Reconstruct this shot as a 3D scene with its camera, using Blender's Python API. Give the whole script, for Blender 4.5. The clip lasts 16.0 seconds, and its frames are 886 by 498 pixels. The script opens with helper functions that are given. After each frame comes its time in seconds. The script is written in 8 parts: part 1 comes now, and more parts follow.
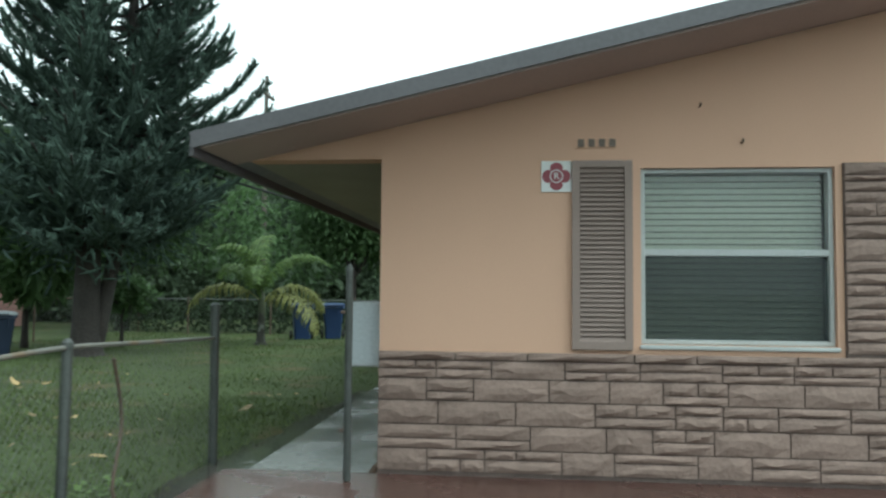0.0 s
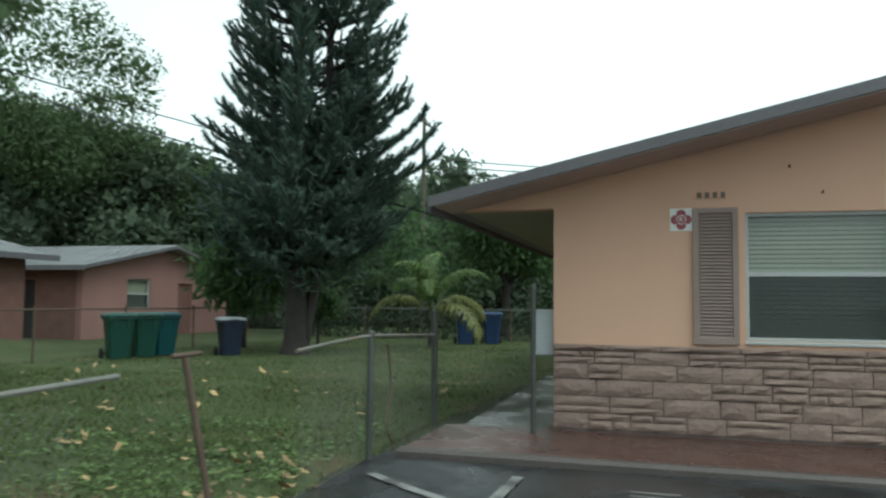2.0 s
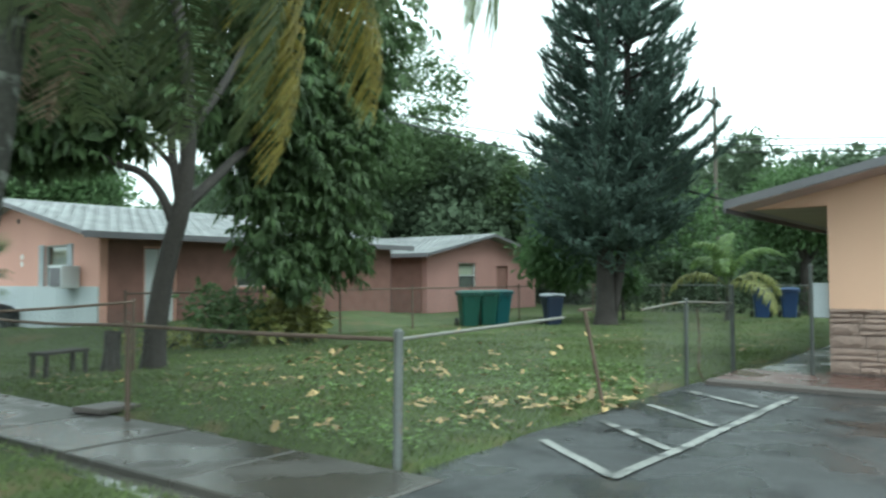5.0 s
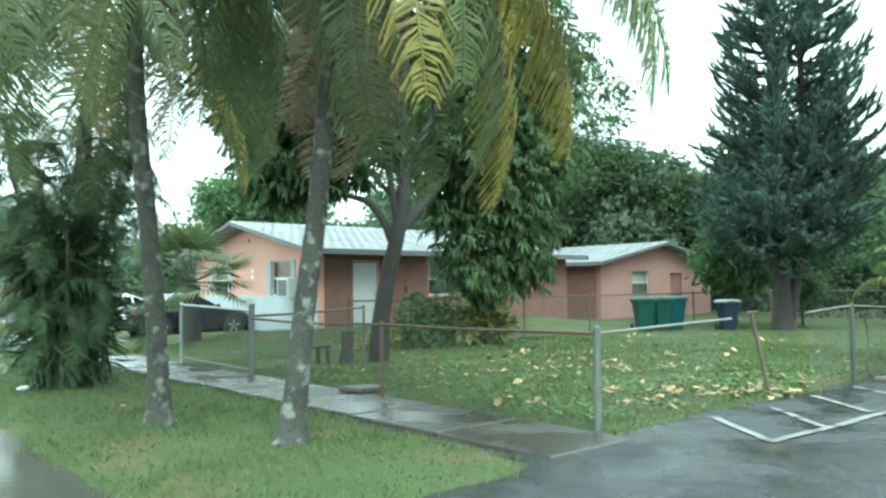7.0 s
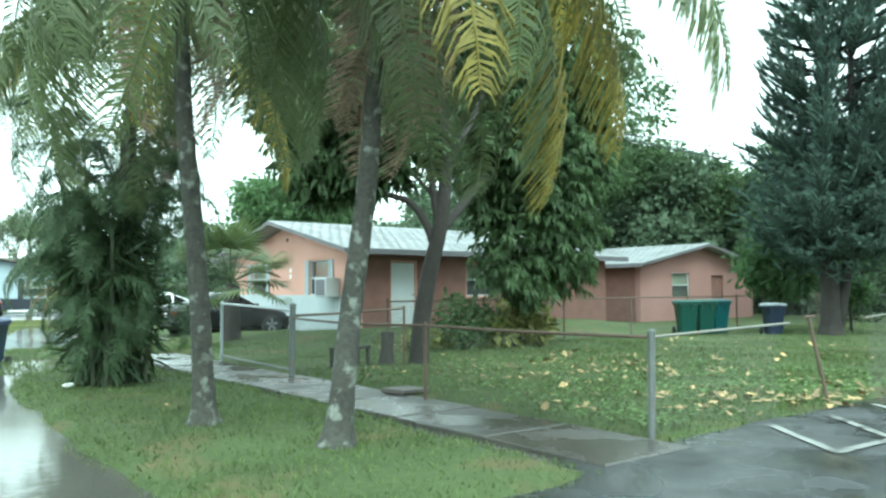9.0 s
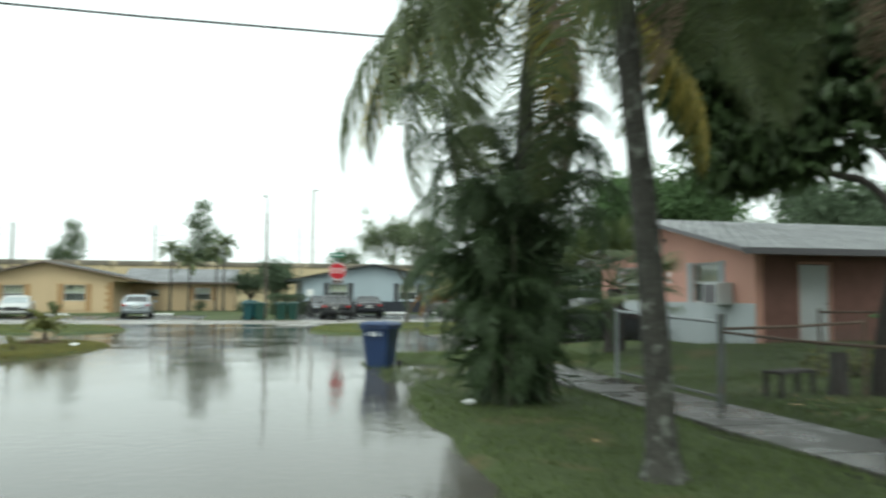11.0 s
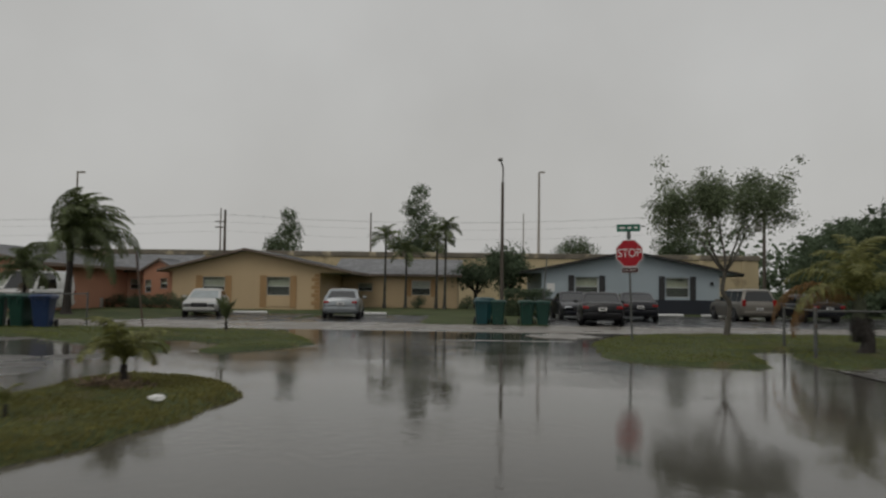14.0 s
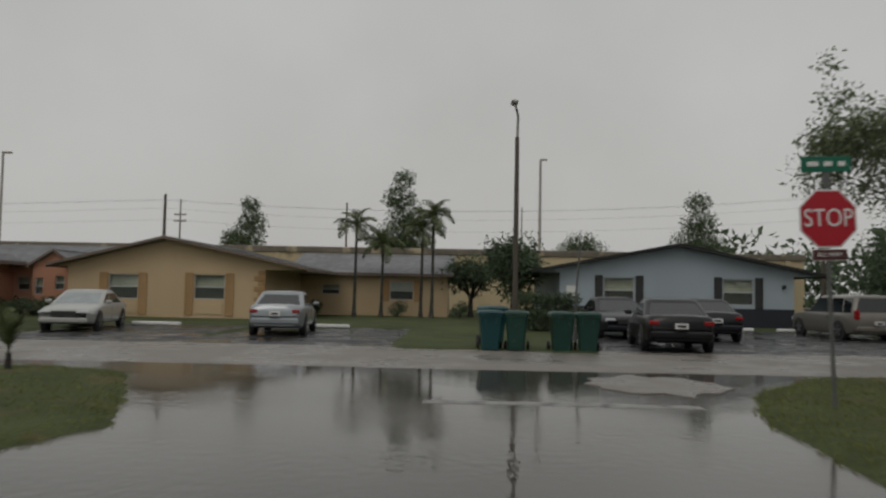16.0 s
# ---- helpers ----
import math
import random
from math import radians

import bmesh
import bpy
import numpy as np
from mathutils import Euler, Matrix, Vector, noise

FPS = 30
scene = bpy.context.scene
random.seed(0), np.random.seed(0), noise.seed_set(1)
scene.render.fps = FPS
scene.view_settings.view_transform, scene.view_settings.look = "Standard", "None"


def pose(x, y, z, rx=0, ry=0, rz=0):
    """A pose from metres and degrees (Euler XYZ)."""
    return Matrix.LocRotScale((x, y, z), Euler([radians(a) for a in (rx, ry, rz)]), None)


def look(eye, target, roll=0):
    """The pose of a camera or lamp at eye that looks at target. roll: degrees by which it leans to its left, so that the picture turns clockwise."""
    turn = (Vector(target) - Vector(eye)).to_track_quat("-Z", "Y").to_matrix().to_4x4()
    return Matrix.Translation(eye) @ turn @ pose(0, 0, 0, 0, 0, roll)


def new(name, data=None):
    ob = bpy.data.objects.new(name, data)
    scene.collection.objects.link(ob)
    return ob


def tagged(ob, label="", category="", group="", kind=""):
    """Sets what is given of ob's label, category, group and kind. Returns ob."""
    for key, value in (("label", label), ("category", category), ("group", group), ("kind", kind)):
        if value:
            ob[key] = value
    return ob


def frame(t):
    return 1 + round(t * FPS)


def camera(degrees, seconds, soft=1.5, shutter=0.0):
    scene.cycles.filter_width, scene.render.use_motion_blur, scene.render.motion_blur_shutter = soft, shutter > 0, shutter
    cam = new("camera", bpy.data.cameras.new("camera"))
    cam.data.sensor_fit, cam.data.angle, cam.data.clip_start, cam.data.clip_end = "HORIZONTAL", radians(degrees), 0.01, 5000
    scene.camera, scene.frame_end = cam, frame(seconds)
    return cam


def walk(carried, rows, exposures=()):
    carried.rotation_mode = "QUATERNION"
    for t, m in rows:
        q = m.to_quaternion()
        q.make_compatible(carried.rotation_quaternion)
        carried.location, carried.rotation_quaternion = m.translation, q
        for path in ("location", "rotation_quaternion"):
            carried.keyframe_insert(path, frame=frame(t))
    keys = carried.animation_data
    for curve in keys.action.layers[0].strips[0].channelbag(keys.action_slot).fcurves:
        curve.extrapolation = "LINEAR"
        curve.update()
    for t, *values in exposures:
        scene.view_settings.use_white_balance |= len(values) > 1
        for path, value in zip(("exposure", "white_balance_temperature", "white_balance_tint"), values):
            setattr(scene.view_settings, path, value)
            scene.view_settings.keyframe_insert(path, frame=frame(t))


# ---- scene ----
cam = camera(59.5, 16.0, soft=2.4, shutter=0.5)
PATH = [
    (0, (-5.839, -1.076, 1.449), (-3.853, -0.873, 1.561), 0.49),
    (0.5, (-6.286, -0.975, 1.450), (-4.306, -0.717, 1.554), 0.42),
    (1, (-7.008, -1.047, 1.450), (-5.048, -0.667, 1.566), 1.67),
    (1.5, (-7.716, -1.067, 1.450), (-5.775, -0.598, 1.572), 1.22),
    (2, (-8.428, -1.225, 1.449), (-6.514, -0.661, 1.584), 0.60),
    (2.5, (-9.018, -1.336, 1.446), (-7.137, -0.671, 1.596), 0.69),
    (3, (-9.604, -1.466, 1.440), (-7.759, -0.707, 1.588), 0.89),
    (3.5, (-10.179, -1.621, 1.432), (-8.371, -0.775, 1.559), 1.83),
    (4, (-10.778, -1.824, 1.446), (-9.025, -0.865, 1.542), 0.81),
    (4.5, (-11.396, -2.066, 1.449), (-9.718, -0.980, 1.527), -0.09),
    (5, (-12.006, -2.304, 1.446), (-10.416, -1.093, 1.524), -0.24),
    (5.2, (-12.199, -2.384, 1.445), (-10.645, -1.128, 1.522), -0.27),
    (7.5, (-13.840, -3.496, 1.466), (-12.574, -1.951, 1.570), -0.78),
    (8, (-13.842, -3.498, 1.470), (-12.585, -1.946, 1.572), -0.69),
    (8.2, (-13.828, -3.470, 1.473), (-12.575, -1.914, 1.574), -0.50),
    (10.3, (-13.590, -1.992, 1.440), (-12.656, -0.227, 1.555), -0.50),
    (10.5, (-13.590, -1.712, 1.450), (-12.791, 0.118, 1.566), 0.29),
    (11, (-13.665, -0.613, 1.462), (-13.211, 1.331, 1.581), 0.32),
    (11.5, (-13.814, 0.778, 1.484), (-13.675, 2.770, 1.602), 0.51),
    (12, (-14.099, 2.459, 1.462), (-14.132, 4.456, 1.573), 0.69),
    (12.5, (-14.257, 4.446, 1.472), (-14.339, 6.441, 1.584), 0.60),
    (13, (-14.360, 6.759, 1.471), (-14.469, 8.753, 1.582), 1.27),
    (13.5, (-14.500, 9.431, 1.466), (-14.584, 11.427, 1.569), 1.07),
    (14, (-14.685, 12.350, 1.458), (-14.767, 14.346, 1.560), 0.74),
    (14.5, (-14.787, 15.339, 1.467), (-14.863, 17.335, 1.576), 0.66),
    (15, (-14.904, 18.331, 1.471), (-14.972, 20.327, 1.580), 0.86),
    (15.5, (-15.019, 21.249, 1.470), (-15.079, 23.245, 1.578), 1.01),
    (16, (-15.098, 24.018, 1.468), (-15.149, 26.015, 1.578), 1.09),
]
walk(cam, [(t, look(eye, target, roll)) for t, eye, target, roll in PATH],
     exposures=[(0, 1.64, 5700, -11), (1.5, 1.4, 5750, -9), (2.5, 1.32, 5870, -9), (3.5, 1.3, 5850, -12), (5, 2.15, 5650, -13), (7.3, 2.82, 5420, -23), (8.2, 2.8, 5420, -22),
                (10.3, 2.48, 5750, -20), (10.8, 1.9, 6000, -10), (11.05, 1.35, 6200, -4), (11.25, 0.8, 6400, 4), (11.5, 0.46, 6500, 8), (12, 0.1, 6550, 9), (12.5, 0.0, 6650, 9), (16, -0.05, 6650, 9)])

# ---- world and light: an even rain sky, with a broad faint sun ----
world = bpy.data.worlds.new("overcast_sky")
scene.world = world
world.use_nodes = True
wn, wl = world.node_tree.nodes, world.node_tree.links
wn.clear()
sky = wn.new("ShaderNodeTexSky")
sky.sky_type, sky.sun_disc = "NISHITA", False
sky.sun_elevation, sky.sun_rotation = radians(55), radians(200)
sky.air_density, sky.dust_density, sky.ozone_density = 2.0, 6.0, 1.0
scaled = wn.new("ShaderNodeVectorMath")
scaled.operation = "SCALE"
scaled.inputs["Scale"].default_value = 0.06
cloud = wn.new("ShaderNodeTexNoise")
cloud.inputs["Scale"].default_value, cloud.inputs["Detail"].default_value = 2.2, 5
coords = wn.new("ShaderNodeTexCoord")
ramp = wn.new("ShaderNodeValToRGB")
ramp.color_ramp.elements[0].position, ramp.color_ramp.elements[0].color = 0.3, (0.455, 0.455, 0.452, 1)
ramp.color_ramp.elements[1].position, ramp.color_ramp.elements[1].color = 0.72, (0.55, 0.555, 0.558, 1)
blend = wn.new("ShaderNodeMix")
blend.data_type = "RGBA"
blend.inputs["Factor"].default_value = 0.93
back, wout = wn.new("ShaderNodeBackground"), wn.new("ShaderNodeOutputWorld")
wl.new(coords.outputs["Generated"], cloud.inputs["Vector"])
wl.new(cloud.outputs["Fac"], ramp.inputs["Fac"])
wl.new(sky.outputs["Color"], scaled.inputs[0])
wl.new(scaled.outputs["Vector"], blend.inputs["A"])
wl.new(ramp.outputs["Color"], blend.inputs["B"])
wl.new(blend.outputs["Result"], back.inputs["Color"])
wl.new(back.outputs["Background"], wout.inputs["Surface"])
sun = new("sun", bpy.data.lights.new("sun", "SUN"))
sun.data.energy, sun.data.angle, sun.data.color = 0.5, radians(30), (1.0, 0.97, 0.93)
sun.matrix_basis = look((-30, -30, 60), (-10, 10, 0))


# ---- materials ----
def mat(name, c, rough=0.75, var=0.18, scale=1.6, fine=30.0, bump=0.15, metal=0.0, spec=0.5, rnd=0.0, island=0.0, coat=0.0,
        wet=None, streak=False, translucent=0.0, stain=None):
    """A surface of base colour c, varied at a coarse and a fine scale, with fine relief."""
    m = bpy.data.materials.new(name)
    m.use_nodes = True
    n, l = m.node_tree.nodes, m.node_tree.links
    b = n["Principled BSDF"]
    geo = n.new("ShaderNodeNewGeometry")
    pos = geo.outputs["Position"]
    if streak:
        mp = n.new("ShaderNodeMapping")
        mp.inputs["Scale"].default_value = (1, 1, 0.18)
        l.new(pos, mp.inputs["Vector"])
        pos = mp.outputs["Vector"]
    n1, n2 = n.new("ShaderNodeTexNoise"), n.new("ShaderNodeTexNoise")
    n1.inputs["Scale"].default_value, n1.inputs["Detail"].default_value = scale, 4
    n2.inputs["Scale"].default_value, n2.inputs["Detail"].default_value = fine, 3
    l.new(pos, n1.inputs["Vector"])
    l.new(geo.outputs["Position"], n2.inputs["Vector"])
    add = n.new("ShaderNodeMath")
    add.operation = "ADD"
    l.new(n1.outputs["Fac"], add.inputs[0])
    l.new(n2.outputs["Fac"], add.inputs[1])
    rng = n.new("ShaderNodeMapRange")
    rng.inputs["From Min"].default_value, rng.inputs["From Max"].default_value = 0.65, 1.35
    rng.inputs["To Min"].default_value, rng.inputs["To Max"].default_value = 1 - var, 1 + var
    l.new(add.outputs[0], rng.inputs["Value"])
    value = rng.outputs["Result"]
    for amount, out in ((rnd, None), (island, geo.outputs["Random Per Island"])):
        if amount:
            if out is None:
                out = n.new("ShaderNodeObjectInfo").outputs["Random"]
            r2 = n.new("ShaderNodeMapRange")
            r2.inputs["To Min"].default_value, r2.inputs["To Max"].default_value = 1 - amount, 1 + amount
            l.new(out, r2.inputs["Value"])
            mul = n.new("ShaderNodeMath")
            mul.operation = "MULTIPLY"
            l.new(value, mul.inputs[0])
            l.new(r2.outputs["Result"], mul.inputs[1])
            value = mul.outputs[0]
    tint = n.new("ShaderNodeVectorMath")
    tint.operation = "SCALE"
    tint.inputs[0].default_value = c[:3]
    l.new(value, tint.inputs["Scale"])
    colour = tint.outputs["Vector"]
    if stain:
        n3 = n.new("ShaderNodeTexNoise")
        n3.inputs["Scale"].default_value, n3.inputs["Detail"].default_value = stain[1], 6
        l.new(geo.outputs["Position"], n3.inputs["Vector"])
        r3 = n.new("ShaderNodeMapRange")
        r3.inputs["From Min"].default_value, r3.inputs["From Max"].default_value = stain[2], stain[2] + 0.12
        l.new(n3.outputs["Fac"], r3.inputs["Value"])
        mx = n.new("ShaderNodeMix")
        mx.data_type = "RGBA"
        l.new(r3.outputs["Result"], mx.inputs["Factor"])
        l.new(colour, mx.inputs["A"])
        mx.inputs["B"].default_value = (*stain[0], 1)
        colour = mx.outputs["Result"]
    l.new(colour, b.inputs["Base Color"])
    b.inputs["Roughness"].default_value, b.inputs["Metallic"].default_value = rough, metal
    b.inputs["Specular IOR Level"].default_value = spec
    b.inputs["Coat Weight"].default_value = coat
    b.inputs["Coat Roughness"].default_value = 0.06
    if wet:
        n4 = n.new("ShaderNodeTexNoise")
        n4.inputs["Scale"].default_value, n4.inputs["Detail"].default_value = wet[2], 4
        l.new(geo.outputs["Position"], n4.inputs["Vector"])
        r4 = n.new("ShaderNodeMapRange")
        r4.inputs["From Min"].default_value, r4.inputs["From Max"].default_value = 0.42, 0.58
        r4.inputs["To Min"].default_value, r4.inputs["To Max"].default_value = wet[0], wet[1]
        l.new(n4.outputs["Fac"], r4.inputs["Value"])
        l.new(r4.outputs["Result"], b.inputs["Roughness"])
    if bump:
        bp = n.new("ShaderNodeBump")
        bp.inputs["Strength"].default_value, bp.inputs["Distance"].default_value = bump, 0.02
        l.new(n2.outputs["Fac"], bp.inputs["Height"])
        l.new(bp.outputs["Normal"], b.inputs["Normal"])
    if translucent:
        tr, ms = n.new("ShaderNodeBsdfTranslucent"), n.new("ShaderNodeMixShader")
        ms.inputs["Fac"].default_value = translucent
        l.new(colour, tr.inputs["Color"])
        l.new(b.outputs["BSDF"], ms.inputs[1])
        l.new(tr.outputs["BSDF"], ms.inputs[2])
        l.new(ms.outputs["Shader"], n["Material Output"].inputs["Surface"])
    return m


def glass_mat(name, tint, rough=0.02):
    m = bpy.data.materials.new(name)
    m.use_nodes = True
    b = m.node_tree.nodes["Principled BSDF"]
    b.inputs["Base Color"].default_value = (*tint, 1)
    b.inputs["Roughness"].default_value, b.inputs["IOR"].default_value = rough, 1.45
    b.inputs["Transmission Weight"].default_value = 1.0
    return m


def screen_mat(name, c, see):
    """Fine dark netting, part of which lets the view through."""
    m = bpy.data.materials.new(name)
    m.use_nodes = True
    n, l = m.node_tree.nodes, m.node_tree.links
    b = n["Principled BSDF"]
    b.inputs["Base Color"].default_value, b.inputs["Roughness"].default_value = (*c, 1), 0.8
    tr, ms = n.new("ShaderNodeBsdfTransparent"), n.new("ShaderNodeMixShader")
    ms.inputs["Fac"].default_value = see
    l.new(b.outputs["BSDF"], ms.inputs[1])
    l.new(tr.outputs["BSDF"], ms.inputs[2])
    l.new(ms.outputs["Shader"], n["Material Output"].inputs["Surface"])
    return m


def water_mat(name, c, rough, ripple, scale):
    m = bpy.data.materials.new(name)
    m.use_nodes = True
    n, l = m.node_tree.nodes, m.node_tree.links
    b = n["Principled BSDF"]
    geo = n.new("ShaderNodeNewGeometry")
    big, small = n.new("ShaderNodeTexNoise"), n.new("ShaderNodeTexNoise")
    big.inputs["Scale"].default_value, big.inputs["Detail"].default_value = 0.25, 3
    small.inputs["Scale"].default_value, small.inputs["Detail"].default_value = scale, 2
    for x in (big, small):
        l.new(geo.outputs["Position"], x.inputs["Vector"])
    r = n.new("ShaderNodeMapRange")
    r.inputs["From Min"].default_value, r.inputs["From Max"].default_value = 0.35, 0.65
    r.inputs["To Min"].default_value, r.inputs["To Max"].default_value = 0.8, 1.2
    l.new(big.outputs["Fac"], r.inputs["Value"])
    t = n.new("ShaderNodeVectorMath")
    t.operation = "SCALE"
    t.inputs[0].default_value = c
    l.new(r.outputs["Result"], t.inputs["Scale"])
    l.new(t.outputs["Vector"], b.inputs["Base Color"])
    r2 = n.new("ShaderNodeMapRange")
    r2.inputs["From Min"].default_value, r2.inputs["From Max"].default_value = 0.4, 0.62
    r2.inputs["To Min"].default_value, r2.inputs["To Max"].default_value = rough[0], rough[1]
    l.new(big.outputs["Fac"], r2.inputs["Value"])
    l.new(r2.outputs["Result"], b.inputs["Roughness"])
    b.inputs["IOR"].default_value = 1.33
    bp = n.new("ShaderNodeBump")
    bp.inputs["Distance"].default_value = 0.01
    # gusts: wind roughens the water in drawn-out patches
    mp, gust = n.new("ShaderNodeMapping"), n.new("ShaderNodeTexNoise")
    mp.inputs["Scale"].default_value = (0.35, 1.1, 1)
    gust.inputs["Scale"].default_value, gust.inputs["Detail"].default_value = 0.6, 4
    l.new(geo.outputs["Position"], mp.inputs["Vector"])
    l.new(mp.outputs["Vector"], gust.inputs["Vector"])
    r3 = n.new("ShaderNodeMapRange")
    r3.inputs["From Min"].default_value, r3.inputs["From Max"].default_value = 0.42, 0.62
    r3.inputs["To Min"].default_value, r3.inputs["To Max"].default_value = ripple[0], ripple[1]
    l.new(gust.outputs["Fac"], r3.inputs["Value"])
    l.new(r3.outputs["Result"], bp.inputs["Strength"])
    l.new(small.outputs["Fac"], bp.inputs["Height"])
    l.new(bp.outputs["Normal"], b.inputs["Normal"])
    return m


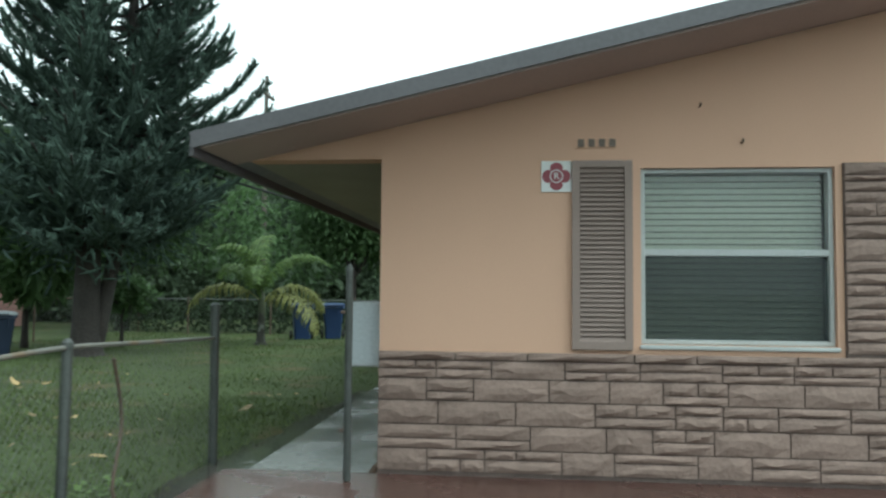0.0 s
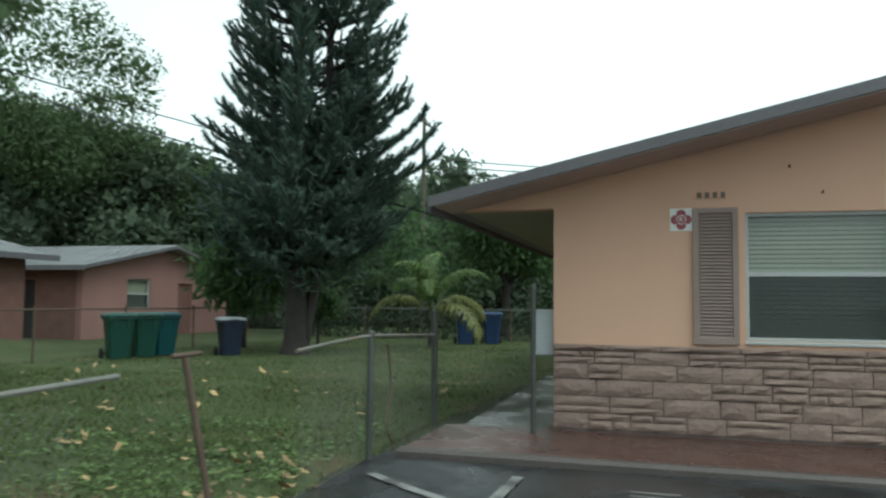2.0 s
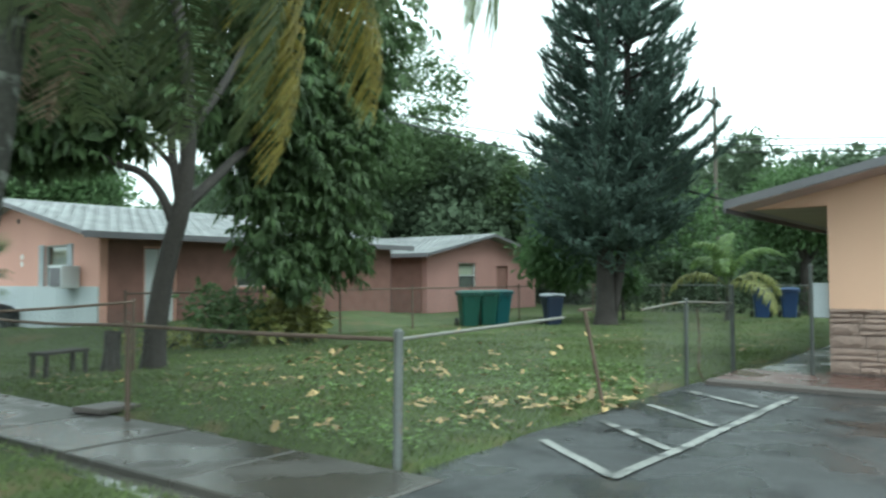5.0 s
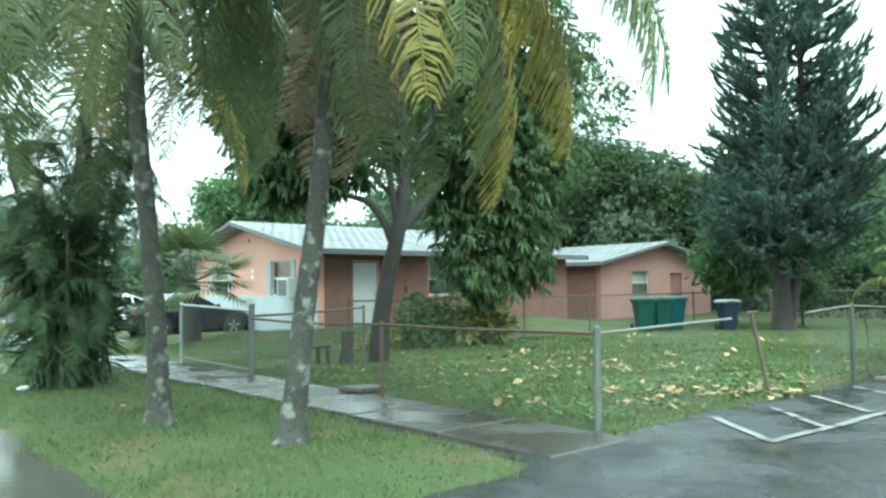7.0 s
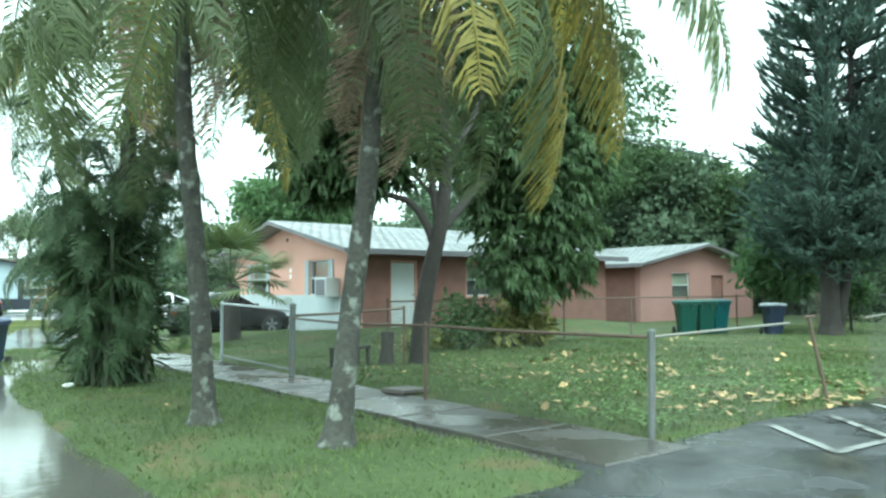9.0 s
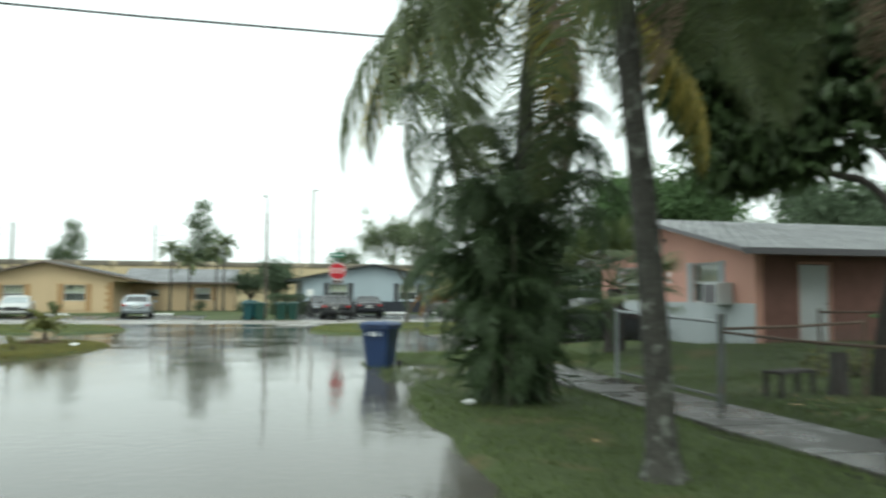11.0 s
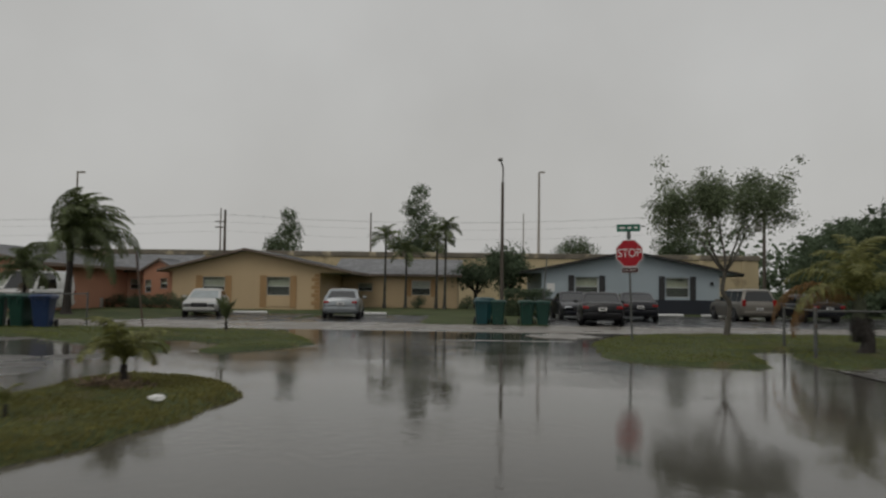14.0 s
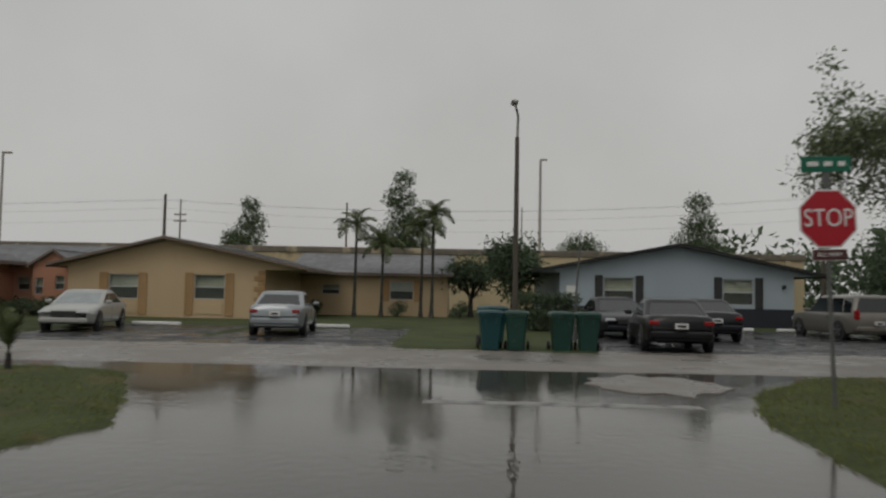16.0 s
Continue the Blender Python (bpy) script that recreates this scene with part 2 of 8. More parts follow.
M = dict(
    asphalt=mat("asphalt", (0.045, 0.046, 0.048), 0.3, 0.3, 0.7, 90, 0.35, wet=(0.1, 0.5, 0.9)),
    # Dark patches: rough, cracked spots, with tree reflections put in as colour.
    lot=mat("lot_asphalt", (0.036, 0.037, 0.039), 0.3, 0.5, 0.9, 80, 0.3, wet=(0.03, 0.62, 0.75), stain=((0.012, 0.012, 0.013), 1.3, 0.52)),
    cross=mat("worn_asphalt", (0.2, 0.185, 0.165), 0.5, 0.2, 0.5, 60, 0.3, wet=(0.25, 0.6, 0.5)),
    water=water_mat("flood_water", (0.085, 0.08, 0.07), (0.04, 0.13), (0.1, 0.55), 7.0),
    path_wet=mat("wet_pale_path", (0.17, 0.165, 0.155), 0.25, 0.3, 1.0, 50, 0.12, wet=(0.06, 0.32, 1.1)),
    concrete=mat("wet_concrete", (0.062, 0.056, 0.05), 0.4, 0.3, 1.0, 50, 0.2, rnd=0.08, wet=(0.1, 0.5, 1.1)),
    concrete_dry=mat("pale_concrete", (0.42, 0.39, 0.35), 0.6, 0.2, 0.6, 50, 0.25),
    kerb=mat("kerb_concrete", (0.085, 0.07, 0.064), 0.55, 0.25, 2.0, 40, 0.3),
    rust_walk=mat("stained_walk", (0.095, 0.05, 0.042), 0.3, 0.3, 1.2, 30, 0.25, wet=(0.1, 0.45, 1.6)),
    line=mat("white_road_paint", (0.24, 0.238, 0.228), 0.45, 0.4, 1.6, 40, 0.2, stain=((0.06, 0.06, 0.06), 4.0, 0.5)),
    soil=mat("lawn_ground", (0.062, 0.08, 0.032), 0.9, 0.4, 0.5, 14, 0.6, spec=0.2, stain=((0.105, 0.09, 0.045), 1.1, 0.55)),
    blade=mat("grass_blade", (0.107, 0.14, 0.05), 0.6, 0.35, 0.35, 3.0, 0.0, spec=0.3, island=0.35, translucent=0.3),
    fallen=mat("fallen_leaf", (0.27, 0.19, 0.085), 0.6, 0.3, 0.9, 20, 0.1, island=0.6),
    peach=mat("peach_stucco", (0.63, 0.4, 0.285), 0.85, 0.07, 0.8, 120, 0.3, streak=True),
    soffit=mat("painted_soffit", (0.3, 0.29, 0.24), 0.8, 0.12, 1.5, 40, 0.1),
    fascia=mat("grey_fascia", (0.125, 0.118, 0.128), 0.6, 0.15, 1.0, 30, 0.1),
    fascia_brown=mat("brown_fascia", (0.17, 0.13, 0.105), 0.6, 0.2, 1.0, 30, 0.1),
    shingle=mat("grey_shingle", (0.27, 0.275, 0.28), 0.75, 0.3, 0.6, 18, 0.5, island=0.1),
    shingle_dark=mat("slate_shingle", (0.22, 0.225, 0.235), 0.7, 0.2, 0.6, 18, 0.5, island=0.16),
    stone=mat("mauve_stone", (0.26, 0.186, 0.156), 0.85, 0.14, 5.0, 26, 0.5, rnd=0.1),
    mortar=mat("mortar", (0.14, 0.105, 0.093), 0.9, 0.2, 4.0, 60, 0.4),
    overhang=mat("overhang_paint_shaded", (0.42, 0.33, 0.3), 0.7, 0.1, 1.0, 60, 0.1),
    taupe=mat("taupe_paint", (0.27, 0.205, 0.18), 0.7, 0.08, 2.0, 60, 0.1),
    alu=mat("white_aluminium", (0.46, 0.475, 0.47), 0.4, 0.08, 2.0, 40, 0.05),
    blind=mat("blind_slat", (0.4, 0.41, 0.32), 0.7, 0.12, 1.5, 30, 0.05, island=0.06),
    screen=screen_mat("insect_screen", (0.05, 0.06, 0.062), 0.62),
    room=mat("room_wall", (0.14, 0.13, 0.12), 0.9, 0.1),
    glass=glass_mat("window_glass", (0.92, 0.96, 0.95)),
    pink=mat("pink_stucco", (0.56, 0.315, 0.255), 0.85, 0.1, 0.7, 100, 0.25, streak=True),
    # Darker copy of the pink stucco, with tree shade put into it.
    dusky=mat("pink_stucco_shaded", (0.32, 0.175, 0.155), 0.85, 0.14, 0.7, 100, 0.25, streak=True),
    # Brown that holds porch shade in its colour; also serves two doors.
    brown_shaded=mat("brown_shaded", (0.18, 0.092, 0.076), 0.85, 0.2, 3.0, 30, 0.4),
    paleblue=mat("pale_blue_panel", (0.42, 0.45, 0.47), 0.8, 0.1, 1.0, 40, 0.15),
    yellow=mat("yellow_stucco", (0.56, 0.425, 0.265), 0.85, 0.1, 0.6, 100, 0.25, streak=True),
    tan=mat("tan_trim", (0.4, 0.25, 0.12), 0.8, 0.12, 1.0, 50, 0.15),
    bluegrey=mat("blue_grey_stucco", (0.36, 0.42, 0.46), 0.85, 0.08, 0.6, 100, 0.25, streak=True),
    navy=mat("navy_paint", (0.018, 0.022, 0.032), 0.7, 0.15, 1.0, 60, 0.1),
    black=mat("black_paint", (0.015, 0.015, 0.016), 0.5, 0.15, 1.0, 60, 0.1),
    orange=mat("orange_stucco", (0.47, 0.235, 0.15), 0.85, 0.1, 0.6, 100, 0.25, streak=True),
    cream=mat("cream_stucco", (0.5, 0.45, 0.38), 0.85, 0.1, 0.6, 100, 0.25, streak=True),
    ware=mat("warehouse_wall", (0.5, 0.41, 0.26), 0.85, 0.15, 0.25, 30, 0.2, streak=True, stain=((0.25, 0.2, 0.13), 0.5, 0.6)),
    coping=mat("grimy_coping", (0.17, 0.15, 0.12), 0.85, 0.35, 0.8, 10, 0.2, stain=((0.42, 0.36, 0.25), 0.7, 0.55)),
    white=mat("white_paint", (0.75, 0.75, 0.74), 0.5, 0.06, 2.0, 50, 0.05),
    doorwhite=mat("grey_white_door", (0.5, 0.52, 0.53), 0.5, 0.08, 2.0, 50, 0.05),
    mesh_wire=mat("fence_wire", (0.13, 0.13, 0.125), 0.6, 0.3, 4.0, 60, 0.0, metal=0.4),
    galv_dark=mat("dull_steel", (0.08, 0.085, 0.08), 0.55, 0.3, 4.0, 60, 0.15, metal=0.4),
    galv=mat("galvanised_steel", (0.12, 0.125, 0.12), 0.55, 0.25, 4.0, 60, 0.15, metal=0.15, stain=((0.16, 0.12, 0.09), 6.0, 0.6)),
    rusty=mat("rusty_steel", (0.12, 0.085, 0.065), 0.75, 0.3, 5.0, 60, 0.2, metal=0.3),
    rail=mat("worn_rail", (0.19, 0.185, 0.165), 0.55, 0.2, 3.0, 40, 0.15, metal=0.2, stain=((0.2, 0.15, 0.1), 4.0, 0.58)),
    bin_green=mat("green_bin_plastic", (0.008, 0.05, 0.037), 0.42, 0.15, 2.0, 60, 0.08, stain=((0.05, 0.09, 0.07), 5.0, 0.62)),
    bin_navy=mat("navy_bin_plastic", (0.012, 0.02, 0.045), 0.45, 0.15, 2.0, 60, 0.08),
    bin_teal=mat("teal_bin_plastic", (0.008, 0.06, 0.068), 0.42, 0.15, 2.0, 60, 0.08),
    bin_blue=mat("blue_bin_plastic", (0.016, 0.037, 0.105), 0.4, 0.15, 2.0, 60, 0.08, stain=((0.04, 0.06, 0.12), 5.0, 0.62)),
    bin_lid_pale=mat("pale_bin_lid", (0.3, 0.32, 0.34), 0.45, 0.15, 2.0, 60, 0.08),
    rubber=mat("black_rubber", (0.015, 0.015, 0.015), 0.7, 0.2, 5.0, 60, 0.15),
    print_white=mat("white_print", (0.6, 0.62, 0.64), 0.6, 0.1),
    print_grey=mat("worn_print", (0.3, 0.27, 0.15), 0.6, 0.2),
    palm_bark=mat("palm_bark", (0.045, 0.043, 0.036), 0.9, 0.45, 3.0, 22, 0.9, stain=((0.17, 0.178, 0.155), 7.5, 0.55)),
    bark=mat("dark_bark", (0.036, 0.03, 0.027), 0.9, 0.35, 3.0, 20, 0.9),
    dead=mat("dead_frond", (0.22, 0.165, 0.115), 0.85, 0.3, 2.0, 20, 0.2, island=0.3, translucent=0.2),
    frond_rust=mat("rusty_dead_frond", (0.2, 0.115, 0.05), 0.75, 0.3, 0.6, 8, 0.0, spec=0.2, island=0.3, translucent=0.3),
    frond=mat("palm_frond", (0.105, 0.13, 0.055), 0.5, 0.25, 0.8, 12, 0.0, spec=0.4, island=0.25, rnd=0.3, translucent=0.35),
    frond_y=mat("yellow_frond", (0.34, 0.285, 0.07), 0.55, 0.25, 1.5, 12, 0.0, spec=0.4, island=0.3, rnd=0.35, translucent=0.4),
    areca=mat("areca_frond", (0.075, 0.11, 0.052), 0.5, 0.25, 0.8, 6, 0.0, spec=0.35, island=0.25, translucent=0.4),
    cane=mat("areca_cane", (0.075, 0.085, 0.05), 0.7, 0.3, 3.0, 20, 0.3),
    leaf=mat("broad_leaf", (0.08, 0.12, 0.05), 0.5, 0.3, 0.5, 4, 0.0, spec=0.3, island=0.3, translucent=0.35),
    # Leaf colour at half strength: shade of dense growth is put in.
    leaf_shade=mat("dark_leaf_shaded", (0.04, 0.058, 0.03), 0.6, 0.3, 0.5, 4, 0.0, spec=0.2, island=0.3, translucent=0.2),
    leaf_light=mat("light_leaf", (0.1, 0.16, 0.066), 0.55, 0.3, 0.4, 4, 0.0, spec=0.25, island=0.25, translucent=0.4),
    leaf_yg=mat("yellow_green_leaf", (0.21, 0.215, 0.075), 0.5, 0.3, 0.9, 8, 0.0, spec=0.4, island=0.45, translucent=0.35),
    orange_pale=mat("pale_orange_stucco", (0.56, 0.335, 0.24), 0.85, 0.1, 0.6, 100, 0.25, streak=True),
    leaf_pale=mat("pale_green_frond", (0.13, 0.19, 0.06), 0.5, 0.3, 0.9, 8, 0.0, spec=0.4, island=0.35, translucent=0.35),
    bark_mid=mat("brown_bark", (0.03, 0.025, 0.022), 0.9, 0.35, 3.0, 20, 0.9),
    blade_corner=mat("olive_blade", (0.175, 0.19, 0.055), 0.6, 0.35, 0.35, 3.0, 0.0, spec=0.3, island=0.35, translucent=0.3),
    blade_dry=mat("yellowed_blade", (0.175, 0.162, 0.052), 0.6, 0.35, 0.35, 3.0, 0.0, spec=0.3, island=0.35, translucent=0.3),
    leaf_grey=mat("grey_green_leaf", (0.15, 0.185, 0.105), 0.55, 0.3, 0.5, 8, 0.0, spec=0.25, island=0.3, translucent=0.35),
    bark_grey=mat("grey_bark", (0.11, 0.1, 0.085), 0.9, 0.35, 3.0, 20, 0.8),
    # Lighter, greyer leaf colour with the haze of distance mixed into it.
    leaf_far=mat("hazed_far_leaf", (0.1, 0.135, 0.082), 0.65, 0.35, 0.25, 2, 0.0, spec=0.2, island=0.25, translucent=0.35),
    needle=mat("conifer_needle", (0.085, 0.12, 0.098), 0.85, 0.3, 0.6, 6, 0.0, spec=0.15, island=0.25, translucent=0.3),
    stop=mat("sign_red", (0.42, 0.012, 0.025), 0.4, 0.08, 2.0, 40, 0.02),
    plaque=mat("dark_plaque", (0.075, 0.02, 0.02), 0.45, 0.12, 2.0, 40, 0.02),
    sign_green=mat("sign_green", (0.0, 0.13, 0.075), 0.4, 0.08, 2.0, 40, 0.02),
    maroon=mat("badge_maroon", (0.27, 0.065, 0.085), 0.6, 0.1, 2.0, 40, 0.02),
    wood=mat("weathered_pole", (0.1, 0.085, 0.07), 0.9, 0.3, 2.0, 30, 0.5, streak=True),
    pole_grey=mat("concrete_pole", (0.3, 0.29, 0.28), 0.8, 0.15, 1.0, 30, 0.2),
    wire=mat("cable_sheath", (0.02, 0.02, 0.02), 0.6, 0.1),
    # Pale copy of the cable colour: the fading with distance is painted in.
    wire_far=mat("paled_far_line", (0.2, 0.2, 0.2), 0.7, 0.1),
    chrome=mat("bright_metal", (0.6, 0.6, 0.6), 0.2, 0.05, metal=1.0, bump=0),
    tail=mat("tail_lamp", (0.3, 0.01, 0.012), 0.15, 0.1, bump=0, coat=0.6),
    head=mat("head_lamp", (0.55, 0.57, 0.6), 0.1, 0.1, bump=0, coat=0.6),
    carglass=mat("car_glass", (0.012, 0.014, 0.016), 0.04, 0.1, bump=0, spec=0.7),
    carglass_light=mat("screen_with_sunshade", (0.27, 0.31, 0.32), 0.08, 0.2, 3.0, bump=0, coat=0.5),
    car_white=mat("white_car_paint", (0.72, 0.72, 0.71), 0.3, 0.03, bump=0, coat=0.7),
    car_silver=mat("silver_car_paint", (0.3, 0.325, 0.345), 0.3, 0.04, bump=0, metal=0.4, coat=0.6),
    car_pale=mat("pale_car_paint", (0.42, 0.42, 0.4), 0.3, 0.04, bump=0, metal=0.2, coat=0.6),
    car_black=mat("black_car_paint", (0.008, 0.008, 0.01), 0.3, 0.05, bump=0, coat=0.15, spec=0.35),
    car_dark=mat("dark_car_paint", (0.012, 0.013, 0.018), 0.3, 0.05, bump=0, coat=0.15, spec=0.35),
    car_grey=mat("grey_car_paint", (0.17, 0.157, 0.135), 0.35, 0.05, bump=0, metal=0.3, coat=0.5),
    spoke=mat("rim_metal", (0.3, 0.3, 0.31), 0.35, 0.1, metal=0.8, bump=0),
    lower=mat("dark_bumper_plastic", (0.025, 0.025, 0.026), 0.6, 0.1, bump=0),
)


# ---- mesh helpers ----
class Geo:
    """Vertices and faces of one mesh, put together from simple solids."""

    def __init__(self):
        self.v, self.f = [], []

    def add(self, verts, faces):
        n = len(self.v)
        self.v += [tuple(p) for p in verts]
        self.f += [tuple(i + n for i in face) for face in faces]
        return self

    def box(self, x0, x1, y0, y1, z0, z1, bev=0.0):
        if bev:
            b = min(bev, (x1 - x0) * 0.45, (y1 - y0) * 0.45, (z1 - z0) * 0.45)
            ring = lambda e, z: [(x0 + e, y0 + e, z), (x1 - e, y0 + e, z), (x1 - e, y1 - e, z), (x0 + e, y1 - e, z)]
            v = ring(b, z0) + ring(0, z0 + b) + ring(0, z1 - b) + ring(b, z1)
            f = [(3, 2, 1, 0), (12, 13, 14, 15)]
            for k in (0, 4, 8):
                f += [(k + i, k + (i + 1) % 4, k + 4 + (i + 1) % 4, k + 4 + i) for i in range(4)]
            return self.add(v, f)
        v = [(x, y, z) for z in (z0, z1) for x, y in ((x0, y0), (x1, y0), (x1, y1), (x0, y1))]
        return self.add(v, [(3, 2, 1, 0), (4, 5, 6, 7), (0, 1, 5, 4), (1, 2, 6, 5), (2, 3, 7, 6), (3, 0, 4, 7)])

    def tube(self, pts, radii, n=8, cap=True, squash=1.0):
        pts = [Vector(p) for p in pts]
        if not hasattr(radii, "__len__"):
            radii = [radii] * len(pts)
        base = len(self.v)
        up = None
        for i, p in enumerate(pts):
            d = (pts[min(i + 1, len(pts) - 1)] - pts[max(i - 1, 0)]).normalized()
            if up is None:
                up = Vector((0, 0, 1)) if abs(d.z) < 0.9 else Vector((1, 0, 0))
            s = d.cross(up).normalized()
            up = s.cross(d).normalized()
            for k in range(n):
                a = 2 * math.pi * k / n
                self.v.append(tuple(p + (s * math.cos(a) + up * math.sin(a) * squash) * radii[i]))
        for i in range(len(pts) - 1):
            for k in range(n):
                a, b = base + i * n + k, base + i * n + (k + 1) % n
                self.f.append((a, b, b + n, a + n))
        if cap:
            self.f.append(tuple(base + k for k in range(n))[::-1])
            e = base + (len(pts) - 1) * n
            self.f.append(tuple(e + k for k in range(n)))
        return self

    def prism(self, poly, d0, d1, axis="z"):
        """A polygon of (u, v) pushed from d0 to d1 along an axis."""
        put = {"z": lambda u, v, d: (u, v, d), "y": lambda u, v, d: (u, d, v), "x": lambda u, v, d: (d, u, v)}[axis]
        n = len(poly)
        v = [put(*p, d0) for p in poly] + [put(*p, d1) for p in poly]
        return self.add(v, [tuple(range(n))[::-1], tuple(range(n, 2 * n))] + [(i, (i + 1) % n, n + (i + 1) % n, n + i) for i in range(n)])

    def loft(self, rings, cap=True):
        n, base = len(rings[0]), len(self.v)
        for r in rings:
            self.v += [tuple(p) for p in r]
        for i in range(len(rings) - 1):
            for k in range(n):
                a, b = base + i * n + k, base + i * n + (k + 1) % n
                self.f.append((a, b, b + n, a + n))
        if cap:
            self.f.append(tuple(base + k for k in range(n))[::-1])
            e = base + (len(rings) - 1) * n
            self.f.append(tuple(e + k for k in range(n)))
        return self

    def turn(self, m):
        self.v = [tuple(m @ Vector(p)) for p in self.v]
        return self

    def mesh(self, name, material, smooth=False):
        me = bpy.data.meshes.new(name)
        me.from_pydata(self.v, [], self.f)
        me.materials.append(material)
        me.update()
        bm = bmesh.new()
        bm.from_mesh(me)
        bmesh.ops.recalc_face_normals(bm, faces=bm.faces)
        bm.to_mesh(me)
        bm.free()
        if smooth:
            me.shade_smooth()
            me.set_sharp_from_angle(angle=radians(40))
        return me


def sheet(name, verts, faces, material, smooth=False):
    """A large mesh straight from arrays."""
    me = bpy.data.meshes.new(name)
    me.from_pydata(verts, [], faces)
    me.materials.append(material)
    if smooth:
        me.shade_smooth()
    me.update()
    return me


def part(name, geo, material, parent, label="", smooth=False, at=None):
    me = geo if isinstance(geo, bpy.types.Mesh) else geo.mesh(name, material, smooth)
    ob = new(name, me)
    ob.parent = parent
    if at is not None:
        ob.matrix_basis = at
    if label:
        ob["label"] = label
    return ob


def thing(name, label, category, m=None, group="", kind="", geo=None, material=None, smooth=False):
    ob = new(name, geo.mesh(name, material, smooth) if geo else None)
    if m is not None:
        ob.matrix_basis = m
    return tagged(ob, label, category, group, kind)


def text_mesh(words, size, depth, material):
    """Raised letters as a mesh, facing -y, centred."""
    cu = bpy.data.curves.new("letters", "FONT")
    cu.body, cu.size, cu.extrude, cu.align_x, cu.align_y = words, size, depth, "CENTER", "CENTER"
    ob = new("letters", cu)
    me = bpy.data.meshes.new_from_object(ob.evaluated_get(bpy.context.evaluated_depsgraph_get()))
    bpy.data.objects.remove(ob)
    me.transform(Matrix.Rotation(radians(90), 4, "X"))
    me.materials.clear()
    me.materials.append(material)
    return me


rng = np.random.default_rng(7)
R = random.Random(11)


# ---- ground, road, water ----
def inside(poly, X, Y):
    """Signed distance to a polygon, positive within."""
    d2 = np.full(X.shape, 1e9)
    win = np.zeros(X.shape, bool)
    n = len(poly)
    for i in range(n):
        (ax, ay), (bx, by) = poly[i], poly[(i + 1) % n]
        ex, ey = bx - ax, by - ay
        t = np.clip(((X - ax) * ex + (Y - ay) * ey) / (ex * ex + ey * ey), 0, 1)
        d2 = np.minimum(d2, (X - ax - t * ex) ** 2 + (Y - ay - t * ey) ** 2)
        hit = (ay > Y) != (by > Y)
        with np.errstate(divide="ignore", invalid="ignore"):
            win ^= hit & (X < ax + (Y - ay) * ex / np.where(ey == 0, 1e-9, ey))
    return np.where(win, 1, -1) * np.sqrt(d2)


LAWNS = dict(
    east=[(-11.95, -60), (-11.95, 1), (-11.95, 5.5), (-11.85, 9.5), (-11.35, 11.6), (-10.4, 12.6), (-9.0, 12.9), (-7.2, 13.2), (-7.2, 15.8), (80, 15.8), (80, -60)],
    strip=[(-11.1, 17.4), (-10.8, 16.2), (-9.9, 15.0), (-8.6, 14.4), (-6.4, 14.9), (-6.2, 18.1), (-8.5, 18.7), (-10.5, 18.5)],
    corner=[(-12.0, 29.6), (-11.6, 33.3), (-10.6, 36), (-8.8, 38.3), (-3.6, 39.3), (25, 39.8), (25, 30.4), (-3, 30.2), (-5.6, 28.6), (-6.4, 27.9), (-7.3, 27.2), (-9.0, 27.4), (-10.5, 27.7), (-11.4, 28.5)],
    behind=[(1.5, 15), (80, 15), (80, 31), (1.5, 31)],
    west=[(-17.75, -60), (-17.75, 9), (-18.0, 11.2), (-19, 12.1), (-24, 13), (-60, 13), (-60, -60)],
    island=[(-20.5, 16.8), (-19.2, 17.0), (-18.5, 17.9), (-18.0, 19.2), (-17.7, 20.8), (-17.75, 22.6), (-18.3, 23.7), (-19.0, 24.6), (-20.5, 24.9), (-20.7, 23.5), (-20.6, 20)],
    wedge=[(-21.9, 19.6), (-21.9, 23.4), (-25, 24.6), (-50, 25), (-50, 17.5), (-25, 17.8)],
    verge=[(-18.9, 31.3), (-18.6, 32.1), (-19.2, 33.8), (-20.6, 36.9), (-22, 37.6), (-30, 38.0), (-60, 38), (-60, 33), (-27, 33), (-24.5, 31.2), (-22.3, 29.1), (-20.2, 29.3)],
    far=[(-90, 43.1), (-28.4, 43.1), (-28.2, 54), (-23.2, 54), (-23.0, 46), (-22.6, 46), (-22.4, 54), (-17.2, 54), (-17, 43.1), (-11.6, 43.1), (-11.4, 58), (9, 58), (9, 43.1), (90, 43.1), (90, 400), (-90, 400)],
)
CUTS = [
    [(-9.3, 26.0), (-8.35, 26.0), (-6.9, 32.2), (-8.0, 31.5)],
    [(-22.6, 33.2), (-21.2, 31.6), (-20.8, 29.7), (-20.9, 28), (-21.6, 28), (-21.4, 29.5), (-22, 31.2), (-23.2, 33.0)],
    [(-12.5, -16), (-12.5, 0.6), (-8.9, 0.8), (-7.7, 1.25), (-1.2, 1.4), (5.5, 1.3), (5.5, 0), (-0.2, -0.2), (-0.2, -16)],
    [(-8.85, 0.5), (-7.65, 0.5), (-7.65, 14.2), (-8.85, 14.2)],
]


def lawn_at(X, Y):
    d = np.full(X.shape, -1e9)
    for poly in LAWNS.values():
        d = np.maximum(d, inside(poly, X, Y))
    for poly in CUTS:
        d = np.minimum(d, -inside(poly, X, Y))
    return d


def axis(lo, hi, step, far):
    mid = list(np.arange(lo, hi + step / 2, step))
    out = [far * k for k in (0.04, 0.09, 0.2, 0.45, 1)]
    return np.array([lo - d for d in out[::-1]] + mid + [hi + d for d in out])


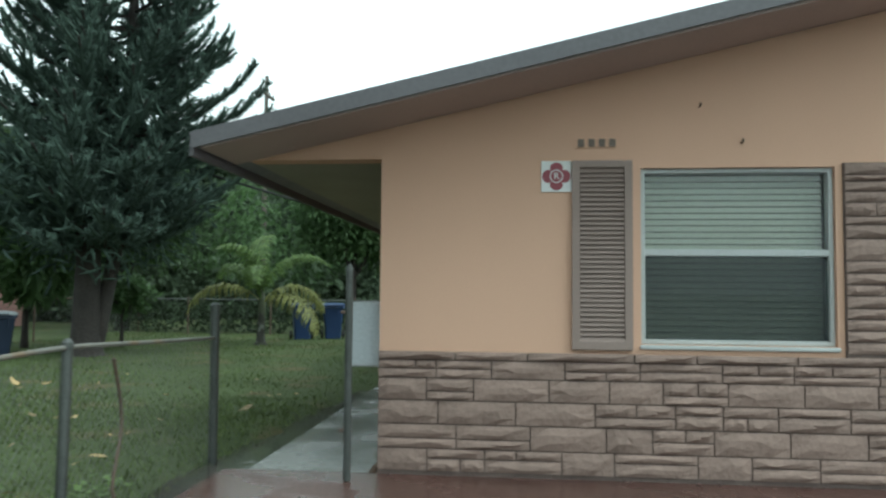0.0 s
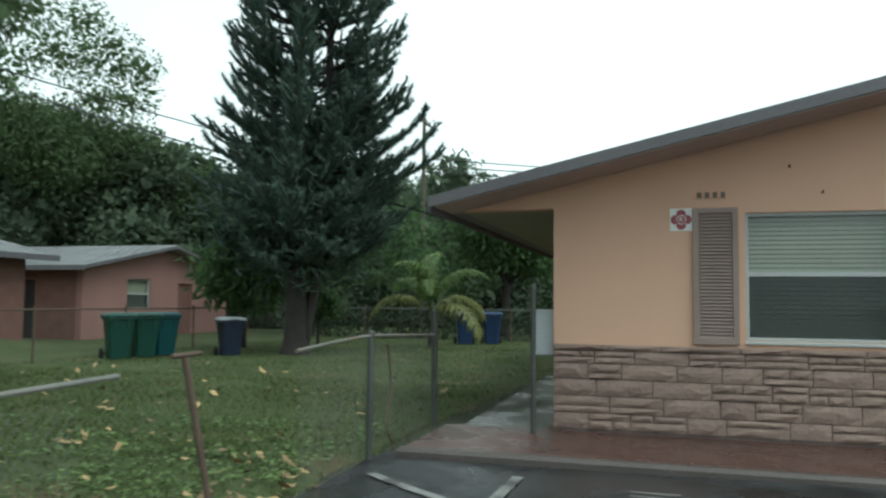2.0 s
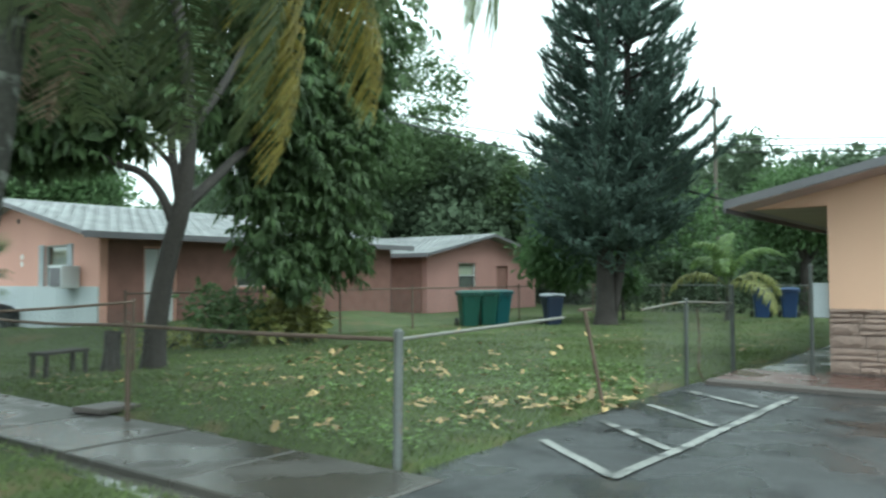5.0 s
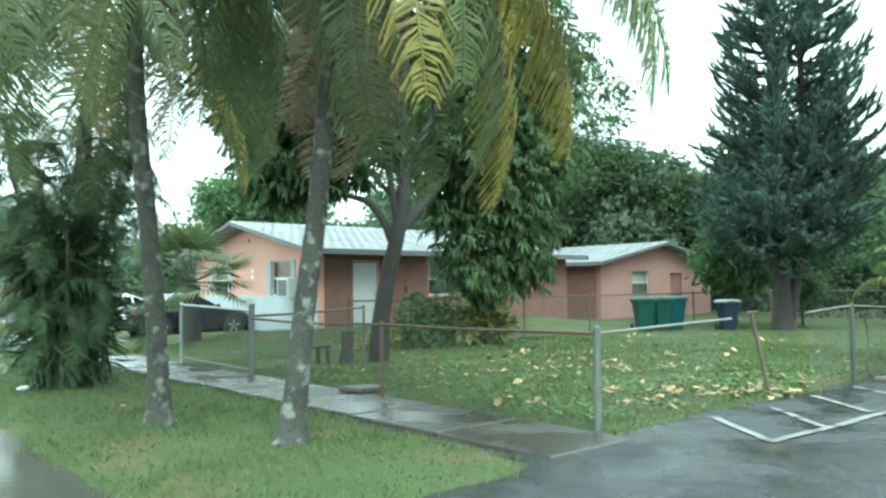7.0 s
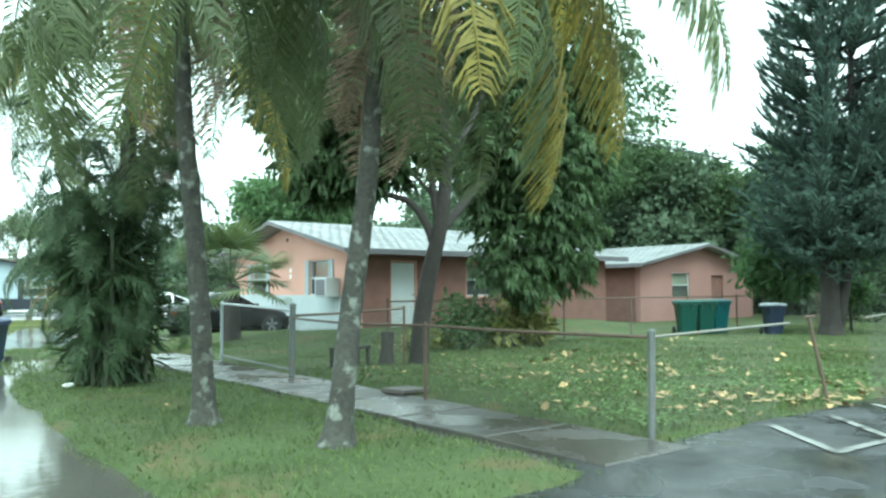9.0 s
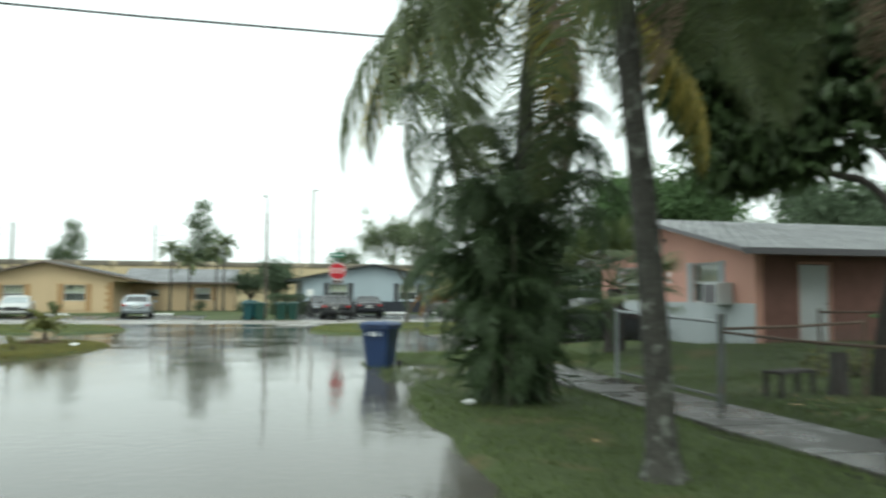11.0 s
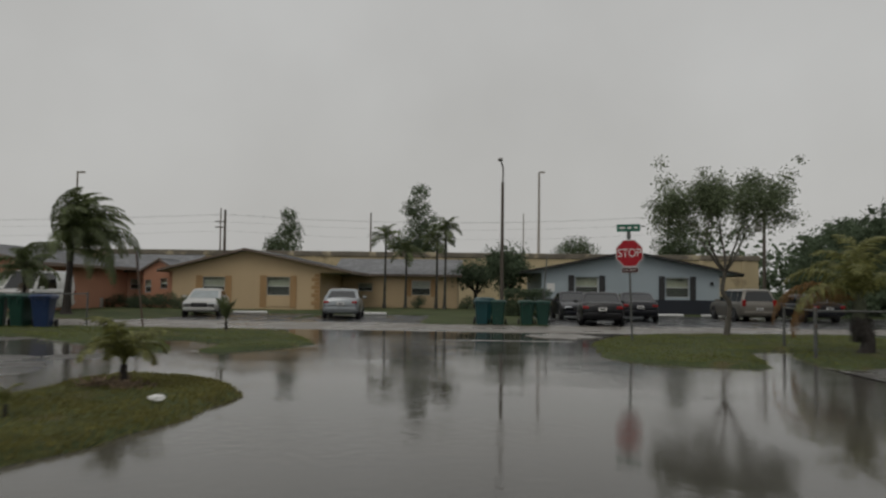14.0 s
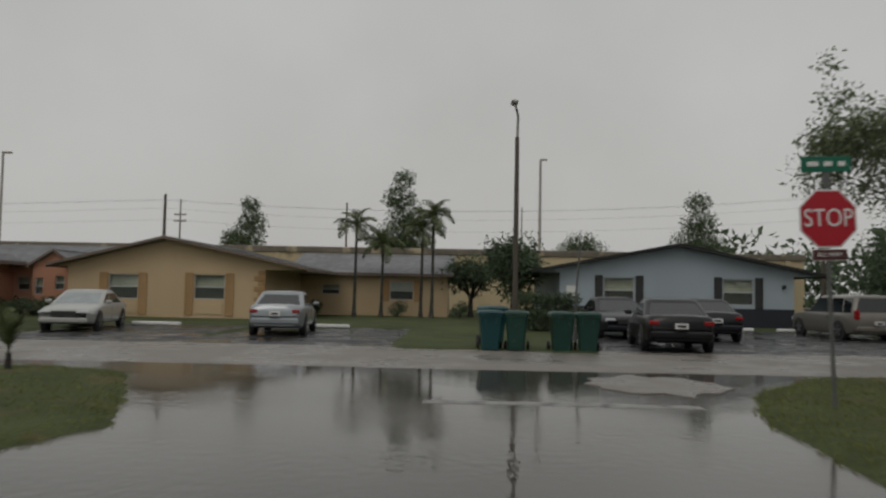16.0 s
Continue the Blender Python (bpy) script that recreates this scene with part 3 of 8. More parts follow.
def wobble(X, Y):
    return (np.sin(X * 2.1 + 1.3 * np.sin(Y * 1.1)) * np.sin(Y * 2.4 + 0.7) * 0.5
            + np.sin(X * 5.3 + Y * 3.1) * 0.25 + np.sin(X * 0.61 - Y * 0.83) * 0.5)


def rise(X, Y):
    a = np.clip((Y - 11.8) / 4, 0, 1) * np.clip((X + 7.4) / 3.0, 0, 1) * np.clip((30 - Y) / 3, 0, 1) * np.clip((11 - X) / 4, 0, 1)
    return 0.32 * a * a * (3 - 2 * a)


def ground_z(X, Y):
    d = lawn_at(X, Y) + 0.12 * wobble(X, Y)
    s = np.clip(d / 0.55 + 0.5, 0, 1)
    return -0.16 + 0.23 * s * s * (3 - 2 * s) + 0.012 * wobble(X * 1.7, Y * 1.9) + rise(X, Y)


gx, gy = axis(-46, 24, 0.32, 2500), axis(-14, 62, 0.32, 2500)
X, Y = np.meshgrid(gx, gy)
Z = ground_z(X, Y)
nx, ny = len(gx), len(gy)
verts = np.stack([X, Y, Z], -1).reshape(-1, 3).tolist()
idx = np.arange(nx * ny).reshape(ny, nx)
faces = np.stack([idx[:-1, :-1], idx[:-1, 1:], idx[1:, 1:], idx[1:, :-1]], -1).reshape(-1, 4).tolist()
tagged(new("ground", sheet("ground", verts, faces, M["soil"], True)), "rain-soaked lawn ground reaching to the horizon", "ground", kind="structure")


def grid_surface(name, x0, x1, y0, y1, step, height, material, label, category):
    xs, ys = np.arange(x0, x1 + step / 2, step), np.arange(y0, y1 + step / 2, step)
    X, Y = np.meshgrid(xs, ys)
    v = np.stack([X, Y, height(X, Y)], -1).reshape(-1, 3).tolist()
    i = np.arange(len(xs) * len(ys)).reshape(len(ys), len(xs))
    f = np.stack([i[:-1, :-1], i[:-1, 1:], i[1:, 1:], i[1:, :-1]], -1).reshape(-1, 4).tolist()
    return tagged(new(name, sheet(name, v, f, material, True)), label, category, kind="structure")


grid_surface("road", -60, 14, -40, 38.6, 0.6, lambda X, Y: -0.055 + 0.02 * wobble(X * 0.5, Y * 0.45), M["asphalt"],
             "dark wet asphalt street under shallow flood water", "road")
grid_surface("road_2", -90, 60, 38.6, 42.9, 0.4,
             lambda X, Y: 0.03 - 0.22 * np.clip(np.abs(Y - 41.1) - 1.9, 0, 3) ** 1.5 + 0.014 * wobble(X * 0.8, Y * 0.9), M["cross"],
             "pale worn asphalt cross street, wet at its edges", "road")
lot_h = lambda X, Y: 0.03 + 0.012 * wobble(X * 0.7, Y * 0.8) - 0.05 * np.clip((-8.5 - X) / 3, 0, 1)
grid_surface("pavement_lot", -11.9, -1.52, -16, 1.3, 0.3, lot_h, M["lot"], "black wet asphalt parking lot with puddles", "pavement")
flat = lambda z: (lambda X, Y: 0 * X + z + 0.008 * wobble(X, Y))
grid_surface("pavement_far", -29, 10, 42.9, 58.4, 0.5, flat(0.008), M["lot"], "wet asphalt parking bays before the far houses", "pavement")
grid_surface("pavement_drive", -7.9, 3, 18.6, 28.0, 0.4, flat(0.02), M["concrete"], "wet concrete driveway with puddles", "pavement")
grid_surface("pavement_west", -60, -19.4, 12.2, 33.5, 0.5, lambda X, Y: 0.0 + 0.022 * wobble(X * 0.6, Y * 0.7) - 0.06 * np.clip((X + 22.5) / 2.5, 0, 1), M["concrete"], "flooded concrete driveway and path", "pavement")
water = Geo().add([(-60, -40, 0), (12, -40, 0), (12, 42.9, 0), (-60, 42.9, 0)], [(0, 1, 2, 3)])
tagged(new("water", water.mesh("water", M["water"])), "grey flood water lying still over the street", "water", kind="structure")

# pavement slabs along the east side
walk_e = tagged(new("pavement_walk"), "wet concrete footpath beside the fence", "footpath", kind="structure")
slab = Geo().box(-0.58, 0.58, -0.735, 0.735, -0.12, 0.0, 0.012).mesh("slab", M["concrete"])
for k in range(9):
    part("slab", slab, None, walk_e, at=pose(-8.24 + R.uniform(-0.01, 0.01), 1.75 + 1.5 * k, 0.056 + R.uniform(-0.006, 0.006), R.uniform(-0.4, 0.4), R.uniform(-0.4, 0.4), 0))
walk_f = tagged(new("pavement_path"), "pale concrete footpath across the street", "footpath", kind="structure")
slab_f = Geo().box(-0.9, 0.9, -0.5, 0.5, -0.12, 0.0, 0.012).mesh("slab", M["cross"])
for k in range(60):
    part("slab", slab_f, None, walk_f, at=pose(-72 + 1.82 * k, 43.42, 0.035 + R.uniform(-0.008, 0.008), R.uniform(-0.5, 0.5), R.uniform(-0.3, 0.3), 0))

# the walk before the peach house, with its kerb edge
stoop = tagged(new("pavement_stoop"), "red-brown stained wet concrete walk along the house wall", "walk", kind="structure")
part("walk_slab", Geo().box(-1.48, -0.02, -16, 1.2, -0.15, 0.095, 0.02), M["rust_walk"], stoop)
part("side_walk_slab", Geo().box(0.0, 9.0, 0.06, 1.02, -0.15, 0.09, 0.02), M["path_wet"], stoop, "wet grey concrete side path")
part("kerb_edge", Geo().box(-1.62, -1.484, -16, 1.22, -0.15, 0.105, 0.03), M["kerb"], stoop, "worn concrete kerb")

# painted parking lines
bay = tagged(new("road_marking"), "worn white hatched parking lines", "road marking", kind="structure")


def stripe(x0, y0, x1, y1, w=0.095):
    d = Vector((x1 - x0, y1 - y0, 0)).normalized()
    s = Vector((-d.y, d.x, 0)) * w / 2
    n = 24
    g = Geo()
    for k in range(n):
        a, b = k / n, (k + 1) / n
        q = [(x0 + (x1 - x0) * t, y0 + (y1 - y0) * t) for t in (a, b)]
        v = []
        for (px, py), e in ((q[0], -1), (q[0], 1), (q[1], 1), (q[1], -1)):
            x, y = px + s.x * e, py + s.y * e
            v.append((x, y, float(lot_h(np.array(x), np.array(y))) + 0.013))
        g.add(v, [(0, 1, 2, 3)])
    part("line", g, M["line"], bay)


stripe(-6.9, 0.1, -2.1, -0.02)
for x in (-6.85, -5.72, -4.52, -3.2):
    stripe(x, 0.13, x + 0.82, 1.15)
for k in range(1, 4):
    stripe(-6.9, 0.1 - 2.75 * k, -2.1, 0.0 - 2.75 * k)
# unreadable space mark: two plain bars
for dx in (-0.12, 0.0, 0.12):
    stripe(-2.46 + dx, -1.28, -2.46 + dx, -0.92, 0.035)
# stop line and patches at the crossing
bar = tagged(new("stop_line"), "worn white stop line across the street", "road marking", kind="structure")
part("line", Geo().box(-15.6, -11.9, 34.3, 34.6, -0.03, 0.004, 0.003), M["line"], bar)
# wheel stops and bay lines across the street
for x, y in ((-26.4, 52.6), (-20.2, 53.2), (-9.8, 57.4), (-7.0, 57.4), (-3.6, 57.4), (-0.8, 57.4)):
    thing("wheel_stop", "white-painted concrete wheel stop at a parking bay", "wheel stop", pose(x, y, 0.035), "wheel stops",
          geo=Geo().box(-0.9, 0.9, -0.09, 0.09, 0, 0.13, 0.03), material=M["white"])
thing("wheel_stop", "white-painted concrete wheel stop lying on the grass", "wheel stop", pose(-24.6, 20.6, 0.05, 0, 0, 12), "wheel stops",
      geo=Geo().box(-0.9, 0.9, -0.09, 0.09, 0, 0.13, 0.03), material=M["white"])

patch = [(0.95 * math.cos(2 * math.pi * k / 22) * (1 + 0.18 * math.sin(3.1 * k)), 0.5 * math.sin(2 * math.pi * k / 22) * (1 + 0.2 * math.sin(2.3 * k))) for k in range(22)]
thing("road_patch", "pale dry crown of asphalt showing above the water", "road patch", pose(-11.9, 36.9, -0.008) @ Matrix.Diagonal((1.15, 2.6, 1, 1)), kind="structure", geo=Geo().prism(patch, -0.05, 0.024, "z"), material=M["cross"])


# ---- houses ----
def wall_geo(u0, u1, z0, z1, thick, holes, peak=None):
    """A wall in the x-z plane, its face at y = 0, with openings (u0, u1, z0, z1) through it and, if wanted, a gable up to peak (u, z)."""
    g = Geo()
    us = sorted({u0, u1, *(h[0] for h in holes), *(h[1] for h in holes)})
    zs = sorted({z0, z1, *(h[2] for h in holes), *(h[3] for h in holes)})
    for a, b in zip(us, us[1:]):
        for c, d in zip(zs, zs[1:]):
            if any(h[0] <= a and b <= h[1] and h[2] <= c and d <= h[3] for h in holes):
                continue
            g.add([(a, 0, c), (b, 0, c), (b, 0, d), (a, 0, d)], [(0, 1, 2, 3)])
            g.add([(a, thick, c), (a, thick, d), (b, thick, d), (b, thick, c)], [(0, 1, 2, 3)])
    for a, b, c, d in holes:
        g.add([(a, 0, c), (b, 0, c), (b, 0, d), (a, 0, d), (a, thick, c), (b, thick, c), (b, thick, d), (a, thick, d)],
              [(0, 4, 5, 1), (1, 5, 6, 2), (2, 6, 7, 3), (3, 7, 4, 0)])
    g.add([(u0, 0, z0), (u0, thick, z0), (u0, thick, z1), (u0, 0, z1)], [(0, 1, 2, 3)])
    g.add([(u1, 0, z0), (u1, thick, z0), (u1, thick, z1), (u1, 0, z1)], [(0, 1, 2, 3)])
    if peak:
        base = sorted({peak[2], peak[3], *(u for u in us if peak[2] < u < peak[3])})
        n = len(base)
        v = [(u, 0, z1) for u in base] + [(peak[0], 0, peak[1])] + [(u, thick, z1) for u in base] + [(peak[0], thick, peak[1])]
        g.add(v, [tuple(range(n + 1)), tuple(range(n + 1, 2 * n + 2))[::-1], (0, n, 2 * n + 1, n + 1), (n, n - 1, 2 * n, 2 * n + 1)])
        g.add([(peak[2], 0, z1), (u0, 0, z1), (u0, thick, z1), (peak[2], thick, z1)], [(0, 1, 2, 3)])
        g.add([(u1, 0, z1), (peak[3], 0, z1), (peak[3], thick, z1), (u1, thick, z1)], [(0, 1, 2, 3)])
    return g


def flat_mesh(geo, name, material):
    """A mesh whose faces keep their own order."""
    me = bpy.data.meshes.new(name)
    me.from_pydata(geo.v, [], geo.f)
    me.materials.append(material)
    me.update()
    if name == "wall":
        bm = bmesh.new()
        bm.from_mesh(me)
        bmesh.ops.remove_doubles(bm, verts=bm.verts, dist=0.0005)
        bm.to_mesh(me)
        bm.free()
    return me


def frame_ring(u0, u1, z0, z1, y0, y1, wide, bev=0.006):
    """One closed rectangular frame with a bevelled front edge."""
    rows = ((0.0, y1), (0.0, y0 + bev), (bev, y0), (wide - bev, y0), (wide, y0 + bev), (wide, y1))
    pts, faces = [], []
    for d, yy in rows:
        pts += [(u0 + d, yy, z0 + d), (u1 - d, yy, z0 + d), (u1 - d, yy, z1 - d), (u0 + d, yy, z1 - d)]
    for i in range(6):
        j = (i + 1) % 6
        for k in range(4):
            n = (k + 1) % 4
            faces.append((i * 4 + k, i * 4 + n, j * 4 + n, j * 4 + k))
    return Geo().add(pts, faces)


def window(parent, u0, u1, z0, z1, y=0.06, m=None, split=0.5, blind=True, dark_low=True, slats=16, wide=0.036, trim="alu"):
    """A single-hung window in an opening: outer frame, meeting rail, two panes, blind behind, screen over the lower half."""
    base = m or Matrix()
    w = part("window", frame_ring(u0, u1, z0, z1, y - 0.05, y + 0.03, wide), M[trim], parent, at=base)
    zm = z0 + (z1 - z0) * split
    part("meeting_rail", Geo().box(u0 + wide, u1 - wide, y - 0.045, y + 0.02, zm - 0.025, zm + 0.025, 0.005), M[trim], w)
    for a, b, dy in ((zm + 0.026, z1 - wide, 0.012), (z0 + wide, zm - 0.026, -0.004)):
        p = part("pane", Geo().box(u0 + wide + 0.002, u1 - wide - 0.002, y + dy - 0.003, y + dy + 0.003, a, b), M["glass"], w)
        p.visible_shadow = False
    if blind:
        g = Geo()
        n = max(6, int((z1 - z0) / ((z1 - z0) / slats)))
        step = (z1 - z0 - 2 * wide) / n
        for k in range(n):
            z = z0 + wide + step * (k + 0.5)
            h = step * 0.43
            g.add([(u0 + wide, y + 0.075, z - h), (u1 - wide, y + 0.075, z - h), (u1 - wide, y + 0.1, z + h), (u0 + wide, y + 0.1, z + h),
                   (u0 + wide, y + 0.08, z - h), (u1 - wide, y + 0.08, z - h), (u1 - wide, y + 0.105, z + h), (u0 + wide, y + 0.105, z + h)],
                  [(0, 1, 2, 3), (7, 6, 5, 4), (0, 4, 5, 1), (3, 2, 6, 7)])
        part("blind", g, M["blind"], w, "closed pale slat blind")
    else:
        part("curtain", Geo().box(u0 + wide, u1 - wide, y + 0.09, y + 0.1, z0 + wide, z1 - wide), M["blind"], w)
    if dark_low:
        a, b, c, d = u0 + wide + 0.004, u1 - wide - 0.004, z0 + wide + 0.004, zm - 0.03
        g = Geo().box(a, b, y - 0.03, y - 0.028, c, d)
        part("insect_screen", g, M["screen"], w, "dark mesh insect screen")
    return w


def shutter(parent, u0, u1, z0, z1, material, m=None, slats=30, y0=-0.045):
    """A louvred shutter fixed flat on a wall."""
    s = 0.055 if u1 - u0 > 0.3 else 0.04
    g = Geo().box(u0, u0 + s, y0, -0.002, z0, z1, 0.006).box(u1 - s, u1, y0, -0.002, z0, z1, 0.006)
    g.box(u0 + s, u1 - s, y0, -0.002, z0, z0 + 1.3 * s, 0.006).box(u0 + s, u1 - s, y0, -0.002, z1 - s, z1, 0.006)
    sh = part("shutter", g, material, parent, at=m or Matrix())
    part("shutter_back", Geo().box(u0 + s, u1 - s, -0.014, -0.004, z0 + s, z1 - s), material, sh)
    g = Geo()
    lo, hi = z0 + 1.3 * s, z1 - s
    step = (hi - lo) / slats
    for k in range(slats):
        z = lo + step * k
        g.add([(u0 + s, y0 + 0.006, z), (u1 - s, y0 + 0.006, z), (u1 - s, -0.014, z + step * 0.86), (u0 + s, -0.014, z + step * 0.86),
               (u0 + s, y0 + 0.012, z), (u1 - s, y0 + 0.012, z), (u1 - s, -0.012, z + step * 0.7), (u0 + s, -0.012, z + step * 0.7)],
              [(0, 1, 2, 3), (4, 5, 1, 0), (7, 6, 5, 4), (3, 2, 6, 7)])
    part("louvre", g, material, sh)
    return sh


def roof_slope(parent, a, b, c, d, material, rows, thick=0.1, name="roof"):
    """One roof slope between the eave a-b and the ridge d-c: a slab with courses of shingles laid over it."""
    a, b, c, d = (Vector(p) for p in (a, b, c, d))
    nrm = (b - a).cross(d - a).normalized()
    if nrm.z < 0:
        nrm.negate()
    low = [p - nrm * thick for p in (a, b, c, d)]
    g = Geo().add([a, b, c, d, *low], [(0, 1, 2, 3), (7, 6, 5, 4), (0, 4, 5, 1), (1, 5, 6, 2), (2, 6, 7, 3), (3, 7, 4, 0)])
    slope = part(name, g, material, parent)
    g = Geo()
    for k in range(rows):
        t0, t1 = k / rows, min(1, (k + 1.12) / rows)
        p, q, r, s = a.lerp(d, t0), b.lerp(c, t0), b.lerp(c, t1), a.lerp(d, t1)
        n = max(3, int((q - p).length / 0.34))
        off = 0.5 * (k % 2)
        for i in range(-1, n + 1):
            u0, u1 = max(0, (i + off) / n), min(1, (i + 1 + off) / n - 0.006)
            if u1 <= u0:
                continue
            lift = nrm * (0.016 + R.uniform(0, 0.006))
            e = nrm * 0.004
            w = R.uniform(-0.01, 0.01)
            P = [p.lerp(q, u0) + lift + (a - d).normalized() * w, p.lerp(q, u1) + lift + (a - d).normalized() * w, s.lerp(r, u1) + e, s.lerp(r, u0) + e]
            B = [P[0] - lift, P[1] - lift]
            g.add([*P, *B], [(0, 1, 2, 3), (4, 5, 1, 0)])
    sh = part("shingles", flat_mesh(g, "shingles", material), None, slope)
    sh["kind"] = "stuff"
    return slope


def gable_house(name, label, m, W, L, wall_h, peak_z, over_g, over_e, wall, roof, trim, holes=(), base_z=0.0, left_holes=(), right_holes=(),
                rows=20, soffit=None, peak_u=0.0, over_r=None, inner="room", tip=True, lift=0.1):
    """A one-storey house. Its gable faces -y at y = 0; x runs from -W/2 to W/2, and the ridge runs back along +y for L metres.
    peak_z is the top of the roof at the ridge over x = peak_u."""
    h = thing(name, label, "house", m)
    t = 0.2
    over_r = over_e if over_r is None else over_r
    zl = wall_h
    under = peak_z - 0.13
    eave_l, eave_r = (-W / 2 - over_e, zl + lift), (W / 2 + over_r, zl + lift)
    # gable walls, the triangle reaching out over the side eaves
    gl = -W / 2 - (over_e if tip else 0)
    gr = W / 2 + (over_r if tip else 0)
    part("wall", flat_mesh(wall_geo(-W / 2, W / 2, base_z, zl, t, list(holes), (peak_u, under, gl + 0.05, gr - 0.05)), "wall", M[wall]), None, h)
    part("wall", flat_mesh(wall_geo(-W / 2, W / 2, base_z, zl, t, [], (peak_u, under, gl + 0.05, gr - 0.05)), "wall", M[wall]), None, h,
         at=pose(0, L - t, 0))
    left = pose(-W / 2, L - t, 0, 0, 0, -90)
    right = pose(W / 2, t, 0, 0, 0, 90)
    part("wall", flat_mesh(wall_geo(0, L - 2 * t, base_z, zl, t, list(left_holes)), "wall", M[wall]), None, h, at=left)
    part("wall", flat_mesh(wall_geo(0, L - 2 * t, base_z, zl, t, list(right_holes)), "wall", M[wall]), None, h, at=right)
    part("floor_slab", Geo().box(-W / 2 + t, W / 2 - t, t, L - t, base_z, base_z + 0.05), M[inner], h)
    part("partition", Geo().box(-W / 2 + t + 0.01, W / 2 - t - 0.01, min(3.2, L / 2), min(3.2, L / 2) + 0.1, base_z + 0.06, zl - 0.01), M[inner], h)
    so = M[soffit or trim]
    part("soffit", Geo().box(eave_l[0] + 0.03, eave_r[0] - 0.03, 0.21, L - 0.21, zl, zl + 0.03), so, h, "painted soffit under the eaves")
    y0, y1 = -over_g, L + over_g
    ridge0, ridge1 = (peak_u, y0, peak_z), (peak_u, y1, peak_z)
    roof_slope(h, (eave_l[0], y0, eave_l[1]), (eave_l[0], y1, eave_l[1]), ridge1, ridge0, M[roof], rows)
    roof_slope(h, (eave_r[0], y0, eave_r[1]), (eave_r[0], y1, eave_r[1]), ridge1, ridge0, M[roof], rows)
    # rake boards and eave boards
    for s, e in ((-1, eave_l), (1, eave_r)):
        for yy in (y0 - 0.03, y1):
            g = Geo().prism([(e[0], e[1] - 0.105), (e[0], e[1] + 0.012), (peak_u, peak_z + 0.012), (peak_u, peak_z - 0.105)], yy, yy + 0.03, "y")
            part("rake_board", g, M[trim], h)
        x = e[0] + (0.0 if s > 0 else -0.03)
        part("eave_board", Geo().box(x, x + 0.03, y0, y1, e[1] - 0.16, e[1] + 0.01, 0.006), M[trim], h)
    part("ridge_cap", Geo().prism([(peak_u - 0.14, peak_z - 0.01), (peak_u, peak_z + 0.035), (peak_u + 0.14, peak_z - 0.01)], y0, y1, "y"), M[roof], h)
    return h, left, right


# the peach house
peach, pl, pr = gable_house("house", "peach stucco house with mauve stone base and grey fascia", pose(0, -5, 0, 0, 0, -90), 10.0, 14.0, 2.47, 3.94, 0.7, 1.2,
                            "peach", "shingle_dark", "fascia", [(-3.05, -1.67, 1.08, 2.385), (1.67, 3.05, 1.08, 2.385)], soffit="soffit", rows=26, lift=0.07)
# Rake soffits in a duller peach: the overhang's shade is in the colour.
for sx in (-1, 1):
    part("rake_soffit", Geo().add([(sx * 6.15, -0.69, 2.455), (0, -0.69, 3.835), (0, -0.01, 3.835), (sx * 6.15, -0.01, 2.455),
                                   (sx * 6.15, -0.69, 2.435), (0, -0.69, 3.815), (0, -0.01, 3.815), (sx * 6.15, -0.01, 2.435)],
                                  [(0, 1, 2, 3), (7, 6, 5, 4), (0, 4, 5, 1), (1, 5, 6, 2), (2, 6, 7, 3), (3, 7, 4, 0)]), M["overhang"], peach, "pink boards under the overhang, darkened for its shade")
for a, b in ((-3.05, -1.67), (1.67, 3.05)):
    window(peach, a, b, 1.08, 2.385, 0.09, slats=26, split=0.52)
    part("window_sill", Geo().box(a - 0.01, b + 0.01, -0.03, 0.085, 1.045, 1.078, 0.008), M["alu"], peach)
shutter(peach, -3.555, -3.115, 1.035, 2.44, M["taupe"], slats=36)
shutter(peach, 3.115, 3.555, 1.035, 2.44, M["taupe"], slats=36)
# worn number plates: four plain dark bars on pale backing
plate = part("number_plate", Geo().box(-3.53, -3.22, -0.012, -0.002, 2.535, 2.615, 0.002), M["peach"], peach)
for k in range(4):
    part("number_bar", Geo().box(-3.51 + 0.077 * k, -3.465 + 0.077 * k, -0.022, -0.013, 2.545, 2.605, 0.003), M["fascia_brown"], plate, "plain dark bar")
# fire badge
badge = thing("wall_sign", "square white plate with a maroon four-lobed emblem on the wall", "sign", pose(0, -1.33, 2.325, 0, 0, -90),
              geo=Geo().box(-0.112, 0.112, -0.012, -0.003, -0.117, 0.117, 0.002), material=M["white"])
pts = []
for k in range(48):
    a = 2 * math.pi * k / 48
    r = 0.062 + 0.043 * abs(math.cos(2 * a)) ** 0.6
    pts.append((r * math.cos(a), r * math.sin(a)))
em = part("emblem", Geo().prism(pts, -0.016, -0.0125, "y"), M["maroon"], badge)
ring = Geo()
for k in range(24):
    a, b = 2 * math.pi * k / 24, 2 * math.pi * (k + 1) / 24
    v = [(r * math.cos(q), d, r * math.sin(q)) for d in (-0.0195, -0.0165) for q in (a, b) for r in (0.043, 0.05)]
    ring.add(v, [(0, 1, 3, 2), (4, 6, 7, 5), (0, 2, 6, 4), (1, 5, 7, 3)])
part("emblem_ring", ring, M["white"], em)
part("letter", text_mesh("R", 0.07, 0.002, M["white"]), None, em, at=pose(0, -0.0195, 0.0))
# meter cabinet on the side wall, just past the corner
cab = thing("meter_cabinet", "pale grey metal meter cabinet on the side wall", "cabinet", pose(0.3, 0.02, 0.87))
part("body", Geo().box(-0.2, 0.2, 0, 0.22, 0, 0.5, 0.012), M["paleblue"], cab)
